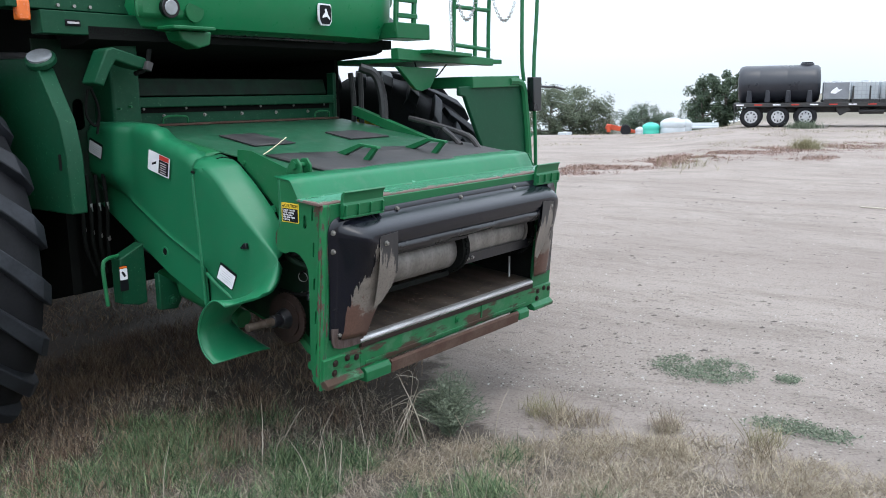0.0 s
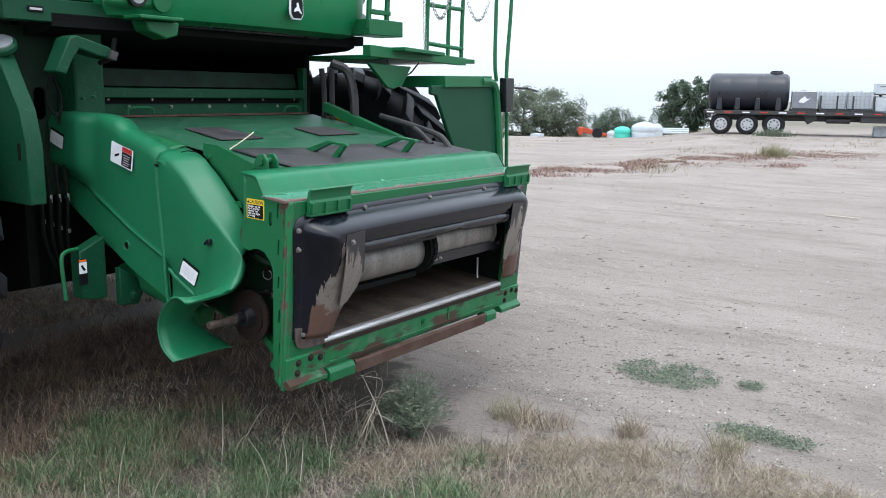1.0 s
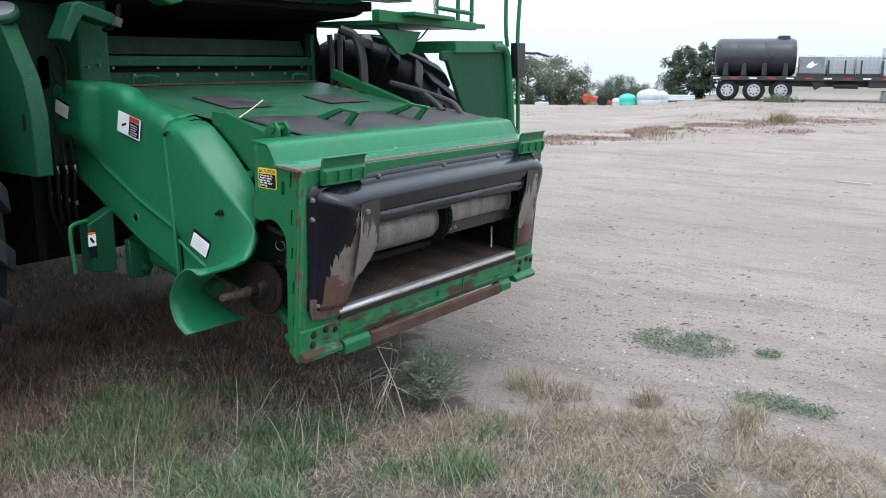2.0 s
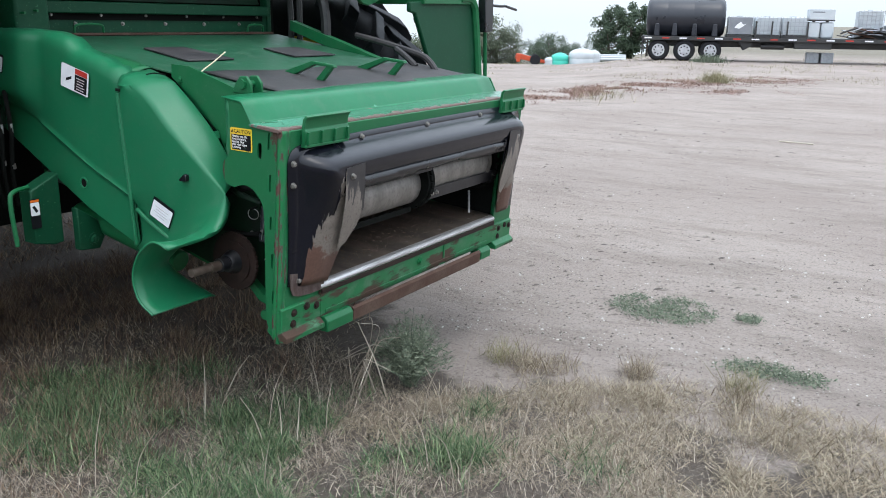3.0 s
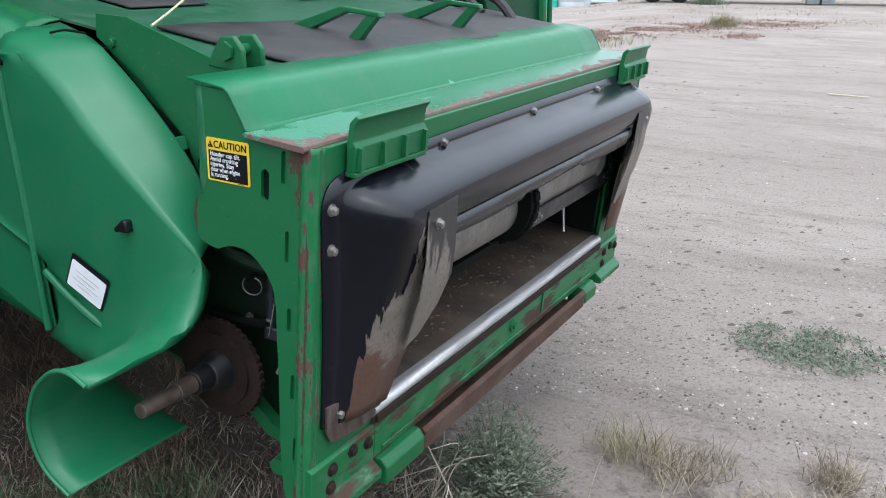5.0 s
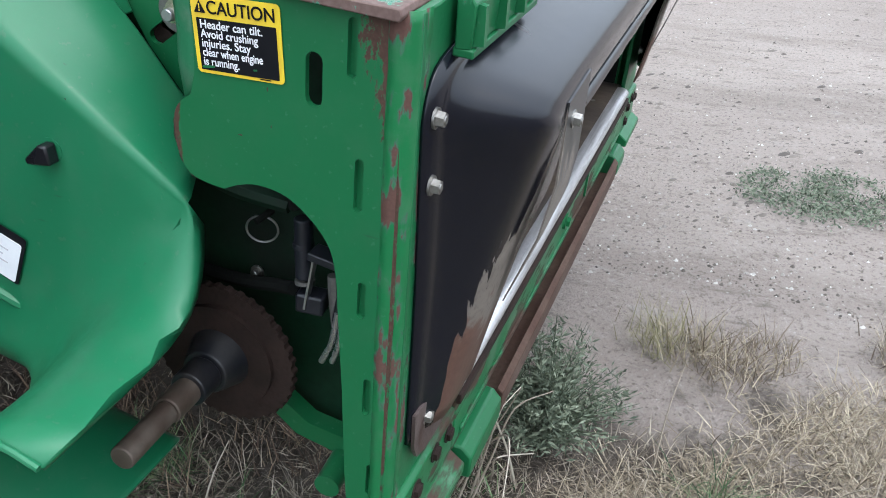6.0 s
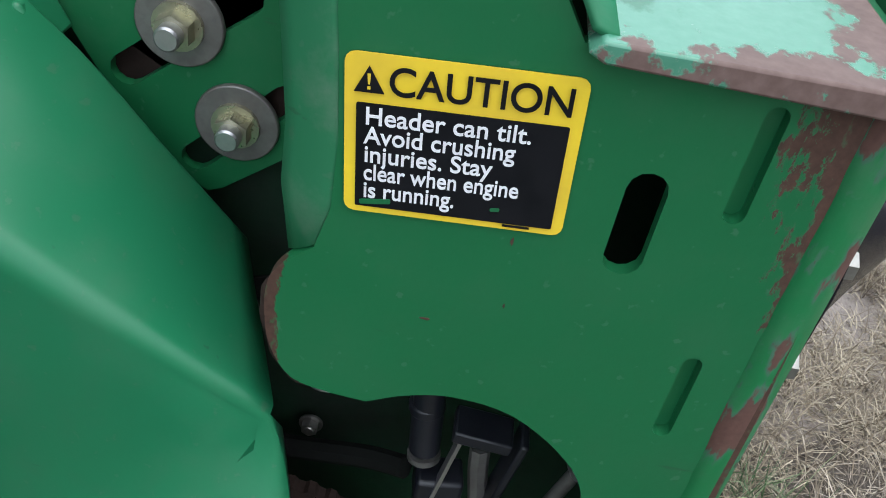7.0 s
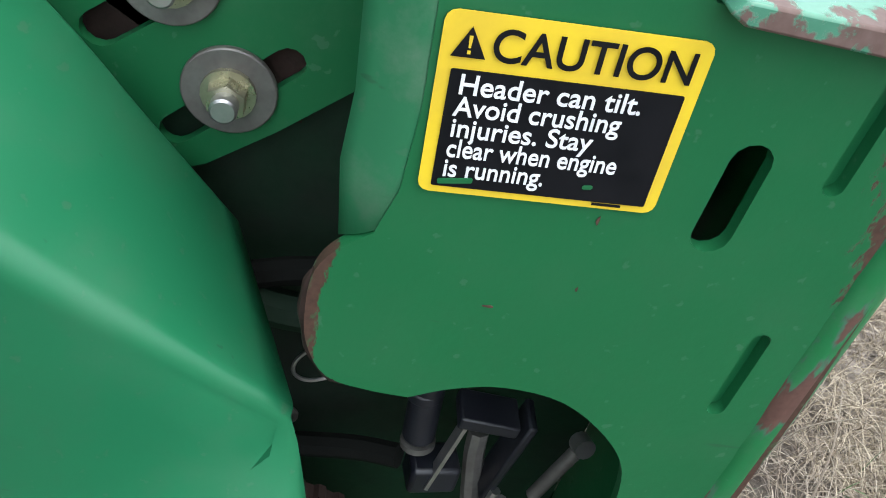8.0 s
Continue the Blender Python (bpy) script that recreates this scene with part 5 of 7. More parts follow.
def front_wall():
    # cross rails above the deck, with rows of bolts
    part("cross_panel", box(B(), (0.93, 1.66, 1.665), (1.62, 0.03, 0.10)), "green_shaded", combine, bevel=0.004)
    part("cross_rail", box(B(), (0.93, 1.62, 1.735), (1.50, 0.05, 0.055)), "green_shaded", combine, "green cross rail", bevel=0.006)
    part("cross_panel", box(B(), (0.93, 1.72, 1.815), (1.56, 0.02, 0.10), (-18, 0, 0)), "green_deep_shade", combine, bevel=0.003)
    # Black strip laid on the panel in place of a shaded gap.
    part("gap_strip", box(B(), (0.93, 1.643, 1.695), (1.48, 0.012, 0.036)), "dark", combine)
    for k in range(6):
        part("bolt", hexbolt(B(), (0.27 + 0.27 * k, 1.640, 1.700), (0, -1, 0), 0.0075, 0.010), "zinc", combine)
    for k in range(5):
        part("bolt", hexbolt(B(), (0.40 + 0.27 * k, 1.644, 1.660), (0, -1, 0), 0.0075, 0.010), "zinc", combine)
    part("deck_edge", box(B(), (0.93, 1.60, 1.612), (1.52, 0.06, 0.012)), "rust", combine, bevel=0.003)
    part("lift_loop", tube(B(), [(0.36, 1.60, 1.62), (0.37, 1.59, 1.655), (0.50, 1.59, 1.655), (0.52, 1.60, 1.62)], 0.006), "green", combine)
    part("lift_loop", tube(B(), [(1.50, 1.60, 1.62), (1.51, 1.59, 1.655), (1.61, 1.59, 1.655), (1.63, 1.60, 1.62)], 0.006), "green", combine)
    # Black sheets added to close the recess; their colour stands for its shade.
    part("cavity_wall", box(B(), (0.95, 2.75, 1.75), (2.3, 0.05, 1.9)), "dark", combine, "black wall standing for the shaded recess under the cab")
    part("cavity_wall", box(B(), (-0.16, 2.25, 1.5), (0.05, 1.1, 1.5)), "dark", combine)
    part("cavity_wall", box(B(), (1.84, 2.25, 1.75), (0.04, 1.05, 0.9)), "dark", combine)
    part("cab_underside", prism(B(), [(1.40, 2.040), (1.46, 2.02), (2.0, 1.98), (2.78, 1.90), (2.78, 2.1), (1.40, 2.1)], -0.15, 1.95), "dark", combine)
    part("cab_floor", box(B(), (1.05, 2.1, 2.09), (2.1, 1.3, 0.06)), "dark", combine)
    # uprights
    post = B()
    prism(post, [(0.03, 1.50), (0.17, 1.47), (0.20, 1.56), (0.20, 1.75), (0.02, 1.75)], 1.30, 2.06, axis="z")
    col = part("column", post, "green_shaded", combine, "green upright beside the feeder", bevel=0.012)
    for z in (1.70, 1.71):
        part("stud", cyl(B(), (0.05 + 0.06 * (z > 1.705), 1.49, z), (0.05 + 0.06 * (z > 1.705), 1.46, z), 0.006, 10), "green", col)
    part("column", box(B(), (1.745, 1.66, 1.72), (0.03, 0.06, 0.36)), "green_shaded", combine, bevel=0.006)
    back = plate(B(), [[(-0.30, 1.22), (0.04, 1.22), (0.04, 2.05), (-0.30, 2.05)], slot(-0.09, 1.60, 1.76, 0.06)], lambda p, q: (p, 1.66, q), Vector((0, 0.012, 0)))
    part("column_plate", back, "green_deep_shade", combine)
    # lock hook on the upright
    hook = part("lock_hook", prism(B(), [(-0.190, 1.825), (-0.115, 1.980), (-0.08, 1.992), (0.09, 1.945), (0.115, 1.91), (0.10, 1.888), (0.03, 1.900), (-0.068, 1.930), (-0.105, 1.880), (-0.142, 1.808)], 1.28, 1.40, axis="y"), "green_shaded", combine, "green steel lock hook", bevel=0.008)
    part("hook_block", box(B(), (0.095, 1.27, 1.905), (0.035, 0.03, 0.045), (0, 20, 0)), "mat", hook, bevel=0.004)
    part("hook_pin", tube(B(), [(0.06, 1.33, 1.87), (0.13, 1.34, 1.90), (0.17, 1.36, 1.99)], 0.012), "dark", hook)
    part("cable", tube(B(), [(-0.10, 1.50, 1.80), (-0.13, 1.48, 1.68), (-0.10, 1.46, 1.62), (-0.06, 1.48, 1.66)], 0.007), "dark", combine)
    part("cable", tube(B(), [(-0.07, 1.52, 1.80), (-0.05, 1.50, 1.70), (-0.08, 1.48, 1.58)], 0.007), "dark", combine)


def cab():
    # nose of the cab: two facets, rounded ends
    prof = [(1.62, 2.050), (1.44, 2.056), (1.37, 2.078), (1.31, 2.20), (1.30, 2.34), (1.36, 2.60), (1.60, 2.75)]
    rows = []
    for k in range(25):
        f = k / 24
        x = 0.08 + 2.00 * f
        endl, endr = max(0.0, 1 - f / 0.10), max(0.0, 1 - (1 - f) / 0.12)
        row = []
        for y, z in prof:
            bow = 0.09 * (1 - (2 * f - 1) ** 2)
            row.append((x, y - bow + 0.10 * endl ** 2 + 0.16 * endr ** 2, z + 0.02 * endr))
        rows.append(row)
    nose = part("cab_nose", grid(B(), rows), painted("green_enamel_clean", (0.012, 0.185, 0.068), dust=0.1, rough=0.30), combine, "smooth green cab nose", solid=0.01, smooth=28)
    part("nose_strip", tube(B(), [(0.40, 1.40, 2.048), (0.95, 1.355, 2.046), (1.5, 1.38, 2.048), (2.02, 1.52, 2.053)], 0.010), "black", nose)
    # badge: a dark shield with a pale outline
    c = Vector((1.245, 1.212, 2.185))
    pts = [(-0.048, 0.062), (0.048, 0.062), (0.055, 0.045), (0.055, -0.035), (0.036, -0.062), (-0.036, -0.062), (-0.055, -0.035), (-0.055, 0.045)]
    badge = part("badge", plate(B(), [pts], lambda p, q: c + Vector((p, 0.04 * p - 0.18 * q * 0, q)), Vector((0, -0.012, 0))), "white", nose, "pale-edged dark badge", bevel=0.002)
    part("badge_field", plate(B(), [[(0.84 * p, 0.86 * q) for p, q in pts]], lambda p, q: c + Vector((p, 0.04 * p - 0.0135, q)), Vector((0, -0.003, 0))), "ink", badge)
    bar = [(-0.030, -0.020), (0.006, -0.012), (0.030, -0.030), (0.034, -0.022), (0.014, 0.004), (0.004, 0.034), (-0.008, 0.030), (-0.006, 0.010), (-0.026, -0.006)]
    part("badge_shape", plate(B(), [bar], lambda p, q: c + Vector((p, 0.04 * p - 0.0175, q)), Vector((0, -0.003, 0))), "white", badge)
    # work lamp and its blind seat
    def disc(x, y, z, r, d, mat, parent, name, label=""):
        return part(name, cyl(B(), (x, y, z), (x, y - d, z - 0.1 * d), r, 28), mat, parent, label, bevel=0.003)
    seat = part("lamp_recess", box(B(), (0.28, 1.315, 2.165), (0.42, 0.05, 0.115)), "green", nose, bevel=0.03)
    lamp = disc(0.235, 1.290, 2.165, 0.052, 0.03, "black", seat, "work_lamp", "round black work lamp")
    disc(0.235, 1.262, 2.163, 0.037, 0.006, "lamp", seat, "lens", "clear round lens")
    disc(0.385, 1.290, 2.155, 0.055, 0.02, "green", seat, "blank_cover", "green blank cover")
    part("step_pad", box(B(), (0.29, 1.22, 2.060), (0.25, 0.14, 0.018)), "green", combine, "green step pad", bevel=0.005)
    part("step_bracket", prism(B(), [(0.24, 2.05), (0.44, 2.05), (0.43, 1.985), (0.36, 1.965), (0.26, 2.0)], 1.22, 1.34, axis="y"), "green", combine, bevel=0.008)
    part("cab_lamp", disc(2.02, 1.42, 2.18, 0.05, 0.04, "lamp", combine, "marker_lamp") and cyl(B(), (2.02, 1.43, 2.16), (2.02, 1.40, 2.16), 0.06, 20), "green", combine)
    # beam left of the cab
    beam = part("front_beam", box(B(), (-0.03, 1.45, 2.072), (0.67, 0.10, 0.105)), "green_shaded", combine, "green front beam", bevel=0.004)
    part("beam_top", box(B(), (-0.20, 1.50, 2.165), (0.62, 0.16, 0.07)), "green_shaded", combine, bevel=0.004)
    part("plate", box(B(), (-0.215, 1.396, 2.072), (0.075, 0.006, 0.028)), "ink", beam, "small dark name plate", bevel=0.002)
    part("plate_mark", box(B(), (-0.215, 1.391, 2.072), (0.058, 0.003, 0.010)), "grey_ink", beam)
    for x in (-0.27, -0.19, -0.11):
        part("rivet", cyl(B(), (x, 1.42, 2.150), (x, 1.41, 2.150), 0.008, 12), "zinc", combine)
    part("amber_lamp", box(B(), (-0.43, 1.44, 2.12), (0.06, 0.05, 0.09)), "orange", combine, "amber marker lamp", bevel=0.008)
    # Plain black box added above the recess, keeping light out of it.
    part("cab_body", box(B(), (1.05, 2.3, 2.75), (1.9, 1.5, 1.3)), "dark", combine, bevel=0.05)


def fender():
    # inner mudguard with a round lamp on top
    prof = [(1.27, 1.23), (1.27, 1.50), (1.31, 1.66), (1.46, 1.90), (1.56, 1.945), (2.2, 1.97), (2.2, 1.23)]
    g = part("mudguard", prism(B(), prof, -0.30, -0.22), "green_shaded", combine, "dark green mudguard panel", bevel=0.006)
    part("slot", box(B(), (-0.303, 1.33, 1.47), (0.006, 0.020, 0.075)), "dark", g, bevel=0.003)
    lamp = part("round_lamp", cyl(B(), (-0.255, 1.50, 1.925), (-0.272, 1.485, 1.955), 0.070, 28), "green_shaded", combine, "round lamp on the mudguard", bevel=0.01)
    part("lens", cyl(B(), (-0.271, 1.486, 1.954), (-0.275, 1.482, 1.962), 0.056, 28), "lamp", lamp, "pale lens")
    part("guard_top", tube(B(), [(-0.26, 1.50, 1.945), (-0.26, 1.7, 1.965), (-0.26, 2.1, 1.98)], 0.02), "mat", g)
    for k in range(4):
        hose = part("hydraulic_hose", tube(B(), [(-0.10 + 0.045 * k, 1.55, 1.38), (-0.11 + 0.045 * k, 1.52, 1.20), (-0.09 + 0.04 * k, 1.55, 1.02), (-0.02 + 0.03 * k, 1.6, 0.86)], 0.010), "dark", combine, "black hydraulic hose")
        part("fitting", cyl(B(), (-0.108 + 0.045 * k, 1.52, 1.24), (-0.108 + 0.045 * k, 1.52, 1.20), 0.009, 10), "steel", hose)
        part("fitting", cyl(B(), (-0.10 + 0.043 * k, 1.535, 1.12 - 0.02 * k), (-0.095 + 0.043 * k, 1.54, 1.10 - 0.02 * k), 0.009, 10), "steel", hose)


def under_frame():
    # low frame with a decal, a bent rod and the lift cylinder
    post = part("frame_post", prism(B(), [(-0.165, 0.815), (-0.075, 0.795), (-0.03, 0.80), (-0.03, 1.10), (-0.165, 1.04)], 1.22, 1.30, axis="y"), "green_shaded", combine, "green frame post", bevel=0.006)
    sticker("decal", (-0.155, 1.217, 0.945), (1, 0, 0), (0, 0, 1), 0.045, 0.125, "ink", post, "small black and white warning decal", off=0.002)
    sticker("decal_field", (-0.155, 1.217, 0.965), (1, 0, 0), (0, 0, 1), 0.040, 0.055, "white", post, off=0.003)
    sticker("decal_mark", (-0.155, 1.217, 0.965), (1, 0, 0.6), (-0.6, 0, 1), 0.012, 0.030, "ink", post, off=0.004, r=0.002)
    sticker("decal_band", (-0.155, 1.217, 0.999), (1, 0, 0), (0, 0, 1), 0.040, 0.010, "orange", post, off=0.003)
    part("bent_rod", tube(B(), [(-0.16, 1.24, 1.055), (-0.235, 1.22, 1.05), (-0.262, 1.21, 1.01), (-0.258, 1.2, 0.83)], 0.0095), "green", combine, "bent green rod")
    part("pivot_lug", prism(B(), [(0.0, 0.76), (0.10, 0.75), (0.13, 0.80), (0.10, 0.88), (0.0, 0.95)], 1.16, 1.20, axis="y"), "green_shaded", combine, bevel=0.006)
    part("pivot_pin", hexbolt(B(), (0.07, 1.16, 0.80), (0, -1, 0), 0.02, 0.02), "green_shaded", combine)
    part("lift_cylinder", cyl(B(), (0.12, 1.35, 0.84), (0.13, 0.72, 0.70), 0.045, 20), "green", combine, "green hydraulic lift cylinder", bevel=0.004)
    part("lift_hose", tube(B(), [(0.10, 1.5, 1.0), (0.06, 1.25, 0.97), (0.08, 1.0, 0.86), (0.10, 0.8, 0.76)], 0.025), "hose", combine, "thick black hose")
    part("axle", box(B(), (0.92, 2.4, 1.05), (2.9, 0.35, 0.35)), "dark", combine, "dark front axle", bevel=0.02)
    # Plain boxes, mostly unseen, added to keep light off mudguard and ground.
    part("belly", box(B(), (0.92, 3.65, 1.23), (2.1, 3.2, 1.14)), "dark", combine, "black underside box added to shade the ground", bevel=0.03)
    part("side_panel", box(B(), (0.92, 5.4, 2.3), (3.2, 5.2, 2.6)), "green", combine, "green body of the machine", bevel=0.05)
    part("grain_tank", box(B(), (0.62, 3.16, 3.27), (3.0, 3.48, 1.9)), "green", combine, "unseen green upper body added to shade the front", bevel=0.05)
    part("rear_body", box(B(), (0.92, 7.4, 1.1), (1.7, 2.6, 1.7)), "dark", combine, "dark box added to close the view under the machine", bevel=0.05)
    part("wheel_fender", box(B(), (-0.92, 2.4, 2.22), (0.86, 1.8, 0.06)), "green", combine, "green overhang added above the tyre to shade the mudguard", bevel=0.02)
    # Guessed rear tyres, added to help close the gap beneath the machine.
    for x in (-0.35, 2.2):
        part("rear_tyre", cyl(B(), (x - 0.22, 6.3, 0.72), (x + 0.22, 6.3, 0.72), 0.72, 32), "rubber", combine, "black rear steering tyre", bevel=0.06)


def platform():
    # landing beside the cab, its brackets, ladder cheek and rails
    part("landing_beam", prism(B(), [(1.60, 1.965), (1.60, 2.035), (2.62, 1.995), (2.62, 1.945)], 0.96, 1.02, axis="y"), "green", combine, "green landing beam", bevel=0.005)
    part("landing_step", box(B(), (2.02, 0.97, 2.010), (0.42, 0.22, 0.024), (0, 2, 0)), "green", combine, bevel=0.005)
    part("landing_deck", box(B(), (2.30, 1.40, 1.975), (0.9, 0.85, 0.03)), "green", combine, bevel=0.004)
    part("cab_step", box(B(), (2.02, 1.28, 2.165), (0.34, 0.20, 0.10)), "green", combine, bevel=0.006)
    part("gusset", prism(B(), [(1.66, 1.93), (2.08, 1.92), (1.99, 1.80), (1.90, 1.775), (1.84, 1.785)], 1.02, 1.05, axis="y"), "green", combine, bevel=0.005)
    arch = [(2.06, 1.745), (2.06, 1.80), (2.66, 1.825), (2.76, 1.815), (2.80, 1.77), (2.87, 1.32), (2.90, 0.62), (2.46, 0.62), (2.34, 1.36), (2.24, 1.52), (2.16, 1.66), (2.12, 1.735)]
    cheek = part("ladder_cheek", prism(B(), arch, 0.84, 0.87, axis="y"), "green_shaded", combine, "green ladder cheek plate", bevel=0.008)
    part("cheek_flange", tube(B(), [(2.62, 0.83, 1.835), (2.72, 0.83, 1.835), (2.79, 0.83, 1.800), (2.82, 0.83, 1.70), (2.875, 0.83, 1.30), (2.91, 0.83, 0.62)], 0.028, steps=4), "green", cheek)
    part("beam_box", box(B(), (2.46, 1.0, 1.832), (0.56, 0.36, 0.075), (0, -1, 0)), "green", combine, bevel=0.005)
    for k in range(3):
        part("ladder_tread", box(B(), (2.95, 1.05, 1.45 - 0.32 * k), (0.10, 0.36, 0.03)), "green", combine, bevel=0.004)
    # latch box and lever on the ladder
    lb = part("latch_box", box(B(), (2.905, 0.80, 1.745), (0.105, 0.06, 0.24)), "black", combine, "black latch box", bevel=0.006)
    part("lever", tube(B(), [(2.94, 0.79, 1.80), (3.05, 0.77, 1.795), (3.10, 0.76, 1.797)], 0.009), "black", lb)
    part("lever", tube(B(), [(3.12, 0.76, 1.795), (3.25, 0.75, 1.775)], 0.009, steps=1), "black", lb)
    # rails
    def rail(name, pts, r=0.014, label="green tube rail"):
        return part(name, tube(B(), pts, r), "green", combine, label)
    rail("handrail", [(2.98, 0.83, 0.9), (2.97, 0.83, 1.40), (2.945, 0.83, 1.90), (3.02, 0.85, 2.4), (3.06, 0.87, 3.0)])
    rail("handrail", [(2.86, 0.86, 1.84), (2.85, 0.87, 2.0), (2.90, 0.90, 2.5), (2.93, 0.92, 3.0)])
    for x, y in ((2.20, 0.99), (2.44, 0.99), (2.60, 0.99)):
        rail("rail_post", [(x, y, 1.99), (x + 0.01, y, 2.3), (x + 0.05, y, 2.9)])
    part("rail_bar", cyl(B(), (2.20, 0.99, 2.075), (2.61, 0.99, 2.055), 0.014, 10), "green", combine)
    part("rail_bar", cyl(B(), (2.20, 0.99, 2.32), (2.61, 0.99, 2.32), 0.014, 10), "green", combine)
    for x, y in ((1.88, 1.2), (2.06, 1.2)):
        part("rail_post", box(B(), (x, y, 2.45), (0.035, 0.02, 0.6), (0, 4, 0)), "green", combine, bevel=0.004)
    for z in (2.16, 2.26, 2.36):
        part("rail_bar", box(B(), (1.97, 1.2, z), (0.2, 0.03, 0.03)), "green", combine, bevel=0.004)
    # sagging chains between the posts
    for x0, x1, z0, sag in ((2.62, 2.92, 2.42, 0.16), (2.20, 2.44, 2.42, 0.18)):
        chain = None
        for k in range(22):
            f = k / 21
            x, z = x0 + (x1 - x0) * f, z0 - sag * (1 - (2 * f - 1) ** 2)
            bm = ring(B(), (x, 0.97, z), ((0, 1, 0), (0.3, 0, 1))[k % 2], 0.011, 0.003, 10, 5)
            link = part("chain_link", bm, "steel", combine if chain is None else chain)
            chain = chain or link
    chain = None
    for k in range(20):
        bm = ring(B(), (2.14 + 0.02 * k / 20, 0.97, 2.42 - 0.021 * k), ((0, 1, 0), (1, 0, 0))[k % 2], 0.011, 0.003, 10, 5)
        link = part("chain_link", bm, "steel", combine if chain is None else chain)
        chain = chain or link
    # hoses and gear in the gap between cab and ladder
    part("thick_hose", tube(B(), [(1.62, 1.30, 1.93), (1.70, 1.24, 1.88), (1.72, 1.20, 1.72), (1.72, 1.20, 1.46)], 0.030), "hose", combine, "black hose bundle")
    part("thick_hose", tube(B(), [(1.70, 1.46, 1.90), (1.72, 1.46, 1.75), (1.72, 1.46, 1.55)], 0.018), "hose", combine)
    part("thick_hose", tube(B(), [(1.74, 1.41, 1.90), (1.74, 1.41, 1.75), (1.74, 1.41, 1.55)], 0.018), "hose", combine)
    part("wire", tube(B(), [(1.92, 1.1, 1.97), (1.98, 1.1, 1.88), (2.14, 1.1, 1.87), (2.26, 1.1, 1.95)], 0.005), "hose", combine)
    part("wire", ring(B(), (2.36, 0.98, 1.72), (0, 1, 0.2), 0.045, 0.004), "hose", combine)


def moved(build, dx, dy, dz, only=None):
    """Builds a group of parts and sets those at combine level by an offset."""
    before = set(combine.children)
    build()
    for ob in [o for o in combine.children if o not in before and (only is None or o.name.split(".")[0] in only)]:
        for o in (ob, *ob.children_recursive):
            o.data.transform(Matrix.Translation((dx, dy, dz)))


moved(front_wall, -0.022, 0, 0.006, ("lock_hook", "column", "cable"))
moved(cab, -0.012, 0, 0.038)
moved(fender, -0.085, 0, 0.0)
moved(under_frame, -0.03, 0, -0.045, ("frame_post", "bent_rod", "pivot_lug", "pivot_pin"))
platform()

# ---- the yard behind: trailer, tanks, trees ----
M["tank_black"] = surface("black_poly_tank", (0.015, 0.017, 0.024), (0.026, 0.028, 0.037), 0.36, 0, 0.8, 12, 0.2, 0.05)
M["frame_black"] = surface("black_painted_steel", (0.022, 0.022, 0.024), (0.04, 0.038, 0.036), 0.55, 0, 2, 40, 0.3, 0.1)
M["alloy"] = surface("polished_alloy_wheel", (0.60, 0.60, 0.62), (0.40, 0.40, 0.42), 0.4, 0.5, 5, 60, 0.2, 0.1)
M["poly_white"] = surface("milky_white_poly", (0.50, 0.53, 0.55), (0.42, 0.46, 0.49), 0.5, 0, 1.5, 20, 0.1, 0.05)
M["poly_teal"] = surface("teal_poly", (0.06, 0.50, 0.38), (0.05, 0.42, 0.33), 0.5, 0, 1.5, 20, 0.1, 0.05)
M["orange_paint"] = surface("orange_machine_paint", (0.55, 0.07, 0.02), (0.42, 0.06, 0.02), 0.5, 0, 3, 30, 0.2, 0.05)
M["tote_grey"] = surface("grey_label_sheet", (0.16, 0.17, 0.19), (0.22, 0.23, 0.25), 0.6, 0, 2, 30, 0.1, 0.0)
M["cage"] = surface("galvanised_cage", (0.42, 0.44, 0.47), (0.34, 0.36, 0.39), 0.5, 0.6, 10, 80, 0.2, 0.0)

# trailer frame: x forward along the trailer, y across, z up
TR = pose(38.6, 10.9, 0.0, 0, 0, -73.5)


def wheel(parent, x, y):
    t = B()
    ring(t, (x, y, 0.48), (0, 1, 0), 0.37, 0.13, 36, 10)
    ty = part("tyre", t, "rubber", parent, "black trailer tyre", smooth=60)
    rim = part("rim", cyl(cyl(B(), (x, y - 0.10, 0.48), (x, y + 0.10, 0.48), 0.29, 28), (x, y + 0.02, 0.48), (x, y - 0.14, 0.48), 0.09, 16), "alloy", ty, "bright alloy rim", bevel=0.01)
    for k in range(8):
        a = 2 * math.pi * k / 8
        part("rim_hole", cyl(B(), (x + 0.19 * math.cos(a), y - 0.105, 0.48 + 0.19 * math.sin(a)), (x + 0.19 * math.cos(a), y - 0.09, 0.48 + 0.19 * math.sin(a)), 0.035, 10), "dark", ty)


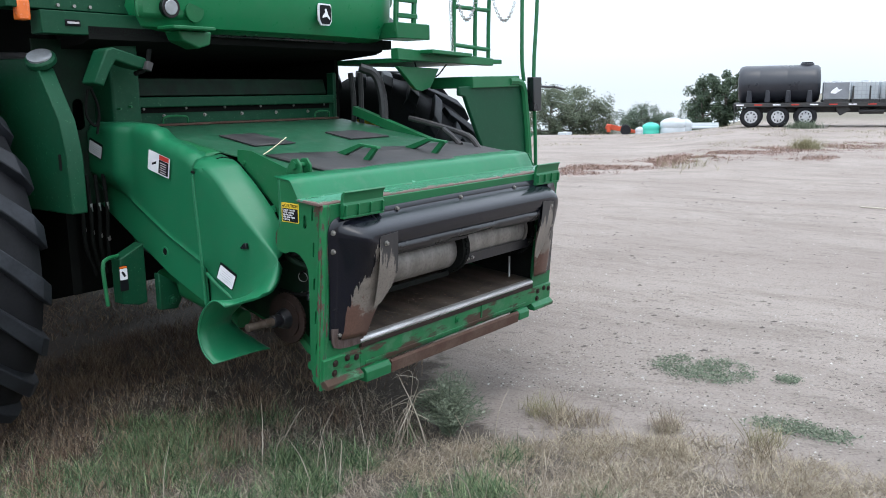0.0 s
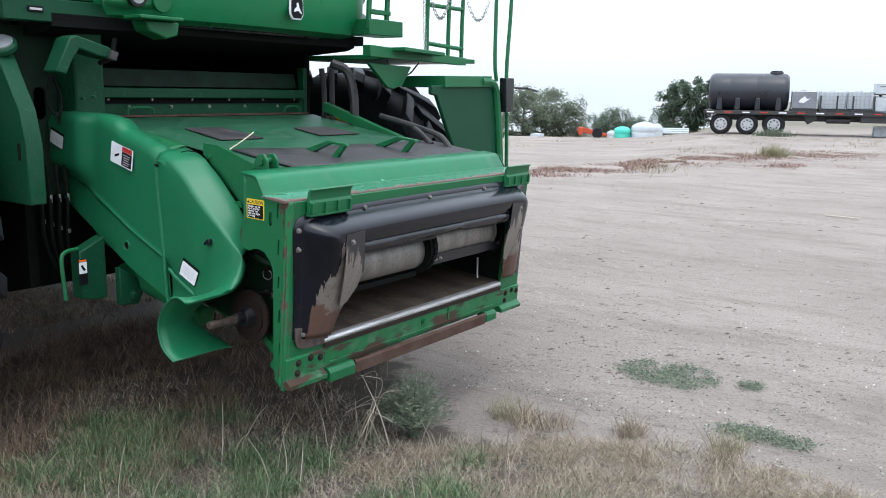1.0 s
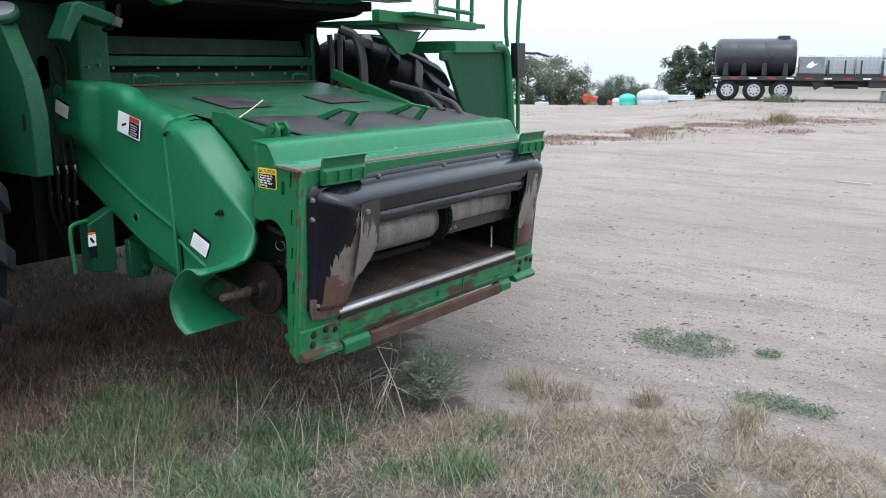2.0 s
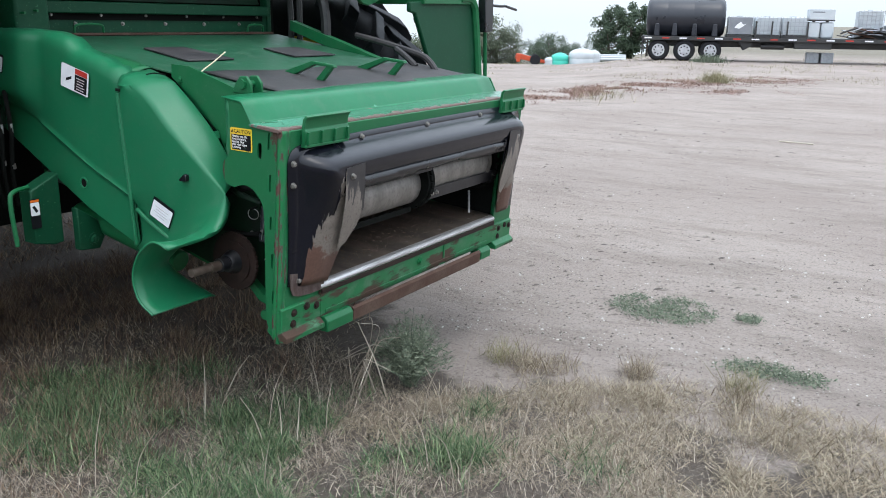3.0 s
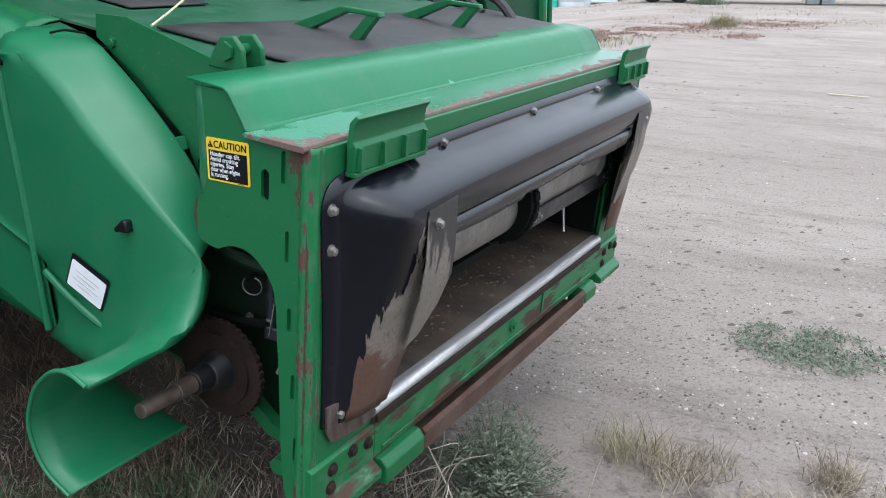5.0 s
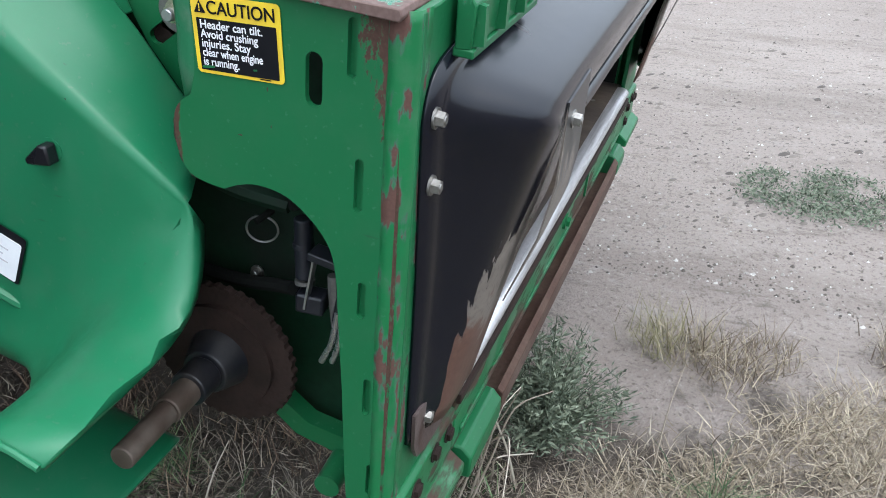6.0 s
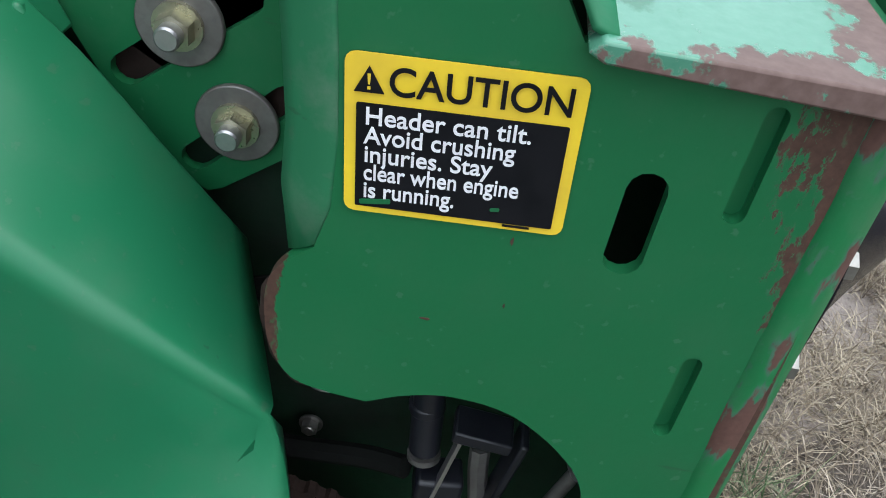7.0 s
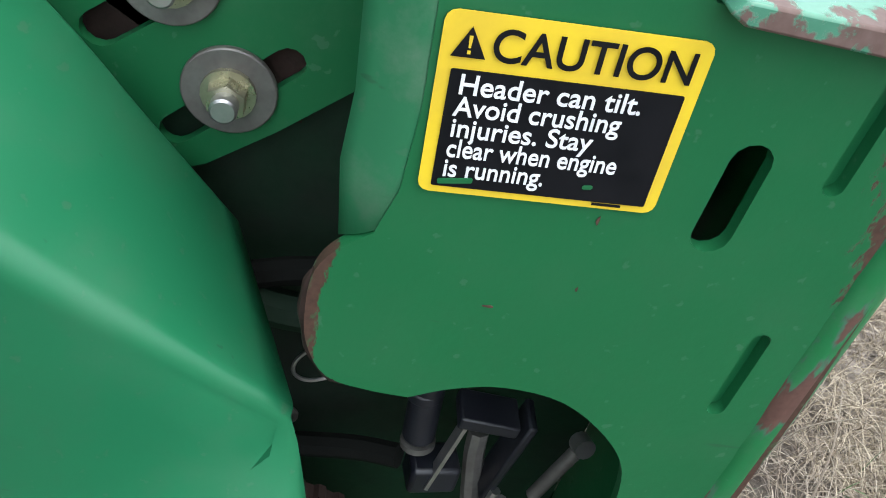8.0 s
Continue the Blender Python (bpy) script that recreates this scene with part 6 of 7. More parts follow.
def trailer():
    e = thing("flatbed_trailer", TR, "black flatbed trailer with three axles and bright wheels", "trailer")
    part("deck", box(B(), (5.2, 1.15, 1.07), (12.0, 2.5, 0.10)), "frame_black", e, bevel=0.01)
    part("side_rail", box(B(), (5.2, -0.12, 1.03), (12.0, 0.06, 0.18)), "frame_black", e, bevel=0.01)
    for k in range(14):
        part("marker_strip", box(B(), (-0.5 + 0.8 * k, -0.155, 1.04), (0.34, 0.006, 0.06)), "red" if k % 2 else "white", e)
    part("main_beam", box(B(), (5.6, 0.6, 0.84), (11.0, 0.18, 0.36)), "frame_black", e, bevel=0.02)
    part("main_beam", box(B(), (5.6, 1.7, 0.84), (11.0, 0.18, 0.36)), "frame_black", e, bevel=0.02)
    for x in (0.0, 1.18, 2.36):
        for y in (0.05, 2.2):
            wheel(e, x, y)
        part("axle", cyl(B(), (x, 0.1, 0.48), (x, 2.2, 0.48), 0.07, 12), "frame_black", e)
    part("mud_flap", box(B(), (-0.75, 0.1, 0.62), (0.02, 0.6, 0.9)), "frame_black", e)
    part("tail_frame", box(B(), (-0.72, 1.15, 0.95), (0.10, 2.4, 0.30)), "frame_black", e, bevel=0.01)
    part("side_box", box(B(), (3.9, 0.3, 0.86), (0.5, 0.5, 0.5), (0, -30, 0)), "frame_black", e, bevel=0.03)
    part("side_box", box(B(), (6.8, 0.2, 0.82), (1.6, 0.5, 0.35)), "frame_black", e, bevel=0.03)
    part("air_tank", cyl(B(), (4.6, 0.2, 0.72), (5.6, 0.2, 0.72), 0.13, 18), "frame_black", e)
    for x in (4.28, 4.97, 5.63, 6.49):
        part("stake", box(B(), (x, -0.14, 1.45), (0.07, 0.05, 0.8)), "frame_black", e, bevel=0.005)


def poly_tank():
    e = thing("water_tank", TR, "long black plastic tank lying on the trailer", "tank")
    bm = B()
    r, z0, y0 = 0.88, 1.98, 1.15
    prof = [(-0.66, 0.0), (-0.66, 0.55), (-0.62, 0.86), (-0.50, 0.97), (-0.36, 1.0), (0.25, 1.0), (0.27, 0.996), (0.33, 0.996), (0.35, 1.0), (1.45, 1.0), (1.47, 0.996), (1.53, 0.996), (1.55, 1.0), (2.6, 1.0), (2.80, 0.97), (2.92, 0.86), (2.96, 0.55), (2.96, 0.0)]
    seg = 40
    grid(bm, [[(x, y0 + q * r * math.cos(a), z0 + q * r * math.sin(a)) for x, q in prof] for a in (2 * math.pi * k / seg for k in range(seg + 1))])
    bmesh.ops.remove_doubles(bm, verts=bm.verts[:], dist=1e-3)
    part("tank_body", bm, "tank_black", e, smooth=50)
    for x in (-0.13, 0.68, 1.58, 2.50):
        part("leg", prism(B(), [(x - 0.14, 1.13), (x + 0.14, 1.13), (x + 0.09, 1.70), (x - 0.09, 1.70)], 0.26, 2.04, axis="y"), "tank_black", e, bevel=0.03)
    part("manhole", cyl(B(), (2.35, 1.15, 2.80), (2.35, 1.15, 2.93), 0.30, 24), "tank_black", e, bevel=0.02)
    part("lid", cyl(B(), (2.35, 1.15, 2.93), (2.35, 1.15, 2.98), 0.25, 24), "tank_black", e, bevel=0.02)


def totes():
    def tote(x, y, z, face):
        e = thing("liquid_tote", TR @ pose(x, y, z) @ Matrix.Diagonal((0.93, 1, 0.87, 1)), "milky liquid tote in a grey wire cage" if not face else "liquid tote with a grey sheet on its side", "tote", "totes on the trailer")
        part("pallet", box(B(), (0, 0, 0.07), (1.2, 1.0, 0.14)), "frame_black", e, bevel=0.01)
        part("bottle", box(B(), (0, 0, 0.60), (1.10, 0.92, 0.90)), "poly_white", e, bevel=0.06)
        part("cap", cyl(B(), (0, 0, 1.05), (0, 0, 1.11), 0.12, 16), "poly_white", e)
        for k in range(7):
            part("cage_bar", box(B(), (-0.57 + 0.19 * k, -0.49, 0.60), (0.02, 0.02, 0.96)), "cage", e)
        for k in range(5):
            part("cage_bar", box(B(), (0, -0.50, 0.18 + 0.21 * k), (1.18, 0.02, 0.02)), "cage", e)
        if face:
            s = part("sheet", box(B(), (0, -0.515, 0.60), (1.10, 0.01, 0.84)), "tote_grey", e, "grey sheet with a pale shape")
            part("pale_shape", plate(B(), [[(-0.28, -0.12), (-0.05, -0.16), (0.26, 0.08), (0.10, 0.06), (0.0, 0.20), (-0.12, 0.10), (-0.2, 0.04)]], lambda p, q: (p, -0.522, 0.6 + q), Vector((0, -0.004, 0))), "white", s)
    for k, x in enumerate((3.61, 4.82, 5.95)):
        tote(x, 0.55, 1.12, k == 0)
        tote(x, 1.75, 1.12, False)
    tote(9.2, 1.0, 1.45, False)


def jug_stack():
    """Two plump white jugs with a pale carton on a dark board over them."""
    e = thing("jug_stack", TR @ pose(7.08, 0.6, 1.12), "white jugs with a pale carton stacked on top", "jugs")
    for x in (-0.29, 0.29):
        jug = part("jug", box(B(), (x, 0, 0.36), (0.54, 0.8, 0.72)), "poly_white", e, bevel=0.09)
        part("cap", cyl(B(), (x, -0.1, 0.71), (x, -0.1, 0.77), 0.07, 14), "frame_black", jug)
    part("board", box(B(), (0, 0, 0.795), (1.12, 0.9, 0.05)), "frame_black", e, bevel=0.01)
    part("carton", box(B(), (0, 0, 1.06), (1.08, 0.85, 0.47)), "poly_white", e, bevel=0.02)
    part("print_band", box(B(), (-0.15, -0.428, 1.16), (0.5, 0.006, 0.05)), "tote_grey", e)


def scrap_pile():
    """Dark bars and sheets heaped on the front of the trailer."""
    rng = random.Random(31)
    e = thing("scrap_heap", TR @ pose(9.2, 0.55, 1.12), "heap of dark scrap metal bars and sheets", "scrap")
    part("pallet", box(B(), (0, 0.45, 0.16), (1.3, 1.0, 0.32)), "frame_black", e, bevel=0.02)
    for k in range(18):
        c = Vector((rng.uniform(-1.0, 0.8), rng.uniform(-0.45, 0.0), 0.06 + 0.02 * k))
        way = Vector((rng.uniform(0.3, 0.7), rng.uniform(-0.2, 0.2), rng.uniform(-0.15, 0.25)))
        part("bar", tube(B(), [c - way, c + Vector((0, 0, 0.02)), c + way], rng.uniform(0.02, 0.045), 6, 2), ("frame_black", "cage", "rust")[k % 3], e)
    for k in range(5):
        part("sheet", box(B(), (rng.uniform(-0.8, 0.7), rng.uniform(-0.4, 0.0), 0.12 + 0.09 * k), (0.5, 0.4, 0.02), (rng.uniform(-30, 30), rng.uniform(-25, 25), rng.uniform(0, 90))), ("cage", "frame_black")[k % 2], e)
    e = thing("tool_box", TR @ pose(10.25, 0.6, 1.12), "pale metal box on the trailer", "box")
    part("box_body", box(B(), (0, 0, 0.28), (0.8, 0.7, 0.56)), "cage", e, bevel=0.02)
    part("lid", box(B(), (0, 0, 0.585), (0.84, 0.74, 0.05)), "cage", e, bevel=0.01)
    for k, x in enumerate((6.95, 7.55)):
        e = thing("concrete_block", TR @ pose(x, 0.9, -dip(40.5, 3.6)), "pale concrete block beneath the trailer", "block", "blocks under the trailer")
        part("block_body", box(B(), (0, 0, 0.24), (0.54, 0.5, 0.48), (0, 0, 6 * k)), "cage", e, bevel=0.02)


def yard_tanks():
    def upright(name, x, y, z, r, h, mat, label):
        e = thing(name, pose(x, y, z - dip(x, y)), label, "tank")
        bm = B()
        prof = [(0, h), (r * 0.25, h * 0.996), (r * 0.6, h * 0.93), (r * 0.9, h * 0.80), (r, h * 0.70), (r, h * 0.40), (r * 0.985, h * 0.38), (r, h * 0.36), (r, 0.0)]
        grid(bm, [[(q * math.cos(a), q * math.sin(a), p) for q, p in prof] for a in (2 * math.pi * k / 32 for k in range(33))])
        bmesh.ops.remove_doubles(bm, verts=bm.verts[:], dist=1e-3)
        part("tank_body", bm, mat, e, smooth=60)
        part("lid", cyl(B(), (0, 0, h * 0.97), (0, 0, h * 1.03), r * 0.2, 16), mat, e)
    upright("storage_tank", 41.4, 17.15, -0.05, 0.46, 0.66, "poly_teal", "teal plastic tank in the yard")
    upright("storage_tank", 41.85, 16.1, -0.05, 0.66, 0.86, "poly_white", "milky white domed tank in the yard")
    upright("storage_tank", 42.3, 15.6, -0.05, 0.36, 0.70, "poly_white", "small milky tank in the yard")
    upright("storage_tank", 41.15, 17.66, -0.05, 0.26, 0.42, "poly_white", "low white tank in the yard")
    e = thing("crate", pose(39.3, 21.25, -0.08 - dip(39.3, 21.25)), "low white crate on the dirt", "crate")
    part("crate_body", box(B(), (0, 0, 0.1), (0.7, 0.5, 0.22)), "poly_white", e, bevel=0.02)
    for k in range(3):
        e = thing("pipe", pose(42.7 + 0.25 * k, 14.75 + 0.1 * k, 0.05 + 0.09 * k - dip(42.7, 14.75), 0, 0, -68 + 4 * k), "white pipe lying in the yard", "pipe", "pipes in the yard")
        part("pipe_body", cyl(B(), (-0.8, 0, 0), (0.8, 0, 0), 0.07, 14), "poly_white", e)
    e = thing("auger", pose(40.68, 18.64, -0.02 - dip(40.68, 18.64), 0, 0, -62), "small orange farm implement", "farm implement")
    part("boom", prism(B(), [(-0.8, 0.30), (-0.7, 0.58), (-0.5, 0.56), (0.9, 0.20), (0.95, 0.05)], -0.1, 0.1, axis="y"), "orange_paint", e, bevel=0.02)
    part("hitch", box(B(), (-0.6, 0, 0.34), (0.2, 0.6, 0.42)), "orange_paint", e, bevel=0.03)
    part("wheel", cyl(B(), (0.3, -0.5, 0.25), (0.3, -0.35, 0.25), 0.28, 20), "rubber", e, bevel=0.03)
    part("wheel", cyl(B(), (0.3, 0.35, 0.25), (0.3, 0.5, 0.25), 0.28, 20), "rubber", e, bevel=0.03)


def leaf_material(name, a, b_):
    m, nt, b = nodes_of(name)
    gi = nt.nodes.new("ShaderNodeNewGeometry")
    nt.links.new(mixc(nt, gi.outputs["Random Per Island"], a, b_), b.inputs["Base Color"])
    b.inputs["Roughness"].default_value = 0.7
    return m


M["leaf"] = leaf_material("grey_green_leaves", (0.035, 0.055, 0.028), (0.11, 0.13, 0.075))
M["leaf_dark"] = leaf_material("dark_green_leaves", (0.022, 0.045, 0.024), (0.06, 0.09, 0.045))
M["leaf_dry"] = leaf_material("brown_green_leaves", (0.09, 0.08, 0.055), (0.15, 0.14, 0.09))
M["bark"] = surface("grey_bark", (0.10, 0.085, 0.07), (0.16, 0.14, 0.12), 0.9, 0, 4, 40, 0.4, 0.3)


def tree(x, y, z, h, w, mat, seed, label):
    """A trunk with limbs and a crown of separate leaf clumps."""
    rng = random.Random(seed)
    e = thing("tree", pose(x, y, z - dip(x, y)), label, "tree", "trees behind the yard")
    tb = B()
    tube(tb, [(0, 0, -1.0), (0.05 * h, 0.02 * h, 0.3 * h), (0.02 * h, 0.0, 0.75 * h)], lambda t: 0.035 * h * (1 - 0.8 * t), 8)
    ends = []
    for k in range(9):
        a, z0 = 2.4 * k, h * (0.18 + 0.055 * k)
        ln = w * (0.32 + 0.20 * rng.random())
        tip = (math.cos(a) * ln, math.sin(a) * ln, z0 + h * (0.16 + 0.12 * rng.random()))
        tube(tb, [(0.02 * h, 0, z0), (tip[0] * 0.5, tip[1] * 0.5, z0 + 0.05 * h), tip], lambda t: 0.014 * h * (1 - 0.85 * t), 6, 4)
        ends.append(tip)
    part("trunk", tb, "bark", e)
    centres = ends + [(rng.gauss(0, 0.20) * w, rng.gauss(0, 0.20) * w, h * (0.10 + 0.82 * rng.random())) for _ in range(26)]
    v, f = [], []
    for cx, cy, cz in centres:
        rad = w * (0.10 + 0.09 * rng.random())
        for _ in range(230):
            d = Vector((rng.gauss(0, 1), rng.gauss(0, 1), rng.gauss(0, 0.85)))
            p = Vector((cx, cy, cz)) + d.normalized() * rad * (0.35 + 0.75 * rng.random())
            s = h * (0.013 + 0.014 * rng.random())
            u = Vector((rng.gauss(0, 1), rng.gauss(0, 1), rng.gauss(0, 1))).normalized()
            q = u.orthogonal().normalized()
            n = len(v)
            v += [p - u * s, p + q * s * 0.5, p + u * s, p - q * s * 0.5]
            f.append((n, n + 1, n + 2, n + 3))
    me = bpy.data.meshes.new("crown")
    me.from_pydata(v, [], f)
    me.materials.append(M[mat])
    c = new("crown", me)
    c.parent = e


trailer()
poly_tank()
totes()
jug_stack()
scrap_pile()
yard_tanks()

for n, (x, y, z, h, w, mat, label) in enumerate((
        (57.9, 33.2, -1.6, 4.7, 4.4, "leaf", "grey-green bushy tree behind the yard"), (60.6, 32.6, -1.7, 4.9, 4.8, "leaf", "grey-green bushy tree behind the yard"),
        (63.0, 32.4, -1.8, 4.2, 4.0, "leaf", "grey-green bushy tree behind the yard"), (55.0, 34.5, -1.5, 3.8, 4.4, "leaf", "grey-green bushy tree behind the yard"),
        (69.0, 33.8, -1.8, 2.2, 2.6, "leaf_dry", "thin brownish tree behind the yard"), (65.8, 29.0, -1.4, 3.1, 3.7, "leaf_dark", "dark green round tree behind the tanks"),
        (68.0, 31.0, -1.5, 2.8, 3.2, "leaf_dark", "dark green round tree behind the tanks"), (67.3, 28.0, -1.4, 2.5, 2.8, "leaf_dark", "dark green round tree behind the tanks"),
        (63.1, 22.6, -1.0, 4.6, 3.0, "leaf_dark", "dark green ragged tree behind the trailer"), (65.5, 21.7, -1.1, 5.3, 2.8, "leaf_dark", "dark green ragged tree behind the trailer"),
        (70.0, 26.2, -1.3, 2.4, 2.4, "leaf_dark", "dark green ragged tree behind the trailer"), (67.6, 21.0, -1.2, 4.2, 3.0, "leaf_dark", "dark green ragged tree behind the trailer"))):
    tree(x, y, z, h, w, mat, 11 + n, label)

# ---- grass and weeds ----
def blade_material(name, a, b_, c_):
    m, nt, b = nodes_of(name)
    gi = nt.nodes.new("ShaderNodeNewGeometry")
    r = ramp(nt, gi.outputs["Random Per Island"], ((0.0, a), (0.5, b_), (1.0, c_)))
    nt.links.new(r, b.inputs["Base Color"])
    b.inputs["Roughness"].default_value = 0.75
    return m


M["dry"] = blade_material("dry_grass", (0.070, 0.050, 0.037), (0.24, 0.19, 0.14), (0.55, 0.48, 0.385))
M["fresh"] = blade_material("green_grass", (0.014, 0.040, 0.014), (0.060, 0.115, 0.046), (0.25, 0.31, 0.16))
M["tan"] = blade_material("tan_dry_grass", (0.10, 0.074, 0.050), (0.25, 0.20, 0.14), (0.48, 0.41, 0.30))
M["straw"] = blade_material("pale_straw", (0.12, 0.092, 0.070), (0.25, 0.205, 0.16), (0.46, 0.40, 0.32))
M["weed"] = blade_material("grey_green_weed", (0.042, 0.060, 0.036), (0.105, 0.130, 0.086), (0.20, 0.228, 0.158))
M["russet_grass"] = blade_material("reddish_dry_grass", (0.060, 0.036, 0.025), (0.15, 0.098, 0.066), (0.34, 0.255, 0.175))
M["weed_dry"] = blade_material("olive_dry_weed", (0.13, 0.12, 0.06), (0.22, 0.20, 0.11), (0.32, 0.28, 0.17))
M["pebble"] = blade_material("mixed_pebbles", (0.055, 0.045, 0.038), (0.15, 0.127, 0.108), (0.62, 0.59, 0.55))
M["russet"] = blade_material("russet_weed", (0.13, 0.072, 0.058), (0.21, 0.125, 0.10), (0.30, 0.20, 0.155))


def blades(name, xy, height, width, lean, material, label, category="grass", seed=1, thing_kind="stuff", lift=0.0):
    """Tapered two-step blades at the places xy (n, 2): one mesh."""
    rng = np.random.default_rng(seed)
    n = len(xy)
    base = np.array([(x, y, rise(x, y) + lift) for x, y in xy]).reshape(-1, 3)
    h = height * rng.uniform(0.45, 1.25, n)
    w = width * rng.uniform(0.6, 1.3, n)
    a, b = rng.uniform(0, 2 * np.pi, n), rng.uniform(0, 2 * np.pi, n)
    tilt = lean * rng.uniform(0.2, 1.6, n)
    side = np.c_[np.cos(a), np.sin(a), np.zeros(n)] * w[:, None] / 2
    way = np.c_[np.cos(b) * tilt, np.sin(b) * tilt, np.ones(n)]
    way /= np.linalg.norm(way, axis=1)[:, None]
    mid = base + way * h[:, None] * 0.55
    way2 = way + np.c_[np.cos(b), np.sin(b), -0.35 * np.ones(n)] * (0.5 * tilt)[:, None]
    way2 /= np.linalg.norm(way2, axis=1)[:, None]
    tip = mid + way2 * h[:, None] * 0.5
    v = np.stack([base - side, base + side, mid - side * 0.7, mid + side * 0.7, tip], 1).reshape(-1, 3)
    k = 5 * np.arange(n)[:, None]
    quads, tris = k + np.array([[0, 1, 3, 2]]), k + np.array([[2, 3, 4]])
    me = bpy.data.meshes.new(name)
    me.vertices.add(len(v))
    me.vertices.foreach_set("co", v.astype(np.float32).ravel())
    loops = np.concatenate([quads, tris], 1).ravel()
    me.loops.add(len(loops))
    me.loops.foreach_set("vertex_index", loops.astype(np.int32))
    me.polygons.add(2 * n)
    starts = np.stack([7 * np.arange(n), 7 * np.arange(n) + 4], 1).ravel()
    me.polygons.foreach_set("loop_start", starts.astype(np.int32))
    me.update(calc_edges=True)
    me.materials.append(M[material])
    ob = new(name, me)
    return tagged(ob, label, category, kind=thing_kind)


def spread(n, x0, x1, y0, y1, seed, keep):
    """n random places in a rectangle, thinned by keep(x, y) in 0..1."""
    rng = random.Random(seed)
    out = []
    while len(out) < n:
        x, y = rng.uniform(x0, x1), rng.uniform(y0, y1)
        if rng.random() < keep(x, y):
            out.append((x, y))
    return np.array(out)


def edge_keep(x, y):
    """1 in the grass, falling to 0 over its ragged border with the dirt."""
    b = 1.15 + 0.35 * noise.noise((x * 0.9, y * 0.9, 2.0)) + (0.25 if y < -0.6 else 0)
    bare = 1.0 if noise.noise((x * 2.2, y * 2.2, 6.0)) < 0.22 else 0.25
    if ((x - 1.12) / 0.26) ** 2 + ((y + 0.06) / 0.34) ** 2 < 1:
        bare = 0.06
    ragged = 0.35 * noise.noise((x * 1.7, y * 1.7, 7.0))
    outer = max(0.0, min(1.0, (x + 2.55 + ragged) / 0.5)) * max(0.0, min(1.0, (y + 1.75 + ragged) / 0.3))
    return max(0.0, min(1.0, (b - x) / 0.7)) * bare * outer


def green_keep(x, y):
    g = noise.noise((x * 1.3, y * 1.3, 9.0)) + 0.35 * noise.noise((x * 4, y * 4, 4.0))
    shade = 1.0 if y < 1.3 else max(0.03, 1 - (y - 1.3) * 2.2)
    for cx, cy, r in ((-0.22, 1.15, 0.18), (0.07, 1.14, 0.16), (-0.11, 1.45, 0.14), (0.45, 0.91, 0.13), (0.26, 1.2, 0.10), (0.17, 0.38, 0.12), (0.12, 0.42, 0.15), (0.0, 0.21, 0.18), (0.29, 0.17, 0.13), (0.35, -0.5, 0.16), (-0.06, 0.66, 0.14), (0.25, -0.23, 0.14)):
        g = max(g, 0.75 - 0.75 * math.hypot(x - cx, y - cy) / r)
    return edge_keep(x, y) * max(0.02, min(1.0, 1.9 * g - 0.12)) * shade * max(0.0, min(1.0, (0.9 - x) / 0.6))


def clumps(n, x0, x1, y0, y1, per, spreadr, seed, keep):
    """Places of blades that grow in clumps."""
    rng = random.Random(seed)
    out = []
    while n:
        x, y = rng.uniform(x0, x1), rng.uniform(y0, y1)
        if rng.random() > keep(x, y):
            continue
        n -= 1
        r = spreadr * rng.uniform(0.5, 1.5)
        out += [(x + rng.gauss(0, r), y + rng.gauss(0, r)) for _ in range(int(per * rng.uniform(0.4, 1.5)))]
    return np.array(out)


def under(x, y):
    return max(edge_keep(x, y), 0.8 if y > 0.55 and x < 0.9 + 0.8 * y else 0.0) * max(0.0, min(1.0, (y - 0.45) / 0.6))


blades("dry_grass", spread(42000, -3.0, 2.1, -2.0, 2.0, 21, edge_keep), 0.050, 0.0034, 1.6, "dry", "short dry brown grass and thatch", seed=2)
blades("dry_grass", clumps(620, -2.4, 2.2, 0.4, 3.0, 48, 0.058, 25, under), 0.105, 0.0034, 0.65, "russet_grass", "upright reddish dry grass under the machine", seed=7)
blades("dry_grass", spread(15000, -2.0, 2.6, 1.8, 5.5, 22, lambda x, y: 0.2 + 0.8 * (noise.noise((x * 2, y * 2, 0.0)) > -0.1)), 0.07, 0.0060, 1.2, "russet_grass", "dry brown grass in the shade of the machine", seed=3)
blades("green_grass", clumps(540, -2.6, 0.75, -1.3, 1.6, 62, 0.050, 23, green_keep), 0.110, 0.0040, 1.1, "fresh", "patchy clumps of green grass among dry stalks", seed=4)
blades("dry_grass", clumps(480, -2.8, 1.5, -1.7, 1.0, 56, 0.060, 26, edge_keep), 0.088, 0.0027, 1.5, "straw", "clumps of pale dry grass", seed=9)


def tan_keep(x, y):
    """Tan grass thickens towards the open dirt, with bare gaps."""
    return (1.0 if noise.noise((x * 2.6, y * 2.6, 3.0)) > -0.08 else 0.12) * max(0.0, min(1.0, (1.72 - x + 0.3 * noise.noise((x * 2, y * 2, 1.0))) / 0.3)) * max(0.0, min(1.0, (-0.30 - 1.12 * (x - 0.95) - y + 0.2 * noise.noise((x * 2, y * 2, 5.0))) / 0.2))


blades("dry_grass", clumps(430, 0.35, 1.9, -2.0, 0.2, 55, 0.050, 36, tan_keep), 0.085, 0.0029, 2.4, "tan", "flattened tan dry grass on the dirt", seed=19)
blades("straw_litter", spread(30000, -2.8, 2.3, -2.0, 1.2, 24, edge_keep), 0.070, 0.0020, 6.0, "straw", "pale straw litter lying on the ground", "straw", seed=5, lift=0.006)


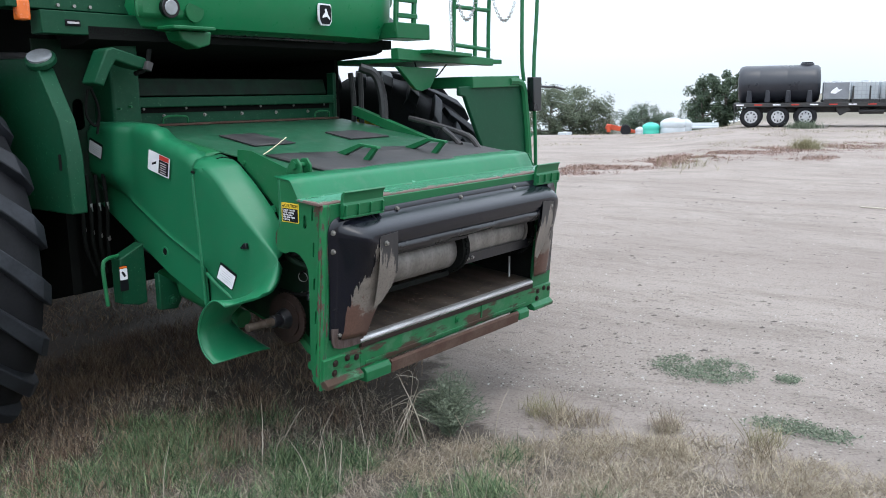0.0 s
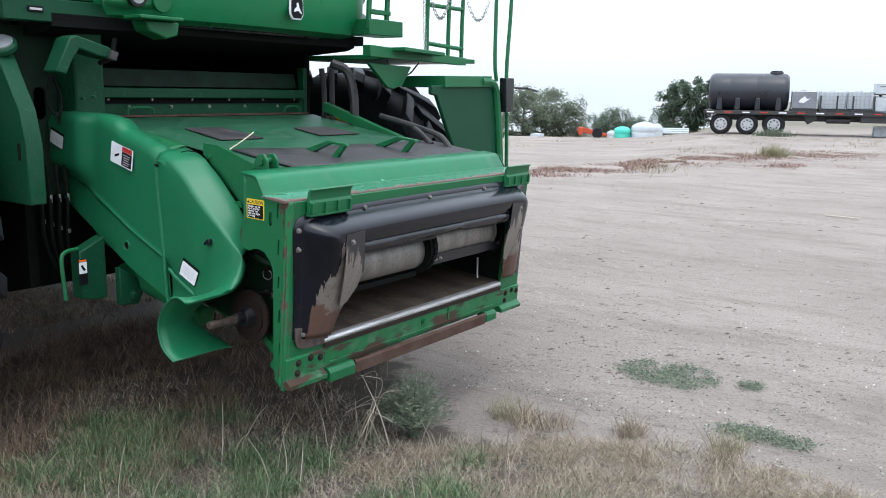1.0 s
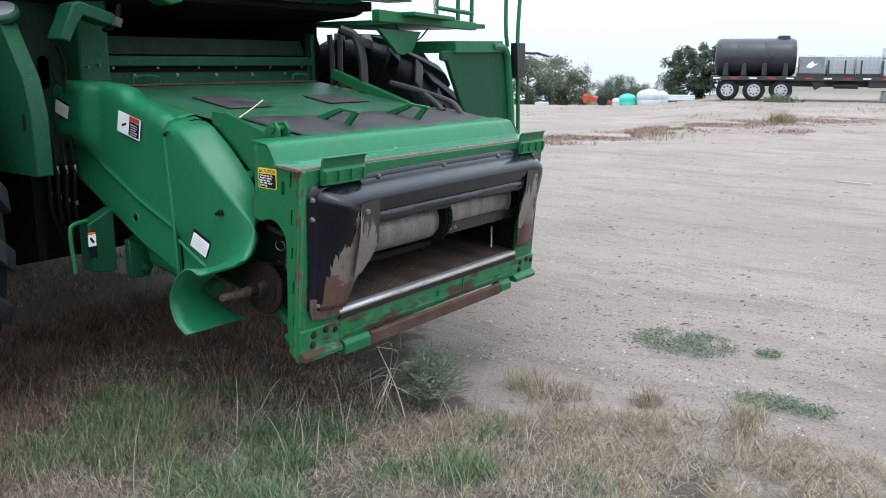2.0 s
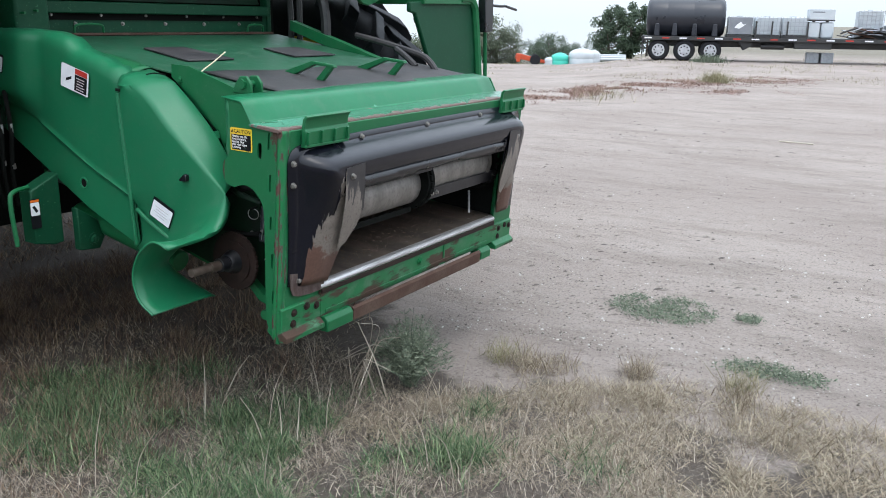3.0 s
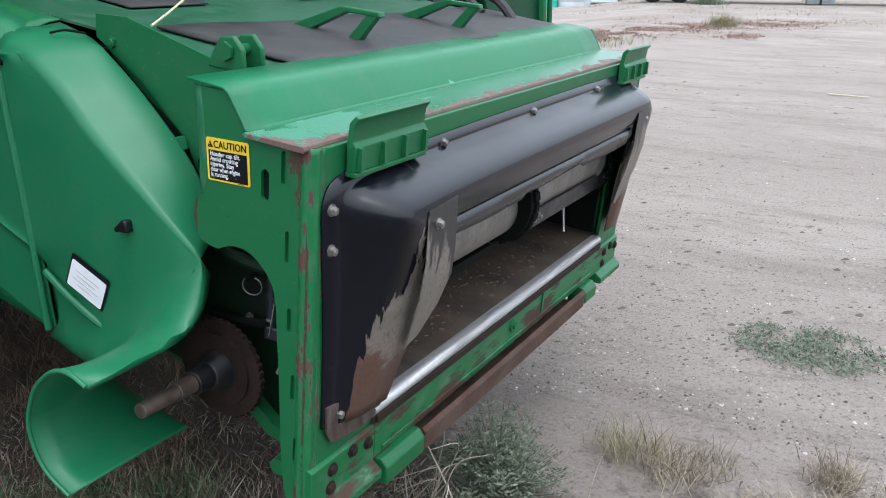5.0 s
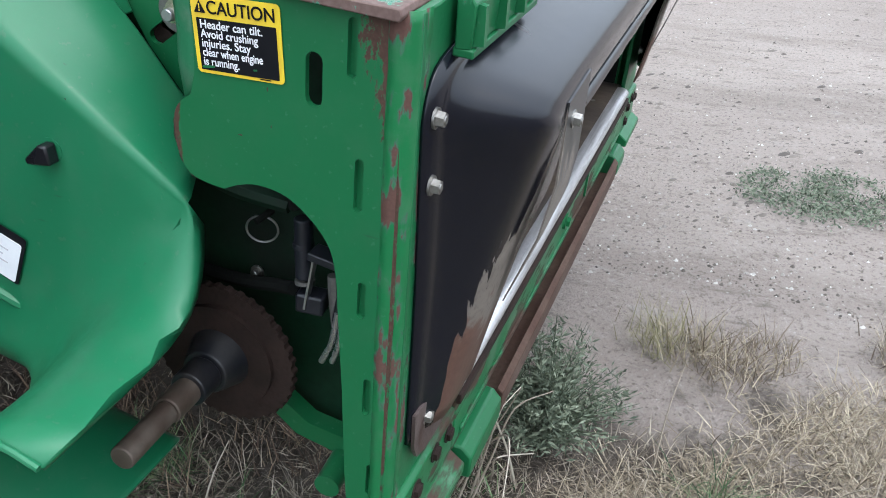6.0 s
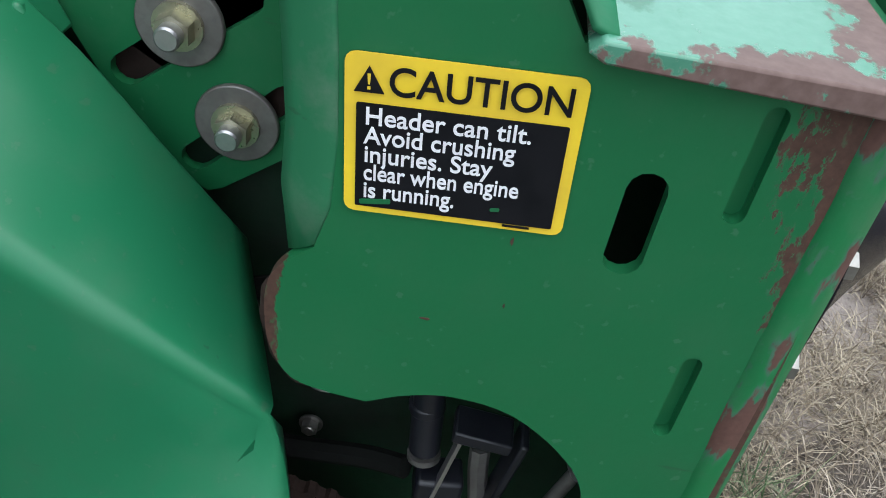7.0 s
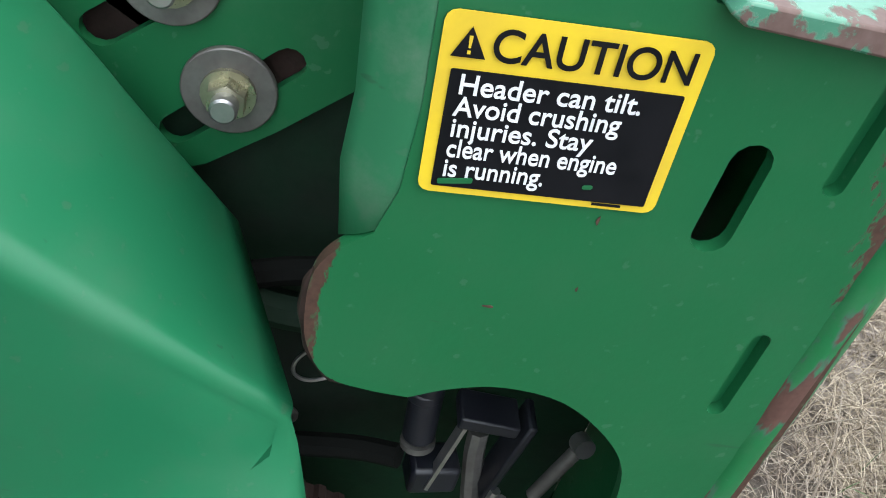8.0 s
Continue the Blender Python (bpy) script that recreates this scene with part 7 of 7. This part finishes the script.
def tuft(name, x, y, n, spreadr, h, w, lean, mat, label, category, seed, group=""):
    rng = np.random.default_rng(seed)
    xy = np.c_[x + rng.normal(0, spreadr, n), y + rng.normal(0, spreadr, n)]
    return tagged(blades(name, xy, h, w, lean, mat, label, category, seed, "stuff"), group=group)


def weed_bush(x, y, h, w, n, mat, label, seed):
    """A bushy weed: stems from one root, each set with many small leaves."""
    rng = random.Random(seed)
    e = thing("weed_bush", pose(x, y, rise(x, y)), label, "weed")
    stems, v, f = B(), [], []
    for k in range(n):
        a, sp = rng.uniform(0, 6.283), rng.random() ** 0.6
        tip = Vector((math.cos(a) * w * sp, math.sin(a) * w * sp, h * (1.05 - 0.55 * sp * sp) * rng.uniform(0.75, 1.1)))
        mid = Vector((tip.x * 0.35, tip.y * 0.35, tip.z * 0.55))
        way = smooth_line([(0, 0, -0.01), mid, tip], 6)
        tube(stems, way, lambda t: 0.0022 * (1 - 0.7 * t), 4, 1)
        for j in range(42):
            t = rng.uniform(0.15, 1.0)
            p = way[min(int(t * (len(way) - 1)), len(way) - 1)] + Vector((rng.gauss(0, 0.007), rng.gauss(0, 0.007), rng.gauss(0, 0.007)))
            u = Vector((rng.gauss(0, 1), rng.gauss(0, 1), rng.gauss(0.7, 0.6))).normalized()
            q = u.orthogonal().normalized()
            s = rng.uniform(0.012, 0.028)
            m = len(v)
            v += [p, p + u * s * 0.5 + q * s * 0.11, p + u * s, p + u * s * 0.5 - q * s * 0.11]
            f.append((m, m + 1, m + 2, m + 3))
    part("stalk", stems, mat, e)
    me = bpy.data.meshes.new("foliage")
    me.from_pydata(v, [], f)
    me.materials.append(M[mat])
    c = new("foliage", me)
    c.parent = e


weed_bush(0.84, 0.03, 0.34, 0.23, 185, "weed", "bushy grey-green weed beside the feeder house", 41)
for n, (x, y, sp, h, mat, label) in enumerate((
        (1.38, -0.19, 0.055, 0.13, "weed_dry", "tuft of green and yellow grass"), (1.30, -0.38, 0.060, 0.11, "tan", "tuft of tan dry grass"), (1.38, -0.30, 0.05, 0.13, "tan", "tuft of tan dry grass"),
        (1.42, -0.47, 0.055, 0.10, "tan", "tuft of tan dry grass"), (1.54, -0.86, 0.045, 0.12, "tan", "tuft of tan dry grass"), (1.52, -0.84, 0.04, 0.11, "dry", "tuft of brown dry grass"),
        (1.64, -1.31, 0.05, 0.14, "weed_dry", "tuft of yellow-green grass"), (1.50, -1.33, 0.06, 0.12, "tan", "tuft of tan dry grass"), (0.73, -0.41, 0.055, 0.12, "fresh", "tuft of green grass"),
        (0.35, -0.50, 0.075, 0.12, "fresh", "tuft of green grass"), (0.12, 0.42, 0.07, 0.13, "fresh", "tuft of green grass"), (0.0, 0.21, 0.08, 0.12, "fresh", "tuft of green grass"),
        (0.29, 0.17, 0.06, 0.11, "fresh", "tuft of green grass"), (-0.23, 1.08, 0.08, 0.16, "fresh", "tuft of tall green grass"), (0.03, 1.0, 0.07, 0.13, "fresh", "tuft of green grass"),
        (0.86, -0.22, 0.055, 0.05, "straw", "flattened pale straw"), (1.21, -1.53, 0.10, 0.12, "tan", "tuft of tan dry grass"), (0.99, -0.71, 0.10, 0.08, "tan", "sparse tan dry grass"), (1.24, -1.02, 0.10, 0.09, "tan", "sparse tan dry grass"))):
    tuft("grass_tuft", x, y, 190, sp, h, 0.0030, 0.95, mat, label + " on the dirt", "grass", 60 + n, "grass tufts")


def creeping(x, y, rx, ry, n, mat, label, seed, size=0.016):
    """A low mat of small leaves on the ground."""
    rng = random.Random(seed)
    v, f = [], []
    for _ in range(n):
        a, r = rng.uniform(0, 6.283), rng.random() ** 0.6
        px, py = x + rx * r * math.cos(a), y + ry * r * math.sin(a)
        if noise.noise((px * 5, py * 5, seed)) < -0.60 + 0.5 * r:
            continue
        for _ in range(7):
            p = Vector((px + rng.gauss(0, 0.025), py + rng.gauss(0, 0.025), rise(px, py) + rng.uniform(0.002, 0.020)))
            u = Vector((rng.gauss(0, 1), rng.gauss(0, 1), rng.gauss(0.3, 0.4))).normalized()
            q = u.orthogonal().normalized()
            s = size * rng.uniform(0.6, 1.4)
            m = len(v)
            v += [p, p + u * s * 0.5 + q * s * 0.2, p + u * s, p + u * s * 0.5 - q * s * 0.2]
            f.append((m, m + 1, m + 2, m + 3))
    me = bpy.data.meshes.new("creeping_weed")
    me.from_pydata(v, [], f)
    me.materials.append(M[mat])
    return tagged(new("creeping_weed", me), label, "weed", kind="stuff")


creeping(2.62, -0.62, 0.25, 0.31, 560, "weed", "low grey-green weed patch on the dirt", 3)
creeping(2.71, -1.13, 0.06, 0.07, 100, "weed", "small low weed on the dirt", 4)
creeping(1.93, -1.40, 0.11, 0.26, 280, "weed", "low grey-green weed patch on the dirt", 5)


M["bleached"] = blade_material("bleached_stalks", (0.24, 0.20, 0.155), (0.36, 0.31, 0.245), (0.50, 0.45, 0.37))


def stalk(points, r, material, label, group=""):
    ob = part("grass_stalk", tube(B(), points, lambda t: r * (1 - 0.6 * t), 5, 6), material, None, label)
    return tagged(ob, category="grass", group=group)


def straw_bundle():
    rng = random.Random(8)
    label, group = "pale dry broken grass stalk", "dry stalks by the weed"
    stalk([(0.685, 0.055, rise(0.685, 0.055)), (0.630, 0.070, 0.21), (0.535, 0.100, 0.43)], 0.0042, "bleached", label, group)
    for k in range(10):
        x, y = 0.63 + rng.gauss(0, 0.045), 0.17 + rng.gauss(0, 0.04)
        knee = (0.600 + rng.gauss(0, 0.045), 0.075 + rng.gauss(0, 0.04), rng.uniform(0.26, 0.42))
        a, ln = rng.uniform(0, 6.283), rng.uniform(0.08, 0.20)
        tip = (knee[0] + math.cos(a) * ln, knee[1] + math.sin(a) * ln, knee[2] + ln * rng.uniform(-0.9, 0.5))
        stalk([(x, y, rise(x, y)), ((x + knee[0]) / 2 + rng.gauss(0, 0.008), (y + knee[1]) / 2, knee[2] * 0.55), knee, tip], rng.uniform(0.0022, 0.0036), "bleached", label, group)
    for (x, y), (tx, ty, tz) in (((0.05, 0.55), (0.07, 0.555, 0.33)), ((0.29, 0.675), (0.455, 0.675, 0.172)), ((0.02, 0.177), (-0.107, 0.177, 0.306)), ((0.07, 0.134), (0.05, 0.134, 0.264)), ((0.08, 0.07), (0.109, 0.07, 0.248))):
        z = rise(x, y)
        stalk([(x, y, z), ((x + tx) / 2 + 0.012, (y + ty) / 2 + 0.006, (z + tz) / 2 + 0.02), (tx, ty, tz)], 0.0030, "bleached", "tall pale seed stalk in the grass", "tall stalks")
    for k in range(34):
        x, y = rng.uniform(-1.3, 0.9), rng.uniform(-0.7, 0.55)
        if edge_keep(x, y) < 0.3:
            continue
        a, ln = rng.uniform(0, 6.283), rng.uniform(0.16, 0.34)
        z, sway = rise(x, y), rng.uniform(0.1, 0.5)
        stalk([(x, y, z), (x + math.cos(a) * ln * sway * 0.35, y + math.sin(a) * ln * sway * 0.35, z + ln * 0.55), (x + math.cos(a) * ln * sway, y + math.sin(a) * ln * sway, z + ln * (1.05 - 0.4 * sway))], 0.0025, "straw", "tall pale seed stalk in the grass", "tall stalks")


straw_bundle()


def far_weeds():
    rng = random.Random(12)
    spots = []
    for (xa, ya), (xb, yb), wide, count in (((15.6, 7.9), (18.4, 6.4), 0.55, 4200), ((18.4, 6.6), (21.6, 6.4), 0.7, 6500), ((21.5, 5.7), (24.5, 4.9), 0.7, 3600), ((24.0, 4.0), (27.5, 3.2), 0.7, 3600), ((20.3, 3.4), (21.2, 2.6), 0.5, 1400), ((15.0, 8.0), (14.6, 6.4), 0.35, 800)):
        for k in range(count):
            f = rng.random()
            x, y = xa + (xb - xa) * f + rng.gauss(0, wide), ya + (yb - ya) * f + rng.gauss(0, wide)
            if noise.noise((x * 0.8, y * 1.0, 1.0)) > -0.15:
                spots.append((x, y))
    blades("russet_weed", np.array(spots), 0.085, 0.018, 1.9, "russet", "low russet weeds across the dirt", "weed", 13)
    spots = [(24.1 + rng.gauss(0, 0.20), 4.5 + rng.gauss(0, 0.18)) for _ in range(800)] + [(17.0 + rng.gauss(0, 0.7), 5.3 + rng.gauss(0, 0.4)) for _ in range(90)]
    blades("dry_bush", np.array(spots), 0.38, 0.012, 0.8, "weed_dry", "dry olive weed clump on the dirt", "weed", 14)
    spots = [(38.2 + rng.gauss(0, 0.3), 8.35 + rng.gauss(0, 0.3)) for _ in range(800)]
    blades("green_weed", np.array(spots), 0.40, 0.02, 0.8, "weed", "green weed clump beside the trailer", "weed", 15)
    spots = [(rng.uniform(24, 46), rng.uniform(-8, 22)) for _ in range(14000)]
    spots = [p for p in spots if noise.noise((p[0] * 0.35, p[1] * 0.35, 8.0)) > 0.06]
    blades("dry_grass", np.array(spots), 0.10, 0.016, 0.8, "weed_dry", "thin dry grass far across the yard", "grass", 16)


far_weeds()


def pebbles():
    rng = random.Random(77)
    v, f = [], []
    for k in range(11000):
        r = 0.9 + 9.5 * rng.random() ** 1.4
        a = rng.uniform(-1.1, 0.75)
        x, y = 0.9 + r * math.cos(a), -0.3 + r * math.sin(a)
        if edge_keep(x, y) > 0.6 and rng.random() < 0.8:
            continue
        s = rng.choice((0.003, 0.003, 0.004, 0.005, 0.006, 0.009)) * rng.uniform(0.7, 1.3)
        z, m = rise(x, y), len(v)
        t = rng.uniform(0, 6.283)
        ring_pts = [(x + s * math.cos(t + k2 * 1.257) * rng.uniform(0.7, 1.2), y + s * math.sin(t + k2 * 1.257) * rng.uniform(0.7, 1.2), z - 0.002) for k2 in range(5)]
        v += ring_pts + [(x + rng.uniform(-0.3, 0.3) * s, y + rng.uniform(-0.3, 0.3) * s, z + s * rng.uniform(0.5, 0.9))]
        f += [(m + k2, m + (k2 + 1) % 5, m + 5) for k2 in range(5)]
    me = bpy.data.meshes.new("gravel")
    me.from_pydata(v, [], f)
    me.materials.append(M["pebble"])
    tagged(new("gravel", me), "small scattered stones and clods on the dirt", "gravel", kind="stuff")


M["pale_wood"] = surface("weathered_pale_wood", (0.52, 0.46, 0.38), (0.42, 0.37, 0.30), 0.8, 0, 20, 90, 0.3, 0.2)
pebbles()


def clods():
    """Flattened lumps of earth, thicker in loose bands over the dirt."""
    rng = random.Random(91)
    v, f = [], []
    for k in range(9000):
        r, a = 1.0 + 15 * rng.random() ** 1.3, rng.uniform(-1.0, 0.72)
        x, y = 1.0 + r * math.cos(a), -0.3 + r * math.sin(a)
        if noise.noise((x * 0.45 + y * 0.2, y * 1.2, 4.0)) + 0.5 * noise.noise((x * 2.1, y * 3.0, 2.0)) < 0.08:
            continue
        s, z, m, t = rng.choice((0.004, 0.005, 0.007, 0.009, 0.015)) * rng.uniform(0.7, 1.3) * (1 + 0.05 * r), rise(x, y), len(v), rng.uniform(0, 6.283)
        long = rng.uniform(1.0, 2.2)
        for k2 in range(6):
            b = t + k2 * 1.047
            px, py = s * long * math.cos(b) * rng.uniform(0.7, 1.2), s * math.sin(b) * rng.uniform(0.7, 1.2)
            v.append((x + px * 0.84 + py * 0.53, y - px * 0.53 + py * 0.84, z - 0.002))
        v.append((x, y, z + s * rng.uniform(0.25, 0.5)))
        f += [(m + k2, m + (k2 + 1) % 6, m + 6) for k2 in range(6)]
    me = bpy.data.meshes.new("dirt_clods")
    me.from_pydata(v, [], f)
    me.materials.append(M["clod"])
    tagged(new("dirt_clods", me), "loose flattened clods on the dirt", "clods", kind="stuff")


M["clod"] = blade_material("earth_clods", (0.070, 0.056, 0.047), (0.160, 0.133, 0.114), (0.27, 0.232, 0.205))
clods()
lath = thing("stick", pose(11.1, 0.05, rise(11.1, 0.05) + 0.02, 0, 3, 60), "pale wooden stick lying on the dirt", "stick")
part("stick_body", tube(B(), [(-0.30, 0, 0), (0, 0.01, 0.004), (0.30, -0.01, 0.0)], 0.011, 6), "pale_wood", lath)
